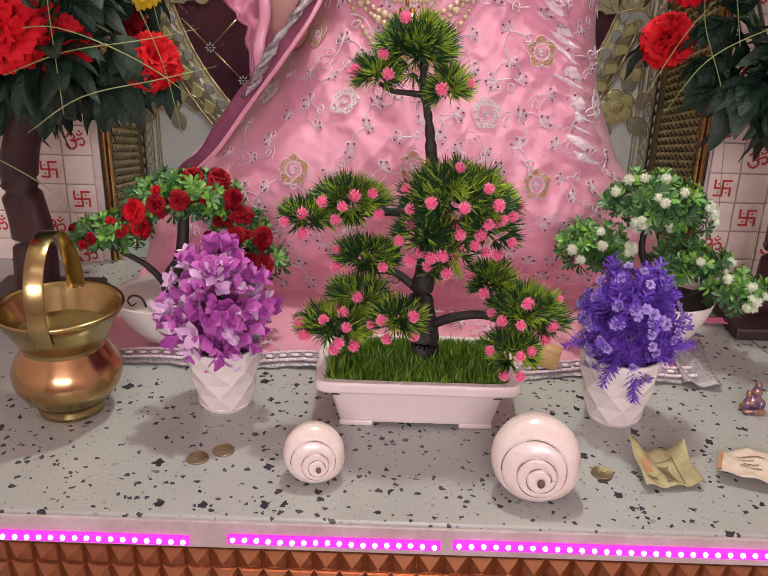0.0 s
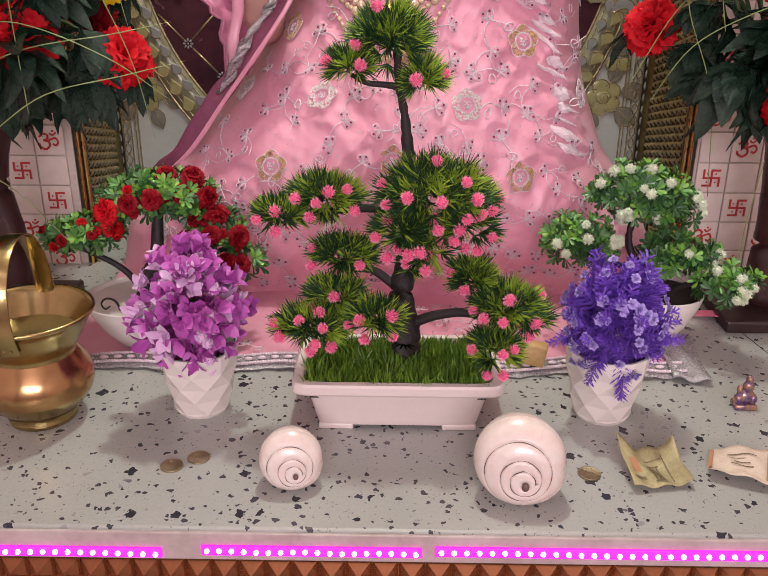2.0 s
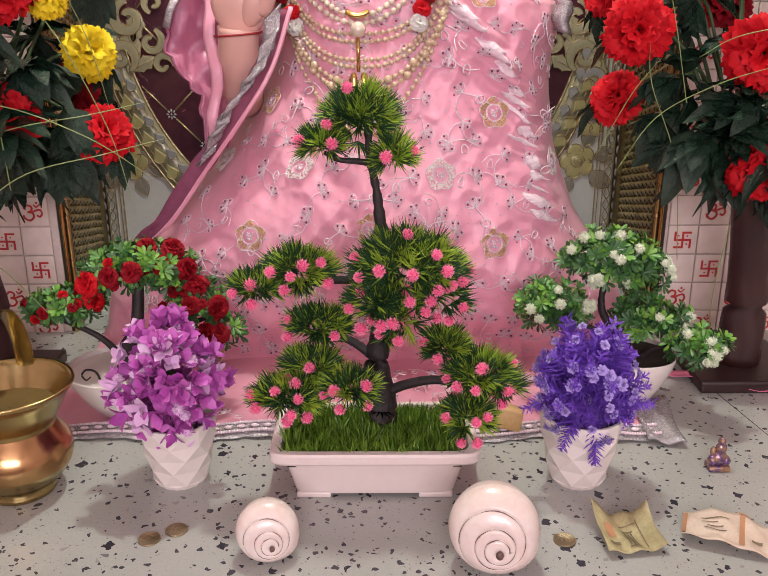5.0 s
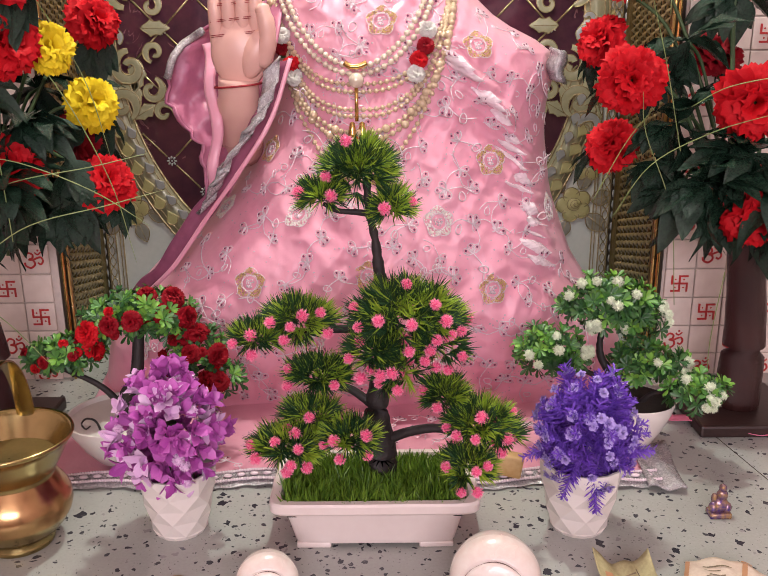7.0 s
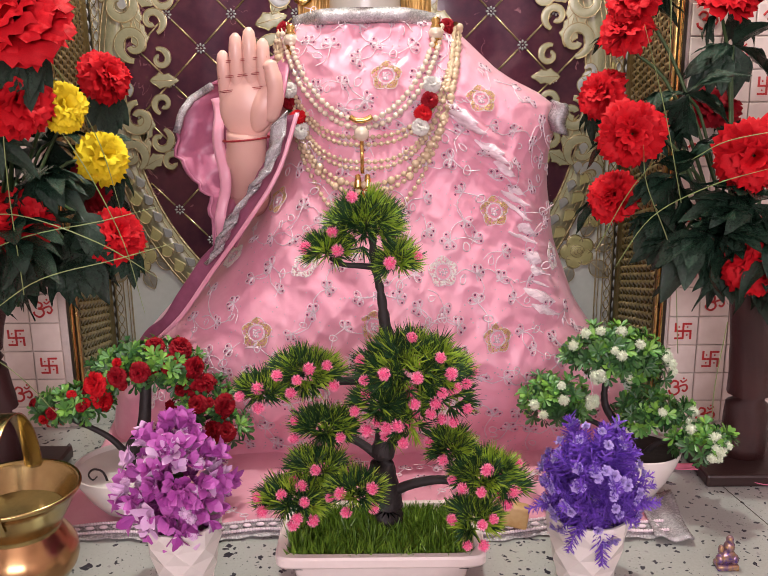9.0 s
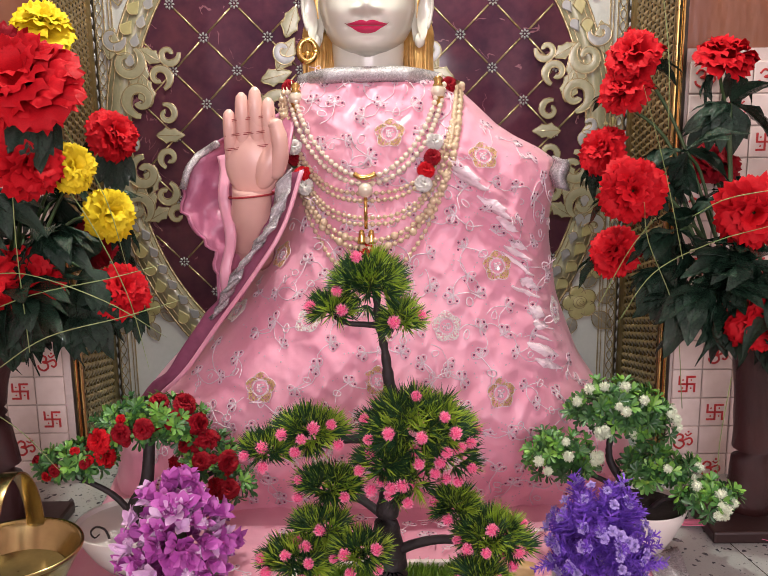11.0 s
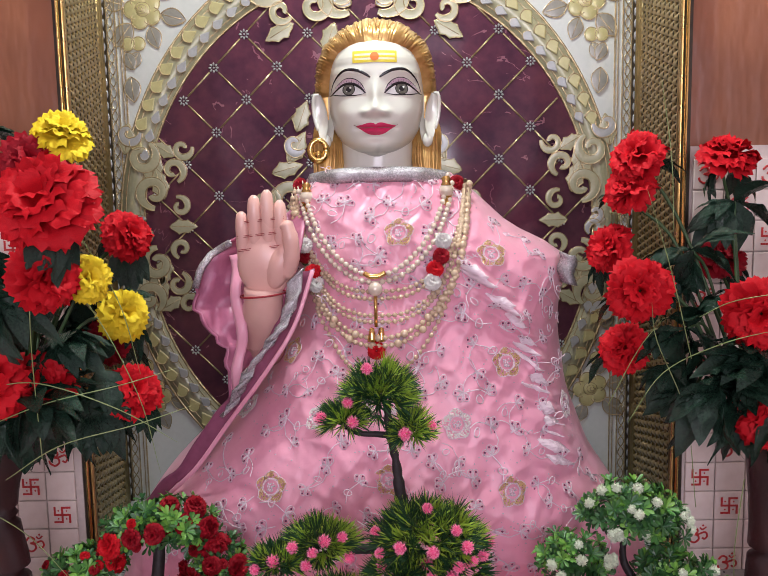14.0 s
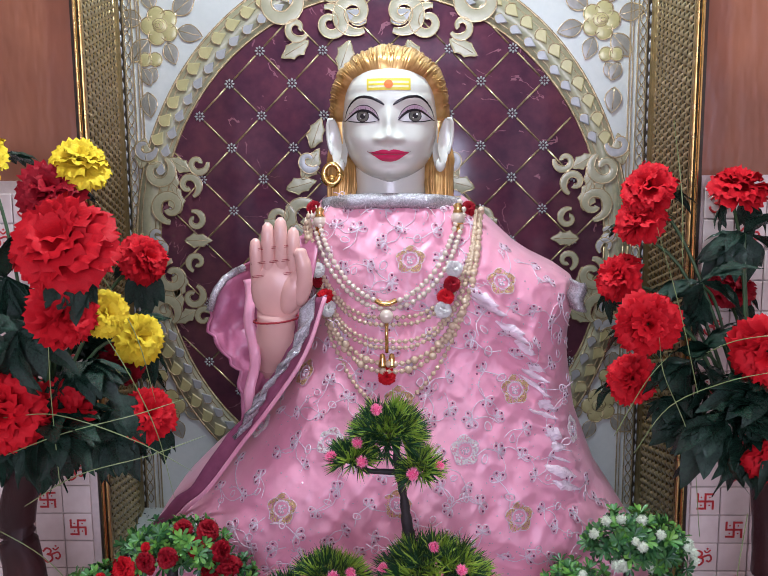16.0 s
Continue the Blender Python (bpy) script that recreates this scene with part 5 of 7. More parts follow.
    def lock(a, u, up):
        x0, z0, x1, z1 = pick(LINE, 1, a), pick(LINE, 2, a), pick(RIM, 1, a), pick(RIM, 2, a)
        y0, y1 = face_y(x0, z0) + 0.002, hy + 0.030
        s = min(1.0, u / 0.65)
        k = math.sin(s * math.pi / 2) ** 0.85
        x, z, y = x0 + (x1 - x0) * k, z0 + (z1 - z0) * k, y0 + (y1 - y0) * (1 - math.cos(s * math.pi / 2))
        if u > 0.65:
            b = (u - 0.65) / 0.35
            x, z, y = x * (1 - 0.35 * b * b), 0.01 + (z - 0.01) * (1 - 0.35 * b * b), y + 0.075 * b
        q = Vector((x, y - hy - 0.02, z - 0.01)).normalized() * up
        return (hx + x + q.x, y + q.y, hz + z + q.z)

    sheet = []
    for j in range(25):
        u = j / 24
        sheet.append([lock(-1 + 2 * i / 300, u, min(1, u * 8) * (0.0045 * (0.5 - abs(noise.noise((i * 0.32 + 0.9 * math.sin(u * 4 + i * 0.05), u * 2.2, 3)))) + 0.004 * noise.noise((i * 0.07, u * 3, 7)) + 0.003)) for i in range(301)])
    g.add(grid(sheet), slot=1)
    for k in range(150):
        a = -1 + 2 * (k + rnd.uniform(-0.4, 0.4)) / 149
        a = max(-1, min(1, a))
        drift, n0, n1 = rnd.uniform(-0.05, 0.05), rnd.uniform(0.10, 0.22), rnd.uniform(0.5, 0.8)
        pts = [lock(max(-1, min(1, a + drift * t)), n0 + (n1 - n0) * t, 0.0032 + 0.002 * math.sin(3 * t + k)) for t in (0, .15, .3, .45, .6, .8, 1)]
        g.add(tube(pts, [0.0006, 0.0013, 0.0017, 0.0018, 0.0017, 0.0014, 0.0006], 5), slot=1)
    # raised forearm and open hand
    g.add(tube(smooth_line([(-0.205, 1.50, 0.415), (-0.197, 1.445, 0.455), (-0.190, 1.402, 0.50), (-0.187, 1.392, 0.535)], 5), [0.036] * 6 + [0.033] * 5 + [0.031] * 5, 20, 1.0, (0, 1, 0)), slot=9)
    g.add(ball(1, 20, 14), Matrix.Translation((-0.183, 1.388, 0.571)) @ Matrix.Rotation(radians(-4), 4, "Y") @ Matrix.Diagonal((0.043, 0.018, 0.052, 1)), 9)
    g.add(ball(1, 14, 10), Matrix.Translation((-0.158, 1.378, 0.570)) @ Matrix.Rotation(radians(20), 4, "Y") @ Matrix.Diagonal((0.019, 0.016, 0.038, 1)), 9)
    for x, z0, z1, r in ((-0.2150, 0.590, 0.655, 0.0106), (-0.1955, 0.598, 0.680, 0.0112), (-0.1755, 0.600, 0.688, 0.0113), (-0.1560, 0.595, 0.672, 0.0110)):
        tilt = (x + 0.183) * 0.02
        pts = [(x + tilt * t, 1.388 - 0.006 * math.sin(t * 2.2), z0 + (z1 - z0) * t) for t in (-0.3, 0, .2, .4, .6, .8, .93, 1.0)]
        g.add(tube(pts, [r, r, r, r * .96, r * .98, r * .92, r * .75, r * .3], 12, 1.0, (0, 1, 0)), slot=9)
    pts = smooth_line([(-0.150, 1.380, 0.555), (-0.139, 1.372, 0.585), (-0.139, 1.370, 0.612), (-0.144, 1.371, 0.632), (-0.147, 1.372, 0.640)], 4)
    g.add(tube(pts, [0.014] * 5 + [0.0125] * 5 + [0.011] * 4 + [0.009, 0.007, 0.004], 12, 1.0, (0, 1, 0)), slot=9)
    # red thread at the wrist and lines across the fingers
    g.add(tube([(-0.187 + 0.0365 * math.cos(t), 1.393 + 0.0365 * math.sin(t), 0.524 + 0.003 * math.cos(t)) for t in [2 * math.pi * k / 24 for k in range(25)]], 0.0016, 6), slot=10)
    for z0 in (0.618, 0.640, 0.597):
        for q in (0, 0.0024):
            g.add(tube([(x, 1.3752 - (0.0010 if k % 2 else 0), z0 + q + 0.10 * (x + 0.187)) for k, x in enumerate([-0.222 + 0.0105 * k for k in range(8)])], 0.00045, 4), slot=10)
    me = g.mesh("statue", [SKIN, HAIR, LIP, BLACK_PAINT, IRIS, EYE_WHITE, LID, YELLOW_PAINT, ORANGE_PAINT, SKIN_HAND, THREAD, NOSTRIL, PASTE])
    return tagged(new("statue", me), "seated painted white marble statue with golden hair, one palm raised", "statue")


statue()


# ---- plants ----
def petal(l, w, cup, curl_out, n=5, zig=0.0, rnd=None):
    """A petal along +x from the origin, bowed upwards, with a ragged tip."""
    rows = []
    for j in range(n + 1):
        u = j / n
        ww = w * (0.18 + 0.82 * math.sin(math.pi * 0.5 * min(1, u * 1.25)))
        row = []
        for i in range(9):
            s = i / 4 - 1
            ragged = zig * l * (0.25 + 0.75 * (i % 2) + (0.4 * rnd.random() if rnd else 0)) * 0.8 + 0.10 * l * s * s
            x = l * u - (ragged if j == n else 0)
            row.append((x, ww * s, cup * u * u * l - curl_out * l * max(0, u - 0.6) ** 2 * 4 + 0.10 * w * (abs(s) - 0.4) + (0.06 * l * math.sin(s * 8 + u * 3) * u)))
        rows.append(row)
    return grid(rows)


def carnation(seed, flat=1.0):
    """A ruffled artificial carnation of radius 1, facing +z."""
    rnd = random.Random(seed)
    g = Geo()
    for layer, (count, l, elev, w) in enumerate(((8, 1.0, -4, 0.42), (8, 0.98, 12, 0.42), (7, 0.92, 27, 0.41), (7, 0.83, 42, 0.38), (6, 0.72, 58, 0.35), (5, 0.62, 74, 0.32))):
        for k in range(count):
            a = 2 * math.pi * (k + rnd.uniform(-0.3, 0.3)) / count + layer * 0.4
            e = radians(elev + rnd.uniform(-13, 13))
            m = Matrix.Rotation(a, 4, "Z") @ Matrix.Translation((0.05, 0, 0.02 * layer)) @ Matrix.Rotation(-e, 4, "Y") @ Matrix.Rotation(rnd.uniform(-0.8, 0.8), 4, "X") @ Matrix.Diagonal((1, 1, flat, 1))
            g.add(petal(l * rnd.uniform(0.88, 1.05), w, 0.10, 0.22 + 0.25 * rnd.random(), 4, 0.17, rnd), m)
    g.add(lathe([(0.05, -0.35), (0.13, -0.3), (0.17, -0.05), (0.1, 0.05)], 10), slot=1)
    return g


def blossom_meshes(name, mat):
    return [carnation(s).mesh(name, [mat, STEM]) for s in (1, 2, 3)]


REDS, DEEPS, YELLOWS = blossom_meshes("carnation", RED_PETAL), blossom_meshes("carnation", DEEP_OR_SHADED_RED), blossom_meshes("carnation", YELLOW_PETAL)


def broad_leaf(seed, l=1.0, w=0.24):
    """A glossy leaf of a long middle lobe and two or four shorter side lobes, each with a raised rib."""
    rnd = random.Random(seed)
    g = Geo()
    lobes = [(0.0, 0.0, l, w * 0.72), (0.22, 38, l * 0.62, w * 0.55), (0.22, -38, l * 0.62, w * 0.55)] + ([(0.42, 32, l * 0.45, w * 0.42), (0.42, -32, l * 0.45, w * 0.42)] if seed % 2 else [])
    for start, turn, ll, ww0 in lobes:
        place = Matrix.Translation((l * start, 0, -0.45 * l * start ** 2)) @ Matrix.Rotation(radians(turn + rnd.uniform(-6, 6)), 4, "Z") @ Matrix.Rotation(0.45 * start + rnd.uniform(-0.1, 0.2), 4, "Y")
        rows = []
        for j in range(10):
            u = j / 9
            ww = ww0 * math.sin(math.pi * u ** 0.8) ** 0.9 + 0.004
            rows.append([(ll * u, ww * s, -0.42 * ll * u * u + 0.30 * ww * abs(s) + 0.025 * ll * math.sin(u * 17 + seed) * abs(s)) for s in [i / 3 - 1 for i in range(7)]])
        g.add(grid(rows), place)
        g.add(tube([(ll * u, 0, -0.42 * ll * u * u + 0.004) for u in (0, .2, .4, .6, .8, .97)], [0.012, 0.011, 0.009, 0.007, 0.005, 0.002], 5), place)
    return g.mesh("leaf", BIG_LEAF)


LEAVES = [broad_leaf(k, 1.0, 0.25 + 0.035 * k) for k in range(4)]


def flower_tree(x, y, lean, blossoms, leaf_spots, strands, label, seed):
    """A tall artificial tree: dark trunk on a base plate, stems, big leaves, carnations."""
    rnd = random.Random(seed)
    t = thing("artificial_flower_tree", pose(x, y, 0), label, "artificial plant", "tall flower trees")
    part("base_plate", Geo().add(box(-0.085, 0.085, -0.085, 0.085, 0, 0.020, 0.004)), BASEWOOD, t, "dark wooden base plate", smooth=False)
    pts = smooth_line([(0, 0, 0.015), (0.004, 0.004, 0.12), (-0.004, 0.002, 0.22), (lean * 0.3, -0.006, 0.33), (lean * 0.5, -0.01, 0.42)], 6)
    part("trunk", Geo().add(tube(pts, [0.036 - 0.0006 * i + 0.0004 * math.sin(i * 2.1) for i in range(len(pts))], 14)), TRUNK, t, "red-brown wooden pole trunk")
    top = Vector((lean * 0.5, -0.01, 0.40))
    for (bx, by, bz, r, way, kind) in blossoms:
        p = Vector((bx - x, by - y, bz))
        d = Vector(way).normalized()
        foot = p - d * r * 0.3
        mid = top.lerp(foot, 0.55) + Vector((0, 0.02, 0.03))
        start = top + Vector((rnd.uniform(-0.015, 0.015), rnd.uniform(-0.01, 0.01), rnd.uniform(-0.12, 0)))
        part("stem", Geo().add(tube(smooth_line([start, mid, foot - d * 0.03, foot], 5), 0.0028, 6)), STEM, t)
        # d: red carnations behind the others, shaded by a deeper red
        me = {"r": REDS, "d": DEEPS, "y": YELLOWS}[kind][rnd.randrange(3)]
        part("carnation", me, None, t, {"r": "bright red cloth carnation", "d": "red cloth carnation at the back with its shade in the colour", "y": "bright yellow cloth carnation"}[kind], m=at(p - d * r * 0.25, d, rnd.uniform(0, 6), r))
        for k in range(2):
            a = rnd.uniform(0, 6.28)
            out = (Vector((math.cos(a), 0.3, math.sin(a))) - d * 0.7).normalized()
            part("leaf", LEAVES[rnd.randrange(4)], None, t, m=Matrix.Translation(foot + out * 0.01) @ out.to_track_quat("X", "Z").to_matrix().to_4x4() @ Matrix.Scale(rnd.uniform(0.06, 0.09), 4))
    for (lx, ly, lz, n, s) in leaf_spots:
        p = Vector((lx - x, ly - y, lz))
        part("stem", Geo().add(tube(smooth_line([top + Vector((0, 0, rnd.uniform(-0.1, 0))), top.lerp(p, 0.6) + Vector((0, 0.02, 0.02)), p], 5), 0.0026, 6)), STEM, t)
        for k in range(n):
            a = 2 * math.pi * (k + rnd.uniform(-0.35, 0.35)) / n
            out = Vector((math.cos(a), rnd.uniform(-0.7, 0.1), math.sin(a) - 0.35)).normalized()
            part("leaf", LEAVES[rnd.randrange(4)], None, t, m=Matrix.Translation(p) @ out.to_track_quat("X", "Z").to_matrix().to_4x4() @ Matrix.Rotation(rnd.uniform(-0.6, 0.6), 4, "X") @ Matrix.Scale(s * rnd.uniform(0.8, 1.15), 4))
    for pts in strands:
        line = smooth_line([Vector(p) - Vector((x, y, 0)) for p in pts], 6)
        part("grass_strand", Geo().add(tube(line, [0.0007] * (len(line) - 4) + [0.0006, 0.0005, 0.0004, 0.0002], 5)), STRAND, t, "thin yellow-green plastic strand")
    return t


flower_tree(-0.588, 1.30, 0.10, [(-0.468, 1.33, 0.780, 0.050, (0.25, -0.55, 0.85), "y"), (-0.62, 1.33, 0.79, 0.045, (0, -0.7, 0.7), "y"), (-0.369, 1.0, 0.690, 0.066, (0.05, -0.85, 0.6), "r"), (-0.385, 1.05, 0.598, 0.050, (0.85, -0.6, 0.1), "r"),
                                 (-0.356, 1.10, 0.588, 0.034, (0.75, -0.7, 0.2), "y"), (-0.392, 1.34, 0.505, 0.045, (0.7, -0.8, 0.25), "y"), (-0.402, 1.42, 0.622, 0.046, (0.7, -0.6, 0.45), "r"), (-0.500, 1.1, 0.455, 0.060, (0.3, -1, 0.1), "r"),
                                 (-0.465, 1.2, 0.436, 0.048, (0.3, -0.9, 0.5), "r"), (-0.371, 1.3, 0.395, 0.048, (0.55, -0.8, 0.4), "r"), (-0.458, 1.42, 0.446, 0.045, (0, -1, 0), "d"), (-0.503, 1.3, 0.738, 0.055, (0.2, -0.8, 0.6), "d")],
            # leaf clumps; low ones far left and behind are added to shade the tiles
            [(-0.48, 1.12, 0.56, 6, 0.10), (-0.45, 1.22, 0.49, 6, 0.095), (-0.50, 1.22, 0.40, 7, 0.10), (-0.57, 1.25, 0.40, 7, 0.10), (-0.44, 1.3, 0.37, 5, 0.09), (-0.53, 1.2, 0.62, 6, 0.10), (-0.60, 1.3, 0.45, 6, 0.12), (-0.42, 1.28, 0.43, 4, 0.085), (-0.47, 1.15, 0.42, 5, 0.10), (-0.52, 1.35, 0.38, 6, 0.10), (-0.62, 1.2, 0.42, 6, 0.11), (-0.62, 1.38, 0.34, 7, 0.11), (-0.55, 1.40, 0.46, 6, 0.10), (-0.66, 1.3, 0.36, 7, 0.12), (-0.50, 1.42, 0.52, 6, 0.10), (-0.55, 1.3, 0.40, 6, 0.11), (-0.46, 1.35, 0.36, 5, 0.085)],
            [[(-0.55, 1.12, 0.30), (-0.47, 1.12, 0.25), (-0.41, 1.12, 0.18)], [(-0.45, 1.15, 0.62), (-0.38, 1.15, 0.55), (-0.33, 1.18, 0.42), (-0.31, 1.2, 0.30)], [(-0.50, 1.1, 0.45), (-0.42, 1.08, 0.46), (-0.33, 1.1, 0.42), (-0.27, 1.15, 0.36)],
             [(-0.46, 1.15, 0.72), (-0.40, 1.15, 0.66), (-0.35, 1.18, 0.55), (-0.33, 1.2, 0.44)], [(-0.50, 1.1, 0.40), (-0.42, 1.1, 0.43), (-0.34, 1.15, 0.44), (-0.28, 1.2, 0.45)], [(-0.44, 1.12, 0.35), (-0.435, 1.1, 0.5), (-0.43, 1.1, 0.62)], [(-0.48, 1.1, 0.33), (-0.40, 1.08, 0.38), (-0.31, 1.1, 0.40), (-0.25, 1.15, 0.41)]],
            "tall artificial plant with red and yellow carnations and dark leaves", 3)
flower_tree(0.597, 1.335, -0.08, [(0.397, 1.40, 0.732, 0.050, (-0.6, -0.55, 0.6), "r"), (0.388, 1.40, 0.682, 0.046, (-0.45, -0.55, 0.75), "r"), (0.361, 1.42, 0.587, 0.045, (-0.75, -0.55, 0.4), "r"), (0.377, 1.285, 0.533, 0.053, (-0.1, -1, 0.05), "r"),
                                  (0.368, 1.35, 0.439, 0.046, (-0.65, -0.65, 0.4), "r"), (0.552, 1.43, 0.734, 0.050, (0.0, -0.35, 0.9), "r"), (0.560, 1.47, 0.567, 0.046, (0, -0.6, 0.75), "d"), (0.525, 1.22, 0.507, 0.058, (-0.25, -1, 0.0), "r"), (0.553, 1.25, 0.348, 0.052, (-0.3, -1, 0.1), "r"), (0.60, 1.2, 0.60, 0.05, (-0.2, -1, 0.2), "r")],
            [(0.475, 1.36, 0.585, 5, 0.085), (0.46, 1.33, 0.47, 6, 0.10), (0.49, 1.28, 0.39, 7, 0.11), (0.55, 1.28, 0.43, 7, 0.11), (0.55, 1.3, 0.36, 7, 0.10), (0.475, 1.33, 0.38, 6, 0.09), (0.60, 1.25, 0.40, 6, 0.12), (0.56, 1.42, 0.655, 5, 0.09), (0.43, 1.38, 0.545, 4, 0.08), (0.60, 1.3, 0.35, 6, 0.10), (0.44, 1.34, 0.41, 4, 0.085)],
            [[(0.47, 1.3, 0.20), (0.445, 1.28, 0.35), (0.40, 1.28, 0.46), (0.385, 1.26, 0.52)], [(0.44, 1.25, 0.44), (0.41, 1.25, 0.56), (0.37, 1.24, 0.68)], [(0.36, 1.28, 0.34), (0.40, 1.25, 0.42), (0.46, 1.2, 0.47), (0.52, 1.15, 0.50)], [(0.42, 1.28, 0.62), (0.415, 1.28, 0.72), (0.405, 1.3, 0.83)], [(0.50, 1.2, 0.28), (0.49, 1.2, 0.18), (0.50, 1.22, 0.10)], [(0.45, 1.25, 0.5), (0.48, 1.2, 0.53), (0.55, 1.15, 0.55)], [(0.335, 1.3, 0.36), (0.37, 1.27, 0.45), (0.40, 1.25, 0.50)]],
            "tall artificial plant with red carnations and dark glossy leaves", 7)


def needle_pad(c, rad, n, seed, lime=0.35):
    """A pad of needle tufts over an ellipsoid; tufts point outwards and up, more of them lime on the right and top."""
    rnd = random.Random(seed)
    g = Geo()
    for _ in range(n):
        d = Vector((rnd.gauss(0, 1), rnd.gauss(0, 1), max(-0.25, rnd.gauss(0.40, 0.6)))).normalized()
        q = rnd.uniform(0.45, 0.95)
        o = Vector((d.x * rad[0] * q, d.y * rad[1] * q, d.z * rad[2] * q))
        up = (d + Vector((0, -0.15, 0.35))).normalized()
        side = up.orthogonal().normalized()
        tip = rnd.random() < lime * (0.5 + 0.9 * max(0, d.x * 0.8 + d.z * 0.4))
        for k in range(24):
            a, e = rnd.uniform(0, 6.283), radians(rnd.uniform(5, 68))
            v = Matrix.Rotation(a, 3, up) @ (up * math.cos(e) + side * math.sin(e))
            l = rnd.uniform(0.015, 0.025)
            w = v.orthogonal().normalized() * 0.0008
            mid = o + v * l * 0.55
            end = o + v * l + up * l * 0.12
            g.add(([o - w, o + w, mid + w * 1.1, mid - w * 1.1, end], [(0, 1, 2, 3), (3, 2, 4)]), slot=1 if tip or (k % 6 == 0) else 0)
    ob = g.mesh("needle_pad", [NEEDLE, NEEDLE_LIME])
    return ob, Matrix.Translation(c)


def spiky_bud():
    rnd = random.Random(2)
    g = Geo().add(ball(0.66, 8, 5), slot=1)
    for k in range(130):
        d = Vector((rnd.gauss(0, 1), rnd.gauss(0, 1), rnd.gauss(0.4, 0.9))).normalized()
        w = d.orthogonal().normalized() * 0.085
        u = d.cross(w).normalized() * 0.085
        g.add(([d * 0.5 + w, d * 0.5 - w * 0.6 + u, d * 0.5 - w * 0.6 - u, d * rnd.uniform(0.84, 1.0)], [(0, 1, 3), (1, 2, 3), (2, 0, 3)]), slot=0)
    return g


BUD = spiky_bud().mesh("bud", [PINK_BUD, PINK_CORE], False)
bonsai = thing("large_bonsai", pose(0.015, 1.02, 0), "artificial pine bonsai with pink buds in a pale plastic planter", "artificial bonsai")
B0 = Vector((0.015, 1.02, 0))
# planter: a tapered trough with a broad rim, hollow, on two feet
W, D = 0.1165, 0.062


def trough():
    g = Geo()
    prof = [(0.82, 0.78, 0.006), (0.84, 0.80, 0.010), (0.93, 0.90, 0.052), (0.94, 0.91, 0.054), (1.06, 1.10, 0.056), (1.08, 1.13, 0.059), (1.08, 1.13, 0.068), (1.06, 1.10, 0.071), (0.97, 0.97, 0.071), (0.95, 0.94, 0.066), (0.90, 0.88, 0.045)]
    rows = []
    for sx, sy, z in prof:
        row = []
        for k in range(41):
            a = 2 * math.pi * k / 40 + math.pi / 40
            c, s = math.cos(a), math.sin(a)
            e = 0.16
            row.append((W * sx * math.copysign(abs(c) ** e, c), D * sy * math.copysign(abs(s) ** e, s), z))
        rows.append(row)
    g.add(grid(rows))
    g.add(([(x, y, 0.0061) for x in (-W * .76, W * .76) for y in (-D * .7, D * .7)], [(0, 1, 3, 2)]))
    for sx in (-1, 1):
        g.add(box(*sorted((sx * W * 0.82, sx * W * 0.46)), -D * 0.80, D * 0.80, 0, 0.0075, 0.002))
    return g


part("planter", trough(), PLASTIC, bonsai, "pale pink-white plastic planter", smooth=False)
part("soil", Geo().add(box(-W * .90, W * .90, -D * .87, D * .87, 0.046, 0.056)), SOIL, bonsai, "dark planting base")
rnd = random.Random(5)
grass = Geo()
for _ in range(5200):
    x, y = rnd.uniform(-W * 0.93, W * 0.93), rnd.uniform(-D * 0.92, D * 0.92)
    l = rnd.uniform(0.018, 0.030)
    o = Vector((x, y, 0.055))
    v = Vector((rnd.gauss(0, 0.2) + 0.5 * noise.noise((x * 60, y * 60, 0)), rnd.gauss(-0.12, 0.2) + 0.4 * noise.noise((x * 60, y * 60, 4)), 1)).normalized()
    l *= 1 + 0.5 * noise.noise((x * 50, y * 50, 8))
    w = Vector((math.cos(x * 900), math.sin(x * 900), 0)) * 0.0011
    grass.add(([o - w, o + w, o + v * l * 0.6 + w, o + v * l * 0.6 - w, o + v * l + Vector((v.x, v.y, 0)) * l * 0.3], [(0, 1, 2, 3), (3, 2, 4)]))
tagged(part("grass", grass, GRASS, bonsai, "bright green plastic grass"), kind="stuff")
trunk_pts = smooth_line([(0.009, 0.02, 0.05), (0.010, 0.02, 0.10), (0.002, 0.02, 0.15), (0.010, 0.02, 0.195), (0.020, 0.02, 0.255), (0.012, 0.02, 0.30), (0.007, 0.02, 0.335), (0.003, 0.02, 0.37), (-0.004, 0.02, 0.405), (-0.006, 0.02, 0.44)], 5)
tr = part("trunk", Geo().add(tube(trunk_pts, [max(0.0046, 0.0195 - 0.00042 * i) + 0.0008 * math.sin(i * 2.3) for i in range(len(trunk_pts))], 12)), BARK, bonsai, "black twisted wire trunk")
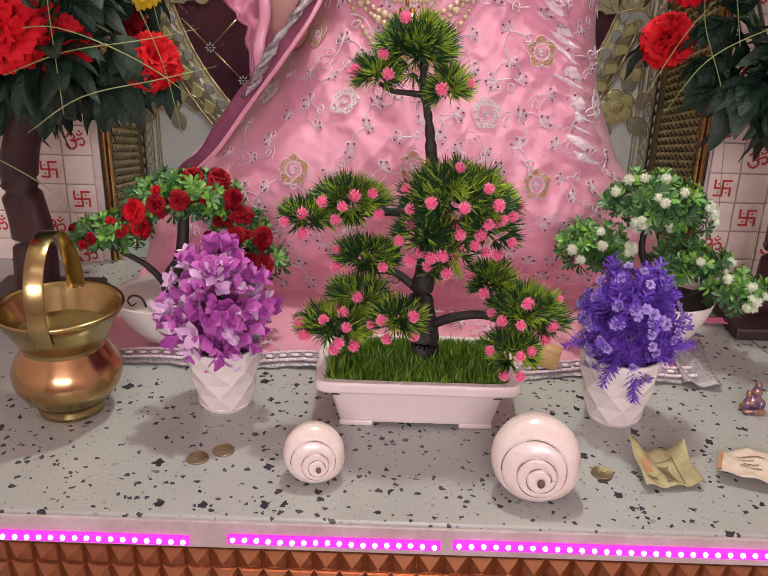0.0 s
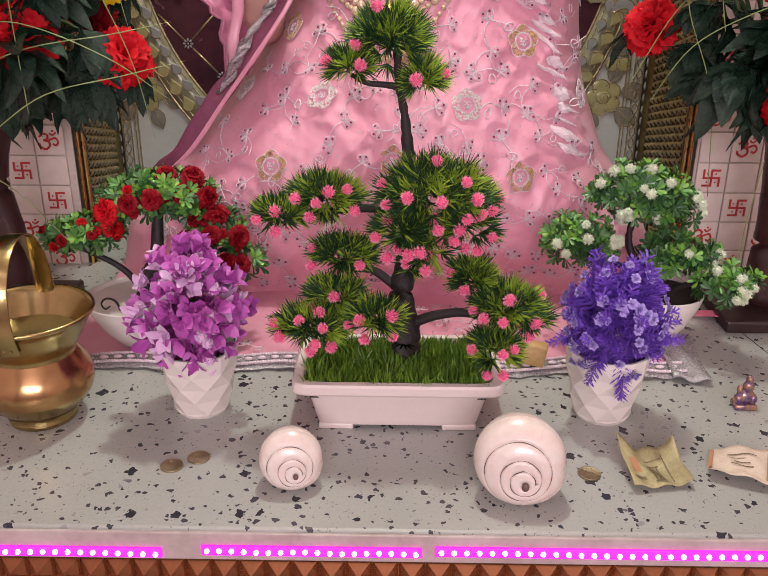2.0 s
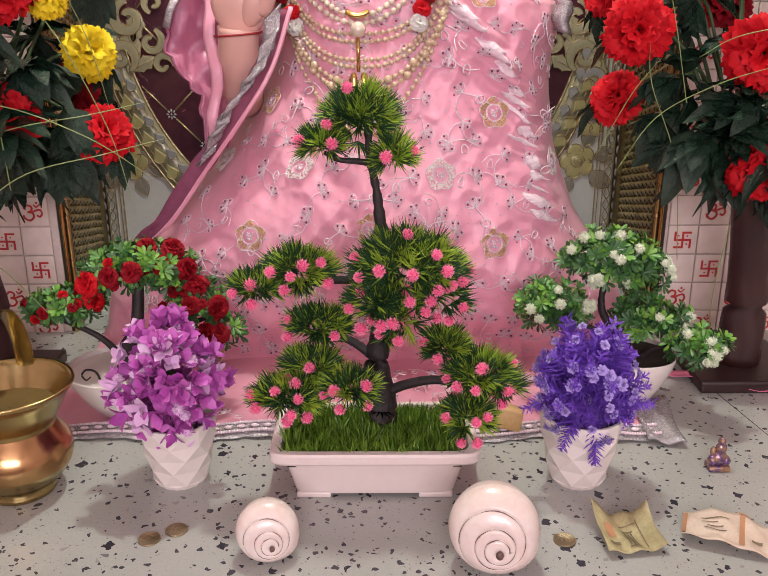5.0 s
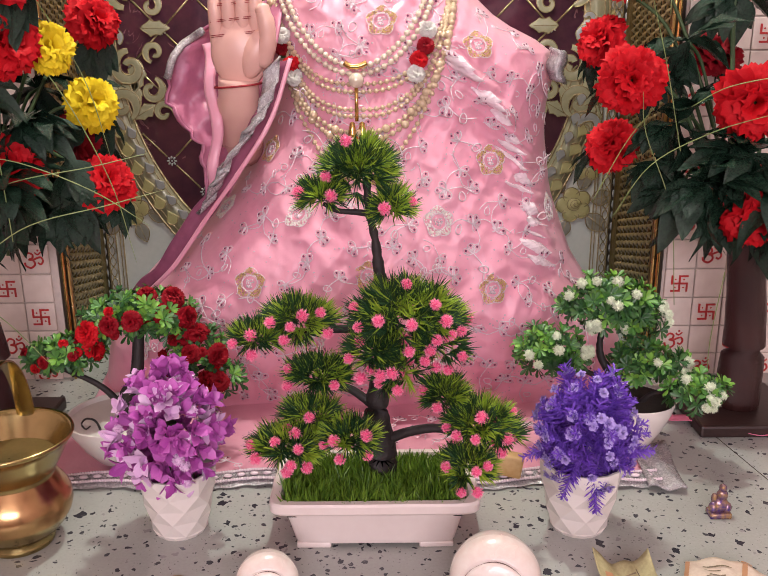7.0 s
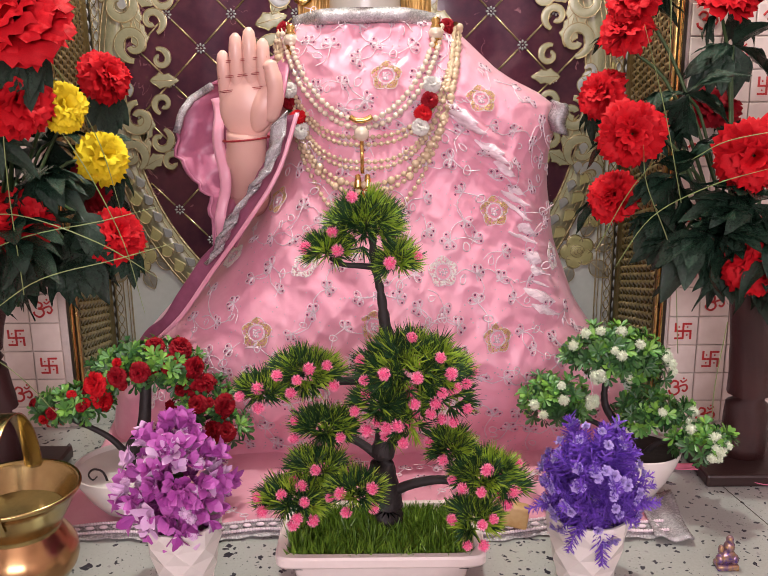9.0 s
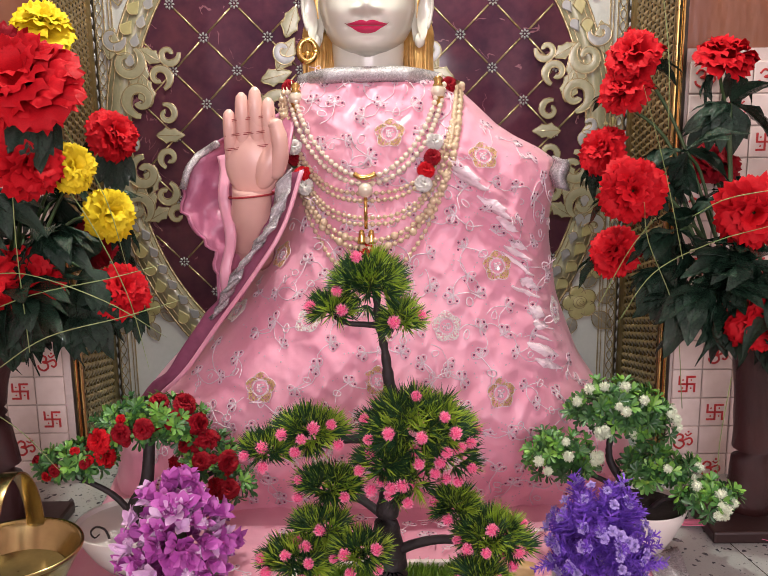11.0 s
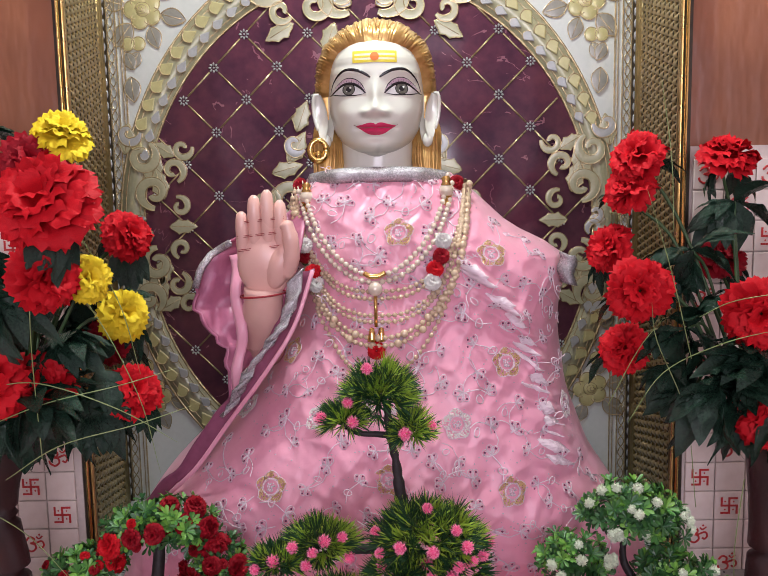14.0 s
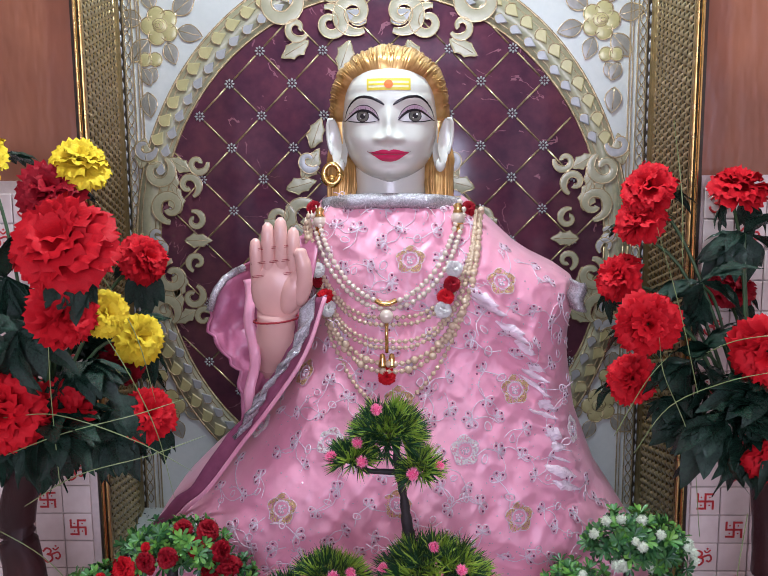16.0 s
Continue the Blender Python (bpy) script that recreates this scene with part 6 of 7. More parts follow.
for pts, r in (([(0.006, 0.02, 0.105), (0.04, 0.01, 0.125), (0.08, 0.0, 0.135), (0.115, -0.01, 0.125), (0.12, -0.03, 0.11)], 0.007), ([(0.002, 0.02, 0.155), (-0.03, 0.02, 0.18), (-0.055, 0.015, 0.185), (-0.07, 0.01, 0.19)], 0.006), ([(0.009, 0.02, 0.10), (-0.02, 0.0, 0.12), (-0.06, -0.03, 0.13)], 0.006),
               ([(0.018, 0.02, 0.25), (-0.03, 0.01, 0.262), (-0.08, 0.0, 0.262), (-0.11, -0.01, 0.26)], 0.006), ([(-0.003, 0.02, 0.40), (-0.02, 0.015, 0.403), (-0.04, 0.01, 0.406), (-0.055, 0.005, 0.415)], 0.0042), ([(-0.003, 0.02, 0.40), (0.008, 0.015, 0.41), (0.014, 0.01, 0.42)], 0.0042), ([(0.01, 0.02, 0.195), (0.03, 0.01, 0.19), (0.035, 0.02, 0.19)], 0.003)):
    line = smooth_line(pts, 5)
    part("branch", Geo().add(tube(line, [r * (1 - 0.45 * i / len(line)) for i in range(len(line))], 9)), BARK, tr)
pads = [((0.000, 1.030, 0.452), (0.034, 0.034, 0.034), 80), ((-0.042, 1.02, 0.424), (0.020, 0.02, 0.012), 26), ((0.038, 1.02, 0.412), (0.015, 0.02, 0.020), 24),
        ((0.055, 1.00, 0.288), (0.060, 0.050, 0.036), 140), ((0.020, 0.985, 0.250), (0.028, 0.030, 0.026), 50), ((0.092, 0.995, 0.255), (0.024, 0.028, 0.022), 34), ((0.050, 0.98, 0.232), (0.028, 0.028, 0.020), 36), ((-0.070, 1.005, 0.282), (0.036, 0.030, 0.018), 60), ((-0.118, 0.995, 0.264), (0.026, 0.024, 0.011), 32),
        ((-0.052, 1.02, 0.208), (0.036, 0.028, 0.015), 50), ((0.028, 1.04, 0.190), (0.012, 0.02, 0.012), 10), ((-0.085, 0.965, 0.142), (0.036, 0.032, 0.016), 60), ((-0.012, 0.955, 0.156), (0.022, 0.024, 0.014), 32), ((-0.058, 0.985, 0.170), (0.026, 0.026, 0.012), 30),
        ((0.100, 1.00, 0.188), (0.020, 0.022, 0.016), 32), ((0.140, 0.98, 0.162), (0.034, 0.032, 0.018), 54), ((0.124, 0.955, 0.116), (0.022, 0.026, 0.020), 36), ((0.165, 0.985, 0.145), (0.018, 0.02, 0.012), 22)]
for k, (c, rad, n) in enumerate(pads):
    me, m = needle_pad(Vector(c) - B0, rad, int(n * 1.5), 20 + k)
    tagged(part("needle_pad", me, None, bonsai, "dark green needles, more of them lime on the right and top", m=m), kind="stuff")
buds = 0
rnd = random.Random(12)
for k, (c, rad, n) in enumerate(pads):
    count = (2, 2, 2, 13, 8, 4, 6, 6, 3, 3, 1, 8, 5, 3, 2, 9, 5, 3)[k]
    kept = []
    for _ in range(count * 12):
        if len(kept) >= count:
            break
        d = Vector((rnd.gauss(0, 1), -abs(rnd.gauss(0.9, 0.5)), rnd.gauss(0.1, 0.7))).normalized()
        p = Vector((d.x * rad[0], d.y * rad[1], d.z * rad[2])) + d * 0.009
        if all((p - q).length > 0.017 for q in kept):
            kept.append(p)
            part("bud", BUD, None, bonsai, m=at(Vector(c) - B0 + p, d, rnd.uniform(0, 6), rnd.uniform(0.0076, 0.0096)))


def rosette(seed, n=8):
    """A whorl of spoon-shaped leaflets, radius 1, facing +z."""
    rnd = random.Random(seed)
    g = Geo()
    for k in range(n):
        a = 2 * math.pi * k / n + rnd.uniform(-0.2, 0.2)
        e = radians(rnd.uniform(12, 55))
        m = Matrix.Rotation(a, 4, "Z") @ Matrix.Rotation(-e, 4, "Y")
        l = rnd.uniform(0.8, 1.1)
        prof = ((0, 0.03), (0.35, 0.085), (0.7, 0.17), (0.88, 0.15), (1.0, 0.03))
        g.add(grid([[(l * u, -w, 0.05 - 0.15 * u * u), (l * u, 0, -0.15 * u * u), (l * u, w, 0.05 - 0.15 * u * u)] for u, w in prof]), m)
    return g


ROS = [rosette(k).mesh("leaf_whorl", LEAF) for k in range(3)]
ROS_D = [rosette(k + 5).mesh("leaf_whorl", LEAF_SHADED) for k in range(3)]
BLOOM = spiky_bud().mesh("white_bloom", [WHITE_BLOSSOM, WHITE_BLOSSOM], False)


def bowl(r, h, seg=48):
    return lathe([(r * 0.45, 0), (r * 0.50, 0.002), (r * 0.72, h * 0.35), (r * 0.92, h * 0.75), (r, h), (r * 0.985, h + 0.002), (r * 0.95, h), (r * 0.86, h * 0.72), (r * 0.80, h * 0.70), (0.001, h * 0.72)], seg)


def leafy_bonsai(name, base, r, h, clumps, trunks, flower, label, seed):
    rnd = random.Random(seed)
    b = Vector(base)
    t = thing(name, Matrix.Translation(b), label, "artificial bonsai", "small bonsais")
    part("pot", Geo().add(bowl(r, h)), CERAMIC, t, "white glazed bowl")
    part("soil", Geo().add(lathe([(0.001, h * 0.96), (r * 0.6, h * 0.95), (r * 0.93, h * 0.93)], 30)), CERAMIC if flower == "red" else SOIL, t)
    for pts, w in trunks:
        line = smooth_line([Vector(p) - b for p in pts], 6)
        part("trunk", Geo().add(tube(line, [w * (1 - 0.5 * i / len(line)) for i in range(len(line))], 9)), BARK, t, "black wire stem")
    for c, rad, n, nf in clumps:
        c = Vector(c) - b
        for k in range(int(n * 1.9)):
            d = Vector((rnd.gauss(0, 1), rnd.gauss(-0.2, 0.9), rnd.gauss(0.25, 0.8))).normalized()
            q = rnd.uniform(0.5, 1.0)
            p = c + Vector((d.x * rad[0], d.y * rad[1], d.z * rad[2])) * q
            # paler whorls on top and outside: the clump's light and shade by colour
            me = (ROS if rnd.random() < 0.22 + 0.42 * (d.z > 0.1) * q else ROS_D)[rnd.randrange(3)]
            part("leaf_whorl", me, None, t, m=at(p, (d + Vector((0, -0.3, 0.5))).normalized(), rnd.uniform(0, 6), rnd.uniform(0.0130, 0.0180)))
        for k in range(nf):
            d = Vector((rnd.gauss(0, 1), -abs(rnd.gauss(0.7, 0.5)), rnd.gauss(0.2, 0.8))).normalized()
            p = c + Vector((d.x * rad[0], d.y * rad[1], d.z * rad[2])) * 1.1
            if flower == "red":
                big = rnd.random() < 0.6
                part("red_bloom", (DEEPS if rnd.random() < 0.7 else REDS)[rnd.randrange(3)], None, t, "small red blossom", m=at(p, d, rnd.uniform(0, 6), rnd.uniform(0.015, 0.022) if big else 0.008))
            else:
                part("white_bloom", BLOOM, None, t, "small white blossom", m=at(p, d, rnd.uniform(0, 6), rnd.uniform(0.0075, 0.0105)))
    return t


RB = (-0.352, 1.195, 0.010)
leafy_bonsai("red_flowered_bonsai", RB, 0.077, 0.066,
             [((-0.322, 1.23, 0.222), (0.072, 0.06, 0.026), 66, 9), ((-0.365, 1.22, 0.205), (0.04, 0.05, 0.022), 28, 3), ((-0.425, 1.20, 0.168), (0.050, 0.045, 0.020), 44, 10), ((-0.240, 1.225, 0.160), (0.042, 0.05, 0.030), 34, 9), ((-0.205, 1.21, 0.125), (0.026, 0.03, 0.020), 16, 3), ((-0.275, 1.23, 0.200), (0.035, 0.04, 0.028), 24, 4)],
             [([(-0.345, 1.195, 0.055), (-0.342, 1.195, 0.10), (-0.325, 1.20, 0.135), (-0.322, 1.225, 0.21)], 0.014), ([(-0.335, 1.195, 0.065), (-0.375, 1.20, 0.115), (-0.44, 1.20, 0.150)], 0.006), ([(-0.325, 1.20, 0.09), (-0.28, 1.21, 0.12), (-0.23, 1.22, 0.14)], 0.006), ([(-0.365, 1.15, 0.062), (-0.372, 1.15, 0.085), (-0.385, 1.15, 0.090), (-0.393, 1.15, 0.082), (-0.388, 1.15, 0.074), (-0.381, 1.15, 0.079)], 0.0018)],
             "red", "artificial bonsai with green leaves and red blossoms in a white bowl", 31)
WB = (0.395, 1.225, 0.012)
leafy_bonsai("white_flowered_bonsai", WB, 0.062, 0.070,
             [((0.352, 1.24, 0.225), (0.072, 0.055, 0.036), 84, 14), ((0.395, 1.24, 0.200), (0.04, 0.05, 0.03), 30, 3), ((0.272, 1.225, 0.158), (0.050, 0.045, 0.033), 54, 9), ((0.41, 1.22, 0.140), (0.055, 0.045, 0.030), 46, 5), ((0.465, 1.16, 0.118), (0.040, 0.035, 0.025), 28, 7)],
             [([(0.395, 1.225, 0.05), (0.365, 1.23, 0.11), (0.345, 1.24, 0.15), (0.352, 1.24, 0.21)], 0.008), ([(0.38, 1.225, 0.09), (0.33, 1.225, 0.12), (0.28, 1.225, 0.14)], 0.005), ([(0.395, 1.225, 0.06), (0.42, 1.20, 0.10), (0.46, 1.17, 0.11)], 0.005)],
             "white", "artificial bonsai with white blossoms in a white bowl", 41)


def faceted_pot(r0, r1, h, seg=8):
    """A tapered ceramic pot pressed with diamond facets."""
    g = Geo()
    n = 4
    v, f, rings = [], [], []
    zs = [(0.0, r0 * 0.94), (0.004, r0)] + [(0.006 + (h - 0.012) * j / n, r0 + (r1 - r0) * j / n) for j in range(n + 1)] + [(h, r1), (h, r1 - 0.003), (h * 0.75, r1 * 0.8)]
    for j, (z, r) in enumerate(zs):
        for i in range(seg * 2):
            a = math.pi * i / seg
            k = 1.0
            if 2 <= j <= 5 and z < h * 0.86:
                k = 1.04 if (i + j) % 2 else 0.955
            v.append((r * k * math.cos(a), r * k * math.sin(a), z))
    s = seg * 2
    for j in range(len(zs) - 1):
        for i in range(s):
            k = (i + 1) % s
            q = (j * s + i, j * s + k, (j + 1) * s + k, (j + 1) * s + i)
            f += [(q[0], q[1], q[2]), (q[0], q[2], q[3])] if (i + j) % 2 else [(q[0], q[1], q[3]), (q[1], q[2], q[3])]
    f.append(tuple(range(s - 1, -1, -1)))
    return g.add((v, f))


def lily(seed, n=5):
    rnd = random.Random(seed)
    g = Geo()
    for k in range(n):
        a = 2 * math.pi * k / n + rnd.uniform(-0.25, 0.25)
        e = radians(rnd.uniform(30, 85))
        prof = ((0, 0.05), (0.3, 0.20), (0.6, 0.27), (0.85, 0.19), (1.0, 0.02))
        l = rnd.uniform(0.8, 1.1)
        m = Matrix.Rotation(a, 4, "Z") @ Matrix.Rotation(-e, 4, "Y")
        g.add(grid([[(l * u, -w, 0.3 * w + 0.06 - 0.35 * (u - 0.4) ** 2), (l * u, 0, 0.06 - 0.35 * (u - 0.4) ** 2), (l * u, w, 0.3 * w + 0.06 - 0.35 * (u - 0.4) ** 2)] for u, w in prof]), m)
    return g


LILY_P = [lily(k).mesh("purple_flower", PURPLE) for k in range(4)]
LILY_L = [lily(k + 9).mesh("lilac_flower", LILAC) for k in range(3)]
POM = spiky_bud().mesh("lilac_bud", [LILAC, LILAC], False)
purple = thing("purple_flower_pot", pose(-0.232, 1.02, 0), "white faceted ceramic pot with purple and lilac artificial flowers", "potted flowers", "small potted flowers")
part("pot", faceted_pot(0.034, 0.049, 0.088), CERAMIC, purple, "white ceramic pot with diamond facets", smooth=False)
part("stem", Geo().add(tube([(0, 0, 0.03), (0, -0.005, 0.1), (0.0, -0.01, 0.15)], 0.008, 8)), STEM, purple)
rnd = random.Random(17)
for k in range(250):
    d = Vector((rnd.gauss(0, 1), rnd.gauss(-0.15, 1), rnd.gauss(0.05, 1))).normalized()
    q = rnd.uniform(0.55, 1.0) if k > 70 else 1.0
    taper = 1.0 - 0.22 * max(0, d.z)
    p = Vector((d.x * 0.064 * q * taper, d.y * 0.060 * q * taper - 0.02, 0.148 + d.z * 0.078 * q))
    u = rnd.random()
    if u < 0.60:
        part("purple_flower", LILY_P[k % 4], None, purple, m=at(p - d * 0.008, d + Vector((0, 0, 0.1)), rnd.uniform(0, 6), rnd.uniform(0.019, 0.030)))
    elif u < 0.86:
        part("lilac_flower", LILY_L[k % 3], None, purple, m=at(p - d * 0.006, d, rnd.uniform(0, 6), rnd.uniform(0.016, 0.026)))
    else:
        part("lilac_bud", POM, None, purple, m=at(p, d, 0, rnd.uniform(0.007, 0.010)))

violet = thing("violet_flower_pot", pose(0.272, 1.018, 0), "white faceted ceramic pot with feathery violet artificial flowers", "potted flowers", "small potted flowers")
part("pot", faceted_pot(0.035, 0.052, 0.094), CERAMIC, violet, "white ceramic pot with diamond facets", smooth=False)


def feather(seed):
    """A sprig of fine side twigs along +z, length 1."""
    rnd = random.Random(seed)
    g = Geo().add(tube([(0, 0, 0), (0.02, 0.01, 0.5), (0, 0, 1)], 0.018, 4))
    for k in range(46):
        u = 0.12 + 0.88 * k / 46
        a = k * 2.4
        l = 0.36 * (1.15 - 0.7 * u) * rnd.uniform(0.7, 1.2)
        d = Vector((math.cos(a), math.sin(a), 0.8)).normalized()
        o = Vector((0, 0, u))
        w = d.orthogonal().normalized() * 0.017
        g.add(([o - w, o + w, o + d * l * 0.7 + w, o + d * l * 0.7 - w, o + d * l], [(0, 1, 2, 3), (3, 2, 4)]))
        for s in (-1, 1):
            d2 = (d + Vector((-math.sin(a), math.cos(a), 0.2)) * s * 0.7).normalized()
            o2 = o + d * l * 0.45
            g.add(([o2 - w * .8, o2 + w * .8, o2 + d2 * l * 0.5], [(0, 1, 2)]))
    return g


FEATHERS = [feather(k).mesh("violet_sprig", VIOLET) for k in range(4)]


def frilly():
    rnd = random.Random(3)
    g = Geo()
    for k in range(30):
        e, a = radians(rnd.uniform(5, 85)), k * 2.4
        g.add(petal(rnd.uniform(0.7, 1.0), 0.16, 0.1, 0.3, 3, 0.2, rnd), Matrix.Rotation(a, 4, "Z") @ Matrix.Rotation(-e, 4, "Y"))
    return g.mesh("pale_violet_flower", VIOLET_PALE)


FRILL = frilly()
part("stem", Geo().add(tube([(0, 0, 0.03), (0, 0, 0.1), (0.0, -0.005, 0.14)], 0.006, 8)), STEM, violet)
for k in range(150):
    d = Vector((rnd.gauss(0, 1), rnd.gauss(-0.35, 0.8), rnd.gauss(0.35, 0.8))).normalized()
    c = Vector((0, -0.012, 0.115))
    end = Vector((d.x * 0.063 * (1 - 0.25 * max(0, d.z)), -0.012 + d.y * 0.060, 0.138 + d.z * 0.078)) * 1.0
    v = end - c
    part("violet_sprig", FEATHERS[k % 4], None, violet, m=at(c + v * rnd.uniform(0.2, 0.4), v.normalized(), rnd.uniform(0, 6), v.length * rnd.uniform(0.55, 0.8)))
    if k % 3 == 0 or k % 7 == 1:
        part("pale_violet_flower", FRILL, None, violet, "pale violet frilled flower", m=at(end, d, 0, rnd.uniform(0.008, 0.0115)))
for p, w in (((-0.03, -0.055, 0.10), (-0.4, -0.6, -0.6)), ((0.01, -0.062, 0.09), (0, -0.5, -0.9)), ((-0.06, -0.03, 0.115), (-1, -0.2, -0.3)), ((0.06, -0.02, 0.10), (1, -0.2, 0.1))):
    part("violet_sprig", FEATHERS[0], None, violet, m=at((p[0] * 0.5, p[1] * 0.6, p[2] + 0.01), w, 0, 0.052))


# ---- things on the altar ----
pail = thing("brass_pail", pose(-0.424, 0.992, 0), "polished brass and copper pail holding a little water", "pail")
prof = [(0.001, 0.004), (0.030, 0.003), (0.037, 0.0), (0.040, 0.002), (0.041, 0.008), (0.037, 0.012), (0.044, 0.018), (0.057, 0.030), (0.064, 0.042)]
part("lower_body", Geo().add(lathe(prof, 72)), BRASS, pail, "brass lower body on a foot ring")
part("copper_band", Geo().add(lathe([(0.064, 0.042), (0.0668, 0.052), (0.0662, 0.064), (0.061, 0.076), (0.054, 0.086), (0.050, 0.092)], 72)), COPPER_BAND, pail, "bright copper shoulder")
part("bowl", Geo().add(lathe([(0.050, 0.092), (0.0495, 0.096), (0.053, 0.101), (0.0605, 0.114), (0.068, 0.128), (0.0735, 0.139), (0.0765, 0.141), (0.0775, 0.144), (0.0765, 0.1465), (0.0735, 0.1455), (0.070, 0.138), (0.062, 0.124), (0.052, 0.108), (0.045, 0.098), (0.05, 0.08), (0.058, 0.06), (0.05, 0.04), (0.001, 0.034)], 72)), BRASS, pail, "flared brass bowl with a rolled rim")
part("water", Geo().add(lathe([(0.001, 0.114), (0.054, 0.114)], 48)), material("still_water", (0.30, 0.22, 0.09), (0.22, 0.16, 0.06), 0.06, 0.4, bump=0.02), pail, "still water tinted by the brass")
arch = [(0.0, -0.066, 0.118), (0.0, -0.0775, 0.150), (0.0, -0.079, 0.185), (0.0, -0.070, 0.222), (0.0, -0.045, 0.252), (0.0, -0.012, 0.262), (0.0, 0.022, 0.252), (0.0, 0.050, 0.222), (0.0, 0.066, 0.185), (0.0, 0.0715, 0.150), (0.0, 0.068, 0.128)]
rows = []
line = smooth_line([(x, y, 0.118 + (z - 0.118) * 0.84) for x, y, z in arch], 6)
for i, p in enumerate(line):
    d = (line[min(i + 1, len(line) - 1)] - line[max(i - 1, 0)]).normalized()
    nrm = d.cross(Vector((1, 0, 0)))
    rows.append([tuple(p + Vector((x, 0, 0)) + nrm * h) for x, h in ((-0.0105, -0.001), (-0.0115, 0.0), (-0.0105, 0.0014), (0.0105, 0.0014), (0.0115, 0), (0.0105, -0.001), (-0.0105, -0.001))])
handle = part("handle", Geo().add(grid(rows), Matrix.Rotation(radians(4), 4, "Z")), BRASS, pail, "flat brass strap handle")
for x, z in ((-0.004, 0.124), (0.004, 0.124)):
    part("rivet", Geo().add(ball(0.0016, 8, 5)), BRASS, handle, m=pose(x + 0.004, -0.0705, z))


def shell_thing(c, r, turn, label, seed):
    """A conch with its apex outwards: a dome with a spiral furrow and a closed body behind."""
    t = thing("conch_shell", Matrix.Translation(c), label, "shell", "conch shells")
    m = facing(Vector((turn, -1.0, 0.18)).normalized())
    off = Vector((0.12 * r, -0.36 * r))
    k = 0.078
    lead = lambda a: 0.23 * math.exp(k * a)
    top = 2 * math.pi * 3
    rows = []
    for j in range(61):
        rho = j / 60
        row = []
        for i in range(97):
            a = 2 * math.pi * i / 96
            h = 0.80 * math.sqrt(max(0.0, 1 - rho ** 2.3))
            furrow = 0.0
            for w in range(4):
                s = lead(a + 2 * math.pi * w)
                if s < 0.98:
                    furrow += math.exp(-((rho - s) / 0.020) ** 2) * 0.030 + (0.035 * math.exp(-((rho - s) / 0.09)) if rho > s else 0)
            pit = 0.16 * math.exp(-(rho / 0.09) ** 2)
            flare = 1 + 0.10 * math.exp(-((a - 5.6) / 0.45) ** 2) * rho ** 3
            x, y = rho * r * flare * math.cos(a) + off.x * (1 - rho) ** 1.0, rho * r * flare * math.sin(a) + off.y * (1 - rho) ** 1.0
            row.append((x, y, r * (h - furrow - pit) * 0.85))
        rows.append(row)
    g = Geo().add(grid(rows))
    g.add(grid([[(r * q * (1 + 0.10 * math.exp(-((2 * math.pi * i / 96 - 5.6) / 0.45) ** 2)) * math.cos(2 * math.pi * i / 96), r * q * (1 + 0.10 * math.exp(-((2 * math.pi * i / 96 - 5.6) / 0.45) ** 2)) * math.sin(2 * math.pi * i / 96), -r * z) for i in range(97)] for q, z in ((1.0, 0), (0.99, 0.15), (0.9, 0.5), (0.66, 0.95), (0.3, 1.4), (0.02, 1.6))]))
    part("shell_body", g, SHELL, t, m=m)

    def on_dome(a, rho, lift=0.004):
        h = 0.80 * math.sqrt(max(0.0, 1 - rho ** 2.3)) - 0.028
        return (rho * r * math.cos(a) + off.x * (1 - rho), rho * r * math.sin(a) + off.y * (1 - rho), r * (h * 0.85 + lift))

    rnd = random.Random(seed)
    spiral = [on_dome(a, lead(a) + 0.004 * math.sin(a * 5)) for a in [0.1 * i for i in range(int(top / 0.1))] if lead(a) < 0.80]
    part("suture_line", Geo().add(tube(spiral, [r * 0.011 * (0.6 + 0.4 * math.sin(i * 0.37)) for i in range(len(spiral))], 5)), SHELL_LINE, t, "thin brown spiral line", m=m)
    part("apex_pit", Geo().add(ball(r * 0.085, 10, 6), Matrix.Translation(on_dome(0, 0, -0.02)) @ Matrix.Diagonal((1, 1.3, 0.5, 1))), SHELL_LINE, t, "small brown pit at the tip", m=m)
    if r > 0.05:
        for k in range(8):
            a0, p0 = rnd.uniform(0, 6.28), rnd.uniform(0.55, 0.8)
            crack = [on_dome(a0 + 0.05 * i * rnd.choice((-1, 1, 1)), p0 + 0.035 * i, 0.075) for i in range(5)]
            part("crack", Geo().add(tube(crack, r * 0.010, 4)), SHELL_LINE, t, m=m)
    return t


shell_thing((-0.101, 0.858, 0.0335), 0.0345, 0.15, "small pale pink conch shell, its spiral tip outwards", 1)
shell_thing((0.143, 0.842, 0.0475), 0.0485, -0.1, "large pale pink conch shell with brown spiral lines", 2)

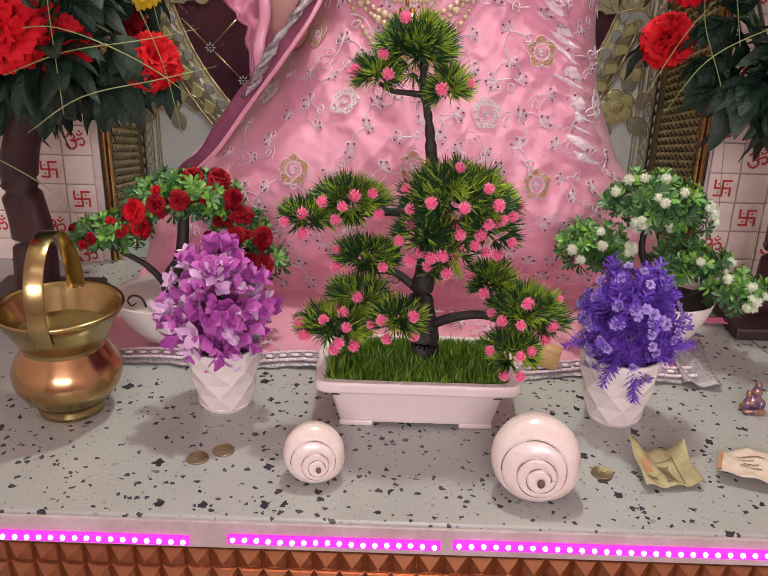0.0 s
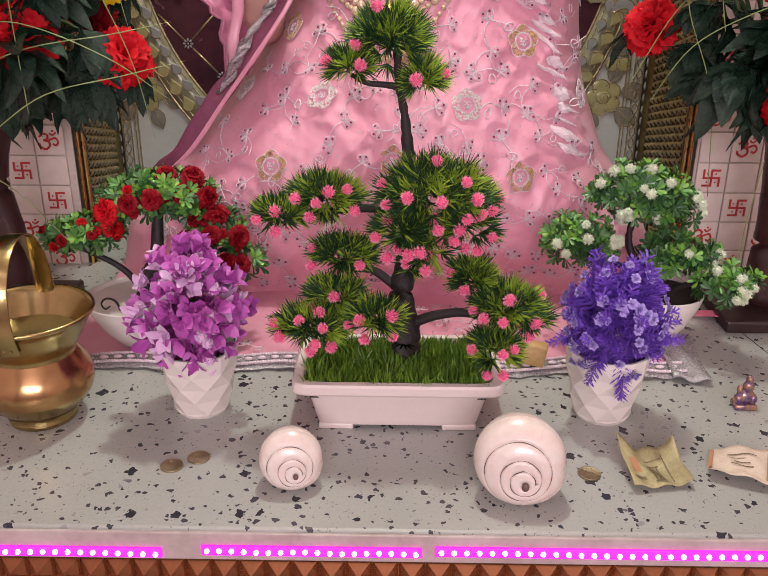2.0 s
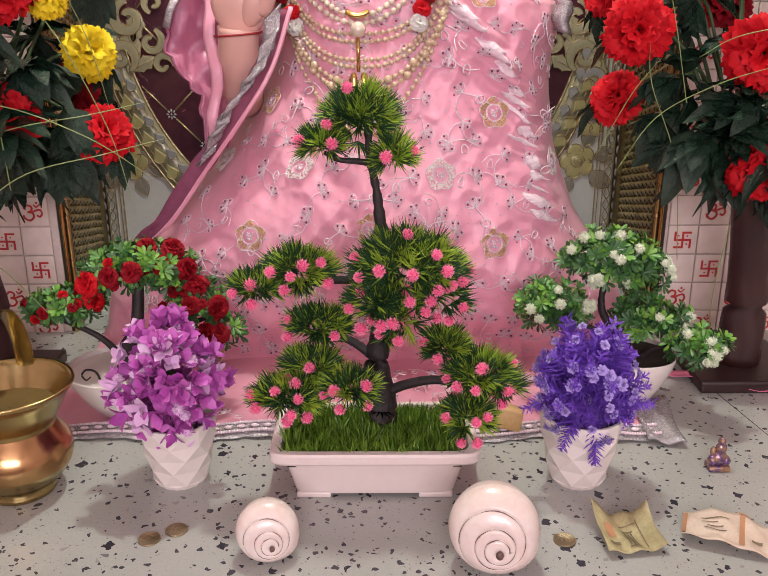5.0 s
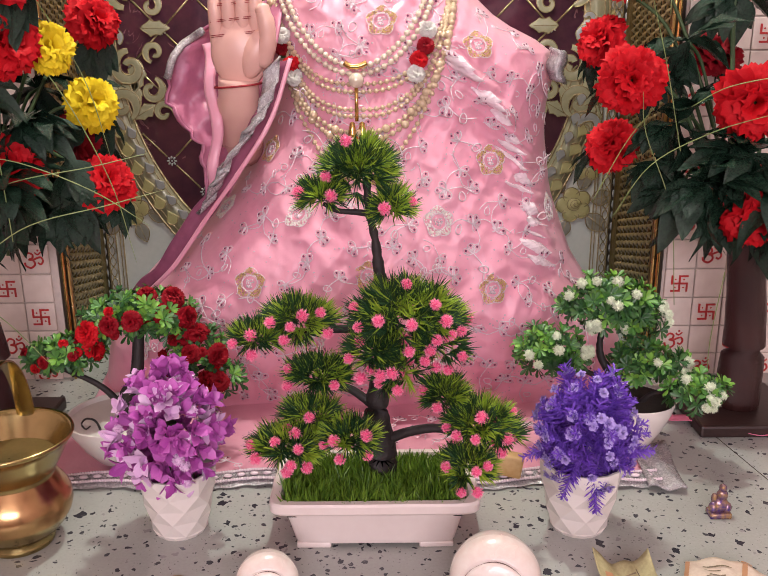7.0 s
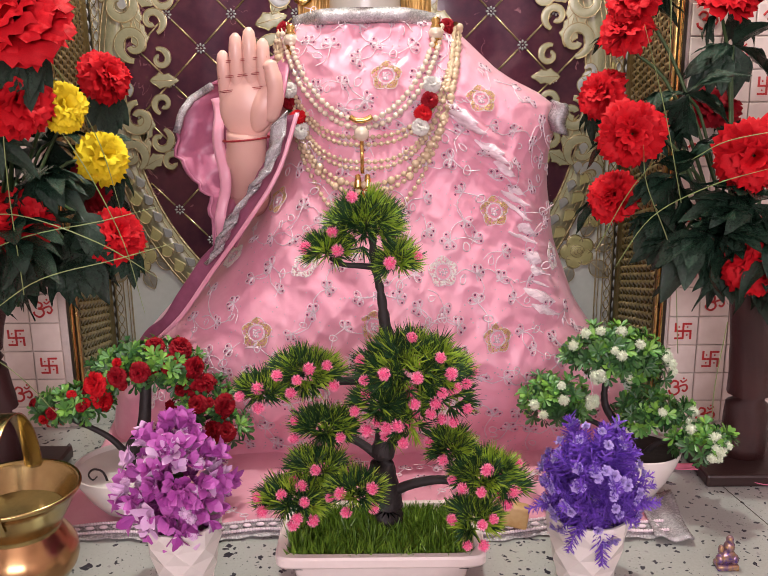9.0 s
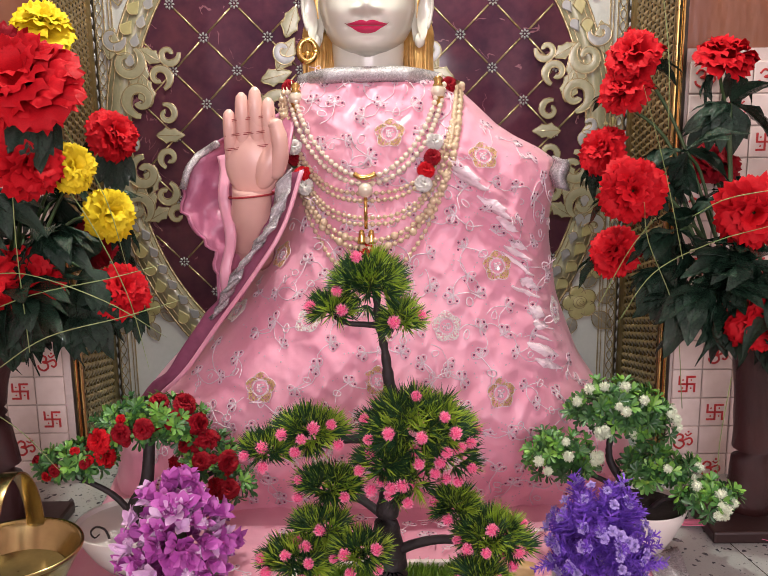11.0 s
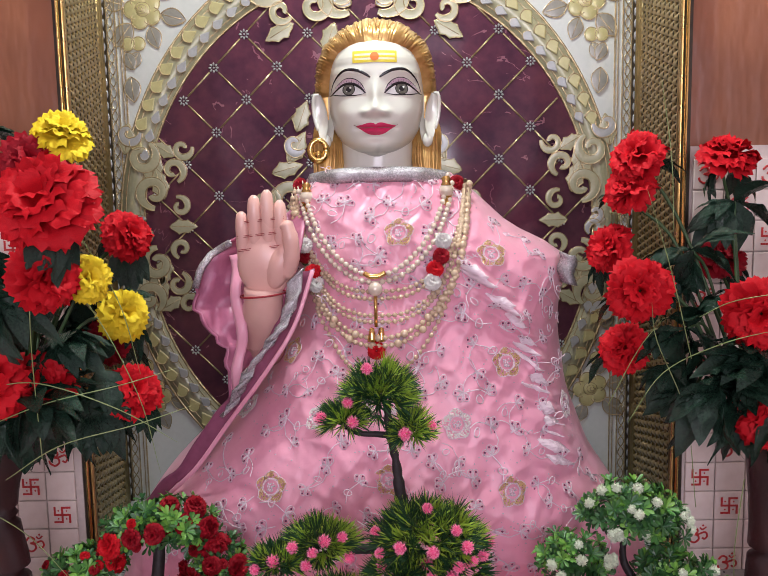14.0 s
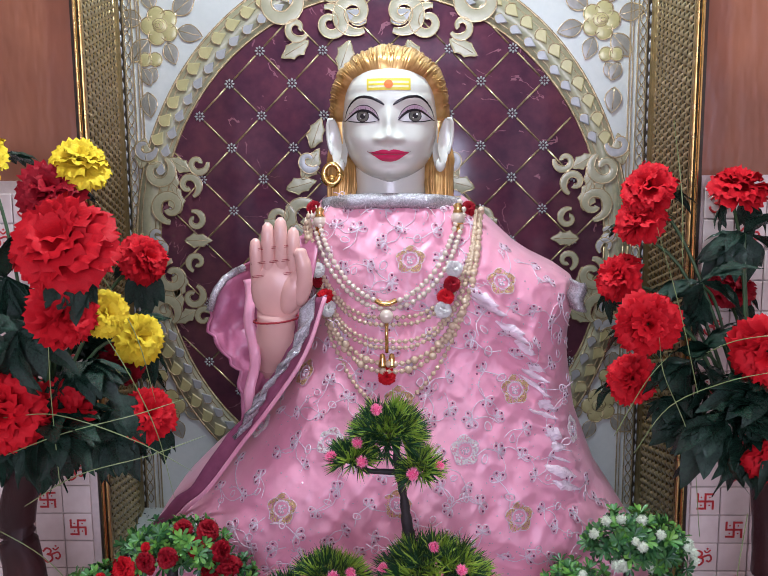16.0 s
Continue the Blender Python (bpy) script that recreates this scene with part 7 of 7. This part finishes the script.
coin_mesh = Geo().add(lathe([(0.001, 0.0), (0.0128, 0.0), (0.0130, 0.0004), (0.0130, 0.0016), (0.0127, 0.0019), (0.0118, 0.0019), (0.0115, 0.0016), (0.001, 0.0016)], 40))
for k in range(3):
    coin_mesh.add(box(-0.004 + 0.002 * k, 0.003 + 0.001 * k, -0.004 + 0.003 * k, -0.0025 + 0.003 * k, 0.0014, 0.0019))
coin_mesh = coin_mesh.mesh("coin", COIN)
for x, y, s in ((-0.240, 0.888, 1.0), (-0.213, 0.905, 0.98), (0.230, 0.884, 1.0)):
    c = thing("coin", pose(x, y, 0.0, 0, 0, 40 * x * 30), "worn brown-bronze coin on the counter", "coin", "coins on the counter")
    part("coin_disc", coin_mesh, None, c)


def banknote(name, m, w, h, bends, main, label, marks):
    """A creased note: a strip folded along its width."""
    t = thing(name, m, label, "banknote", "banknotes")
    f = lambda u, v: Vector((w * (u - 0.5) * 0.9, h * (v - 0.5), bends(u, v)))
    g = Geo().add(grid([[tuple(f(i / 24, j / 12)) for i in range(25)] for j in range(13)]))
    o = part("paper", g, main, t)
    o.modifiers.new("thickness", "SOLIDIFY").thickness = 0.0006
    for u0, u1, v0, v1, mt in marks:
        mk = Geo().add(grid([[tuple(f(u0 + (u1 - u0) * i / 10, v0 + (v1 - v0) * j / 5) + Vector((0, 0, 0.0012))) for i in range(11)] for j in range(6)]))
        part("print", mk, mt, t)
    return t


banknote("green_banknote", pose(0.300, 0.884, 0.004, 0, 0, 8), 0.075, 0.060, lambda u, v: 0.001 + 0.055 * max(0, 0.42 - u) ** 1.6 * (0.3 + 1.5 * v) + 0.05 * max(0, u - 0.72) ** 1.4 * (0.6 + v) + 0.03 * max(0, v - 0.55) ** 1.5 + 0.002 * math.sin(u * 14 + v * 6) + 0.002, NOTE_GREEN, "crumpled yellow-green banknote standing folded on the counter",
         [(0.44, 0.47, 0.15, 0.55, NOTE_INK), (0.50, 0.53, 0.15, 0.52, NOTE_INK), (0.56, 0.59, 0.15, 0.55, NOTE_INK), (0.42, 0.62, 0.56, 0.60, NOTE_INK), (0.42, 0.62, 0.10, 0.14, NOTE_INK), (0.12, 0.30, 0.2, 0.28, NOTE_INK), (0.14, 0.28, 0.4, 0.7, NOTE_ORANGE), (0.72, 0.74, 0.1, 0.8, NOTE_INK), (0.42, 0.7, 0.70, 0.73, NOTE_INK)])
banknote("cream_banknote", pose(0.412, 0.885, 0.004, 0, 0, -22), 0.105, 0.056, lambda u, v: 0.002 + 0.014 * math.sin(math.pi * u) * (0.3 + 0.7 * v) + 0.012 * max(0, 0.25 - v) * 3 * (1 - u) + 0.0016 * math.sin(u * 17 + v * 9), NOTE_CREAM, "creased cream and orange banknote lying on the counter",
         [(0.64, 0.70, 0.08, 0.95, NOTE_ORANGE), (0.25, 0.5, 0.40, 0.43, NOTE_INK), (0.28, 0.46, 0.50, 0.53, NOTE_INK), (0.2, 0.52, 0.72, 0.75, NOTE_INK), (0.22, 0.4, 0.62, 0.64, NOTE_INK), (0.78, 0.9, 0.3, 0.38, NOTE_INK), (0.0, 0.05, 0.1, 0.9, NOTE_ORANGE), (0.62, 0.75, 0.97, 1.0, NOTE_ORANGE)])

fig = Geo().add(box(-0.014, 0.014, -0.010, 0.010, 0, 0.008, 0.002))
for p, s in (((0, 0, 0.016), (0.012, 0.008, 0.011)), ((-0.009, -0.002, 0.013), (0.006, 0.006, 0.008)), ((0.009, -0.002, 0.013), (0.006, 0.006, 0.008)), ((0.002, 0, 0.030), (0.0075, 0.006, 0.009)), ((0.002, 0, 0.040), (0.005, 0.005, 0.006)), ((-0.008, 0, 0.026), (0.004, 0.004, 0.007))):
    fig.add(ball(1, 12, 8), Matrix.Translation(p) @ Matrix.Diagonal((*s, 1)))
tagged(part("figurine", fig, BLUE_GOLD, m=pose(0.458, 1.035, 0)), "tiny blue and gold enamelled seated figurine", "figurine")

block = thing("wooden_block", pose(0.192, 1.125, 0.014, 0, 8, -12), "small pale wooden block on the pink cloth", "block")
part("block_body", Geo().add(box(-0.024, 0.024, -0.010, 0.010, 0, 0.032, 0.003)), WOODBIT, block)

rib = thing("pink_ribbon", pose(0, 0, 0), "bright pink satin ribbon lying on the counter", "ribbon")
line = smooth_line([(0.44, 1.33, 0.006), (0.48, 1.315, 0.004), (0.52, 1.295, 0.006), (0.56, 1.270, 0.004), (0.60, 1.258, 0.004), (0.63, 1.255, 0.003)], 6)
rows = [[tuple(p + Vector((0.002 * s, 0.011 * s, 0.003 * abs(s) + 0.002 * math.sin(i * 0.7)))) for s in (-1, -0.5, 0, 0.5, 1)] for i, p in enumerate(line)]
part("ribbon_band", Geo().add(grid(rows)), RIBBON, rib).modifiers.new("thickness", "SOLIDIFY").thickness = 0.001
seam = Geo().add(tube([(0.53, 1.30, 0.0002), (0.56, 1.13, 0.0002), (0.60, 0.9, 0.0002), (0.615, 0.775, 0.0002)], 0.0007, 4))
structure("counter_joint", seam, BRONZE_DARK, "fine dark joint in the countertop", "joint")

# ---- necklaces ----
PEARL_ME = Geo().add(ball(1, 12, 8)).mesh("pearl", PEARL)
PEARL_W = Geo().add(ball(1, 12, 8)).mesh("pearl", PEARL_WHITE)
GOLD_BEAD = Geo().add(ball(1, 10, 7)).mesh("gold_bead", GOLD_TRIM)


def strand_line(top_l, top_r, low, sag=2.2):
    pts = []
    for k in range(121):
        t = k / 60 - 1
        zt = top_l[1] if t < 0 else top_r[1]
        q = abs(t) ** sag
        # the strings hang steeply at the shoulders and round out at the bottom
        s = math.sin(abs(t) * math.pi / 2)
        xx = low[0] + (top_r[0] - low[0] if t > 0 else top_l[0] - low[0]) * (0.55 * s + 0.45 * abs(t))
        pts.append((xx, low[1] + (zt - low[1]) * q))
    return pts


def necklace(label, lines, r, me, lift, every=0):
    t = thing("pearl_necklace", pose(0, 0, 0), label, "necklace", "pearl necklaces")
    for pts in lines:
        path = [Vector((x, robe_y(max(lerp(X_LEFT, z) + 0.03, min(lerp(X_RIGHT, z) - 0.03, x)), min(z, 0.70)) - lift, z)) for x, z in pts]
        acc, last = 0.0, path[0]
        part("thread", Geo().add(tube(path[::4] + [path[-1]], r * 0.25, 5)), me.materials[0], t)
        n = 0
        for p in path:
            if (p - last).length >= r * 1.98:
                n += 1
                big = every and n % every == 0
                part("pearl", me, None, t, m=Matrix.Translation(p) @ Matrix.Scale(r * (1.5 if big else 1.0), 4))
                last = p
    return t


shift = lambda pts, dx, dz: [(x + dx * (1 if x > -0.008 else -1), z + dz) for x, z in pts]
a = strand_line((-0.132, 0.700), (0.112, 0.705), (-0.010, 0.548), 1.75)
necklace("short double strand of white pearls round the statue's neck", [a, shift(a, 0.008, -0.009)], 0.0047, PEARL_W, 0.010)
b = [strand_line((-0.146, 0.690), (0.142, 0.695), (-0.010, z), 2.5) for z in (0.523, 0.512, 0.486, 0.476)]
necklace("four rows of champagne pearls hanging across the chest", b, 0.0039, PEARL_ME, 0.006)
c = [strand_line((-0.150, 0.680), (0.148, 0.690), (-0.010, z), 2.3) for z in (0.452, 0.440)]
necklace("two longer rows of cream pearls with larger beads", c, 0.0044, PEARL_ME, 0.007, 4)
d = strand_line((-0.153, 0.670), (0.150, 0.685), (-0.010, 0.383), 1.7)
necklace("long single strand of cream pearls", [d], 0.0040, PEARL_ME, 0.006)
pend = thing("necklace_pendant", pose(-0.010, robe_y(-0.01, 0.46) - 0.012, 0.0), "gold and pearl pendant with small bells", "pendant")
part("clasp", Geo().add(tube(smooth_line([(-0.017, 0, 0.556), (-0.008, -0.002, 0.551), (0.004, -0.002, 0.551), (0.016, 0, 0.556)], 5), 0.0042, 8)), GOLD_TRIM, pend)
part("pearl_ball", Geo().add(ball(0.0115, 16, 12), Matrix.Translation((0, -0.004, 0.531))), PEARL_WHITE, pend)
part("chain", Geo().add(tube([(0, 0, 0.52), (0, 0.004, 0.47)], 0.0028, 8)), GOLD_TRIM, pend)
for x in (-0.007, 0.008):
    part("bell", Geo().add(lathe([(0.001, 0.022), (0.004, 0.020), (0.005, 0.012), (0.0065, 0.004), (0.0075, 0.0), (0.006, 0.0)], 20)), GOLD_TRIM, pend, m=pose(x, 0.004, 0.447))
part("red_rose", REDS[0], None, pend, "small red cloth rose", m=at((0, 0.002, 0.432), (0, -1, 0.2), 0, 0.016))
for sx, z, x in ((-1, 0.673, -0.124), (1, 0.680, 0.107)):
    g = thing("pearl_clasp", pose(x, robe_y(x, 0.68) - 0.014, z), "pearl-studded gold clasp on a necklace", "clasp", "necklace clasps")
    part("pearl_ball", Geo().add(ball(0.0115, 16, 12)), PEARL_WHITE, g)
    part("gold_cap", Geo().add(lathe([(0.004, -0.026), (0.009, -0.018), (0.0075, -0.012), (0.010, -0.008)], 14)), GOLD_TRIM, g)
    part("gold_top", Geo().add(lathe([(0.009, 0.009), (0.006, 0.014), (0.008, 0.020), (0.004, 0.024)], 14)), GOLD_TRIM, g)
GREEN_CALYX = STEM
BUD_WHITE = blossom_meshes("rosebud", WHITE_CLOTH)
for x, z, w in ((-0.128, 0.578, 0), (-0.112, 0.552, 0), (-0.108, 0.532, 1), (-0.126, 0.595, 1), (0.094, 0.580, 0), (0.084, 0.560, 0), (0.080, 0.540, 1), (0.098, 0.603, 1), (-0.140, 0.692, 0), (0.128, 0.692, 0)):
    g = thing("cloth_rosebud", Matrix.Translation((x, robe_y(x, z) - 0.016, z)), "small white cloth rosebud" if w else "small red cloth rosebud with a green calyx", "rosebud", "rosebuds on the garland")
    part("petals", (BUD_WHITE if w else DEEPS if z > 0.57 else REDS)[len(g.name) % 3], None, g, m=at((0, 0, 0), (0.2, -1, 0.4), x * 40, 0.0150))
    if not w:
        part("calyx", Geo().add(ball(0.006, 8, 5)), GREEN_CALYX, g, m=pose(0, 0.004, -0.012))
ear = thing("earring", pose(-0.107, 1.545, 0.752), "large gold hoop earring on the statue's ear", "earring")
part("hoop", Geo().add(tube([(0.014 * math.cos(t), 0, 0.017 * math.sin(t)) for t in [2 * math.pi * k / 20 for k in range(21)]], [0.0045 + 0.003 * (1 - math.sin(2 * math.pi * k / 20)) / 2 for k in range(21)], 10, 1, (0, 1, 0))), GOLD_TRIM, ear)
part("drop", Geo().add(ball(0.0075, 12, 8)), GOLD_TRIM, ear, m=pose(0, -0.002, -0.008))

# pyramid tiles, in rows under the strip
for r in range(4):
    for i in range(60):
        part("copper_tile", pyr, None, panel, m=pose(-0.82 + i * (px + 0.0004), TOP_FRONT + 0.0115, -0.0735 - r * (px + 0.0004)))
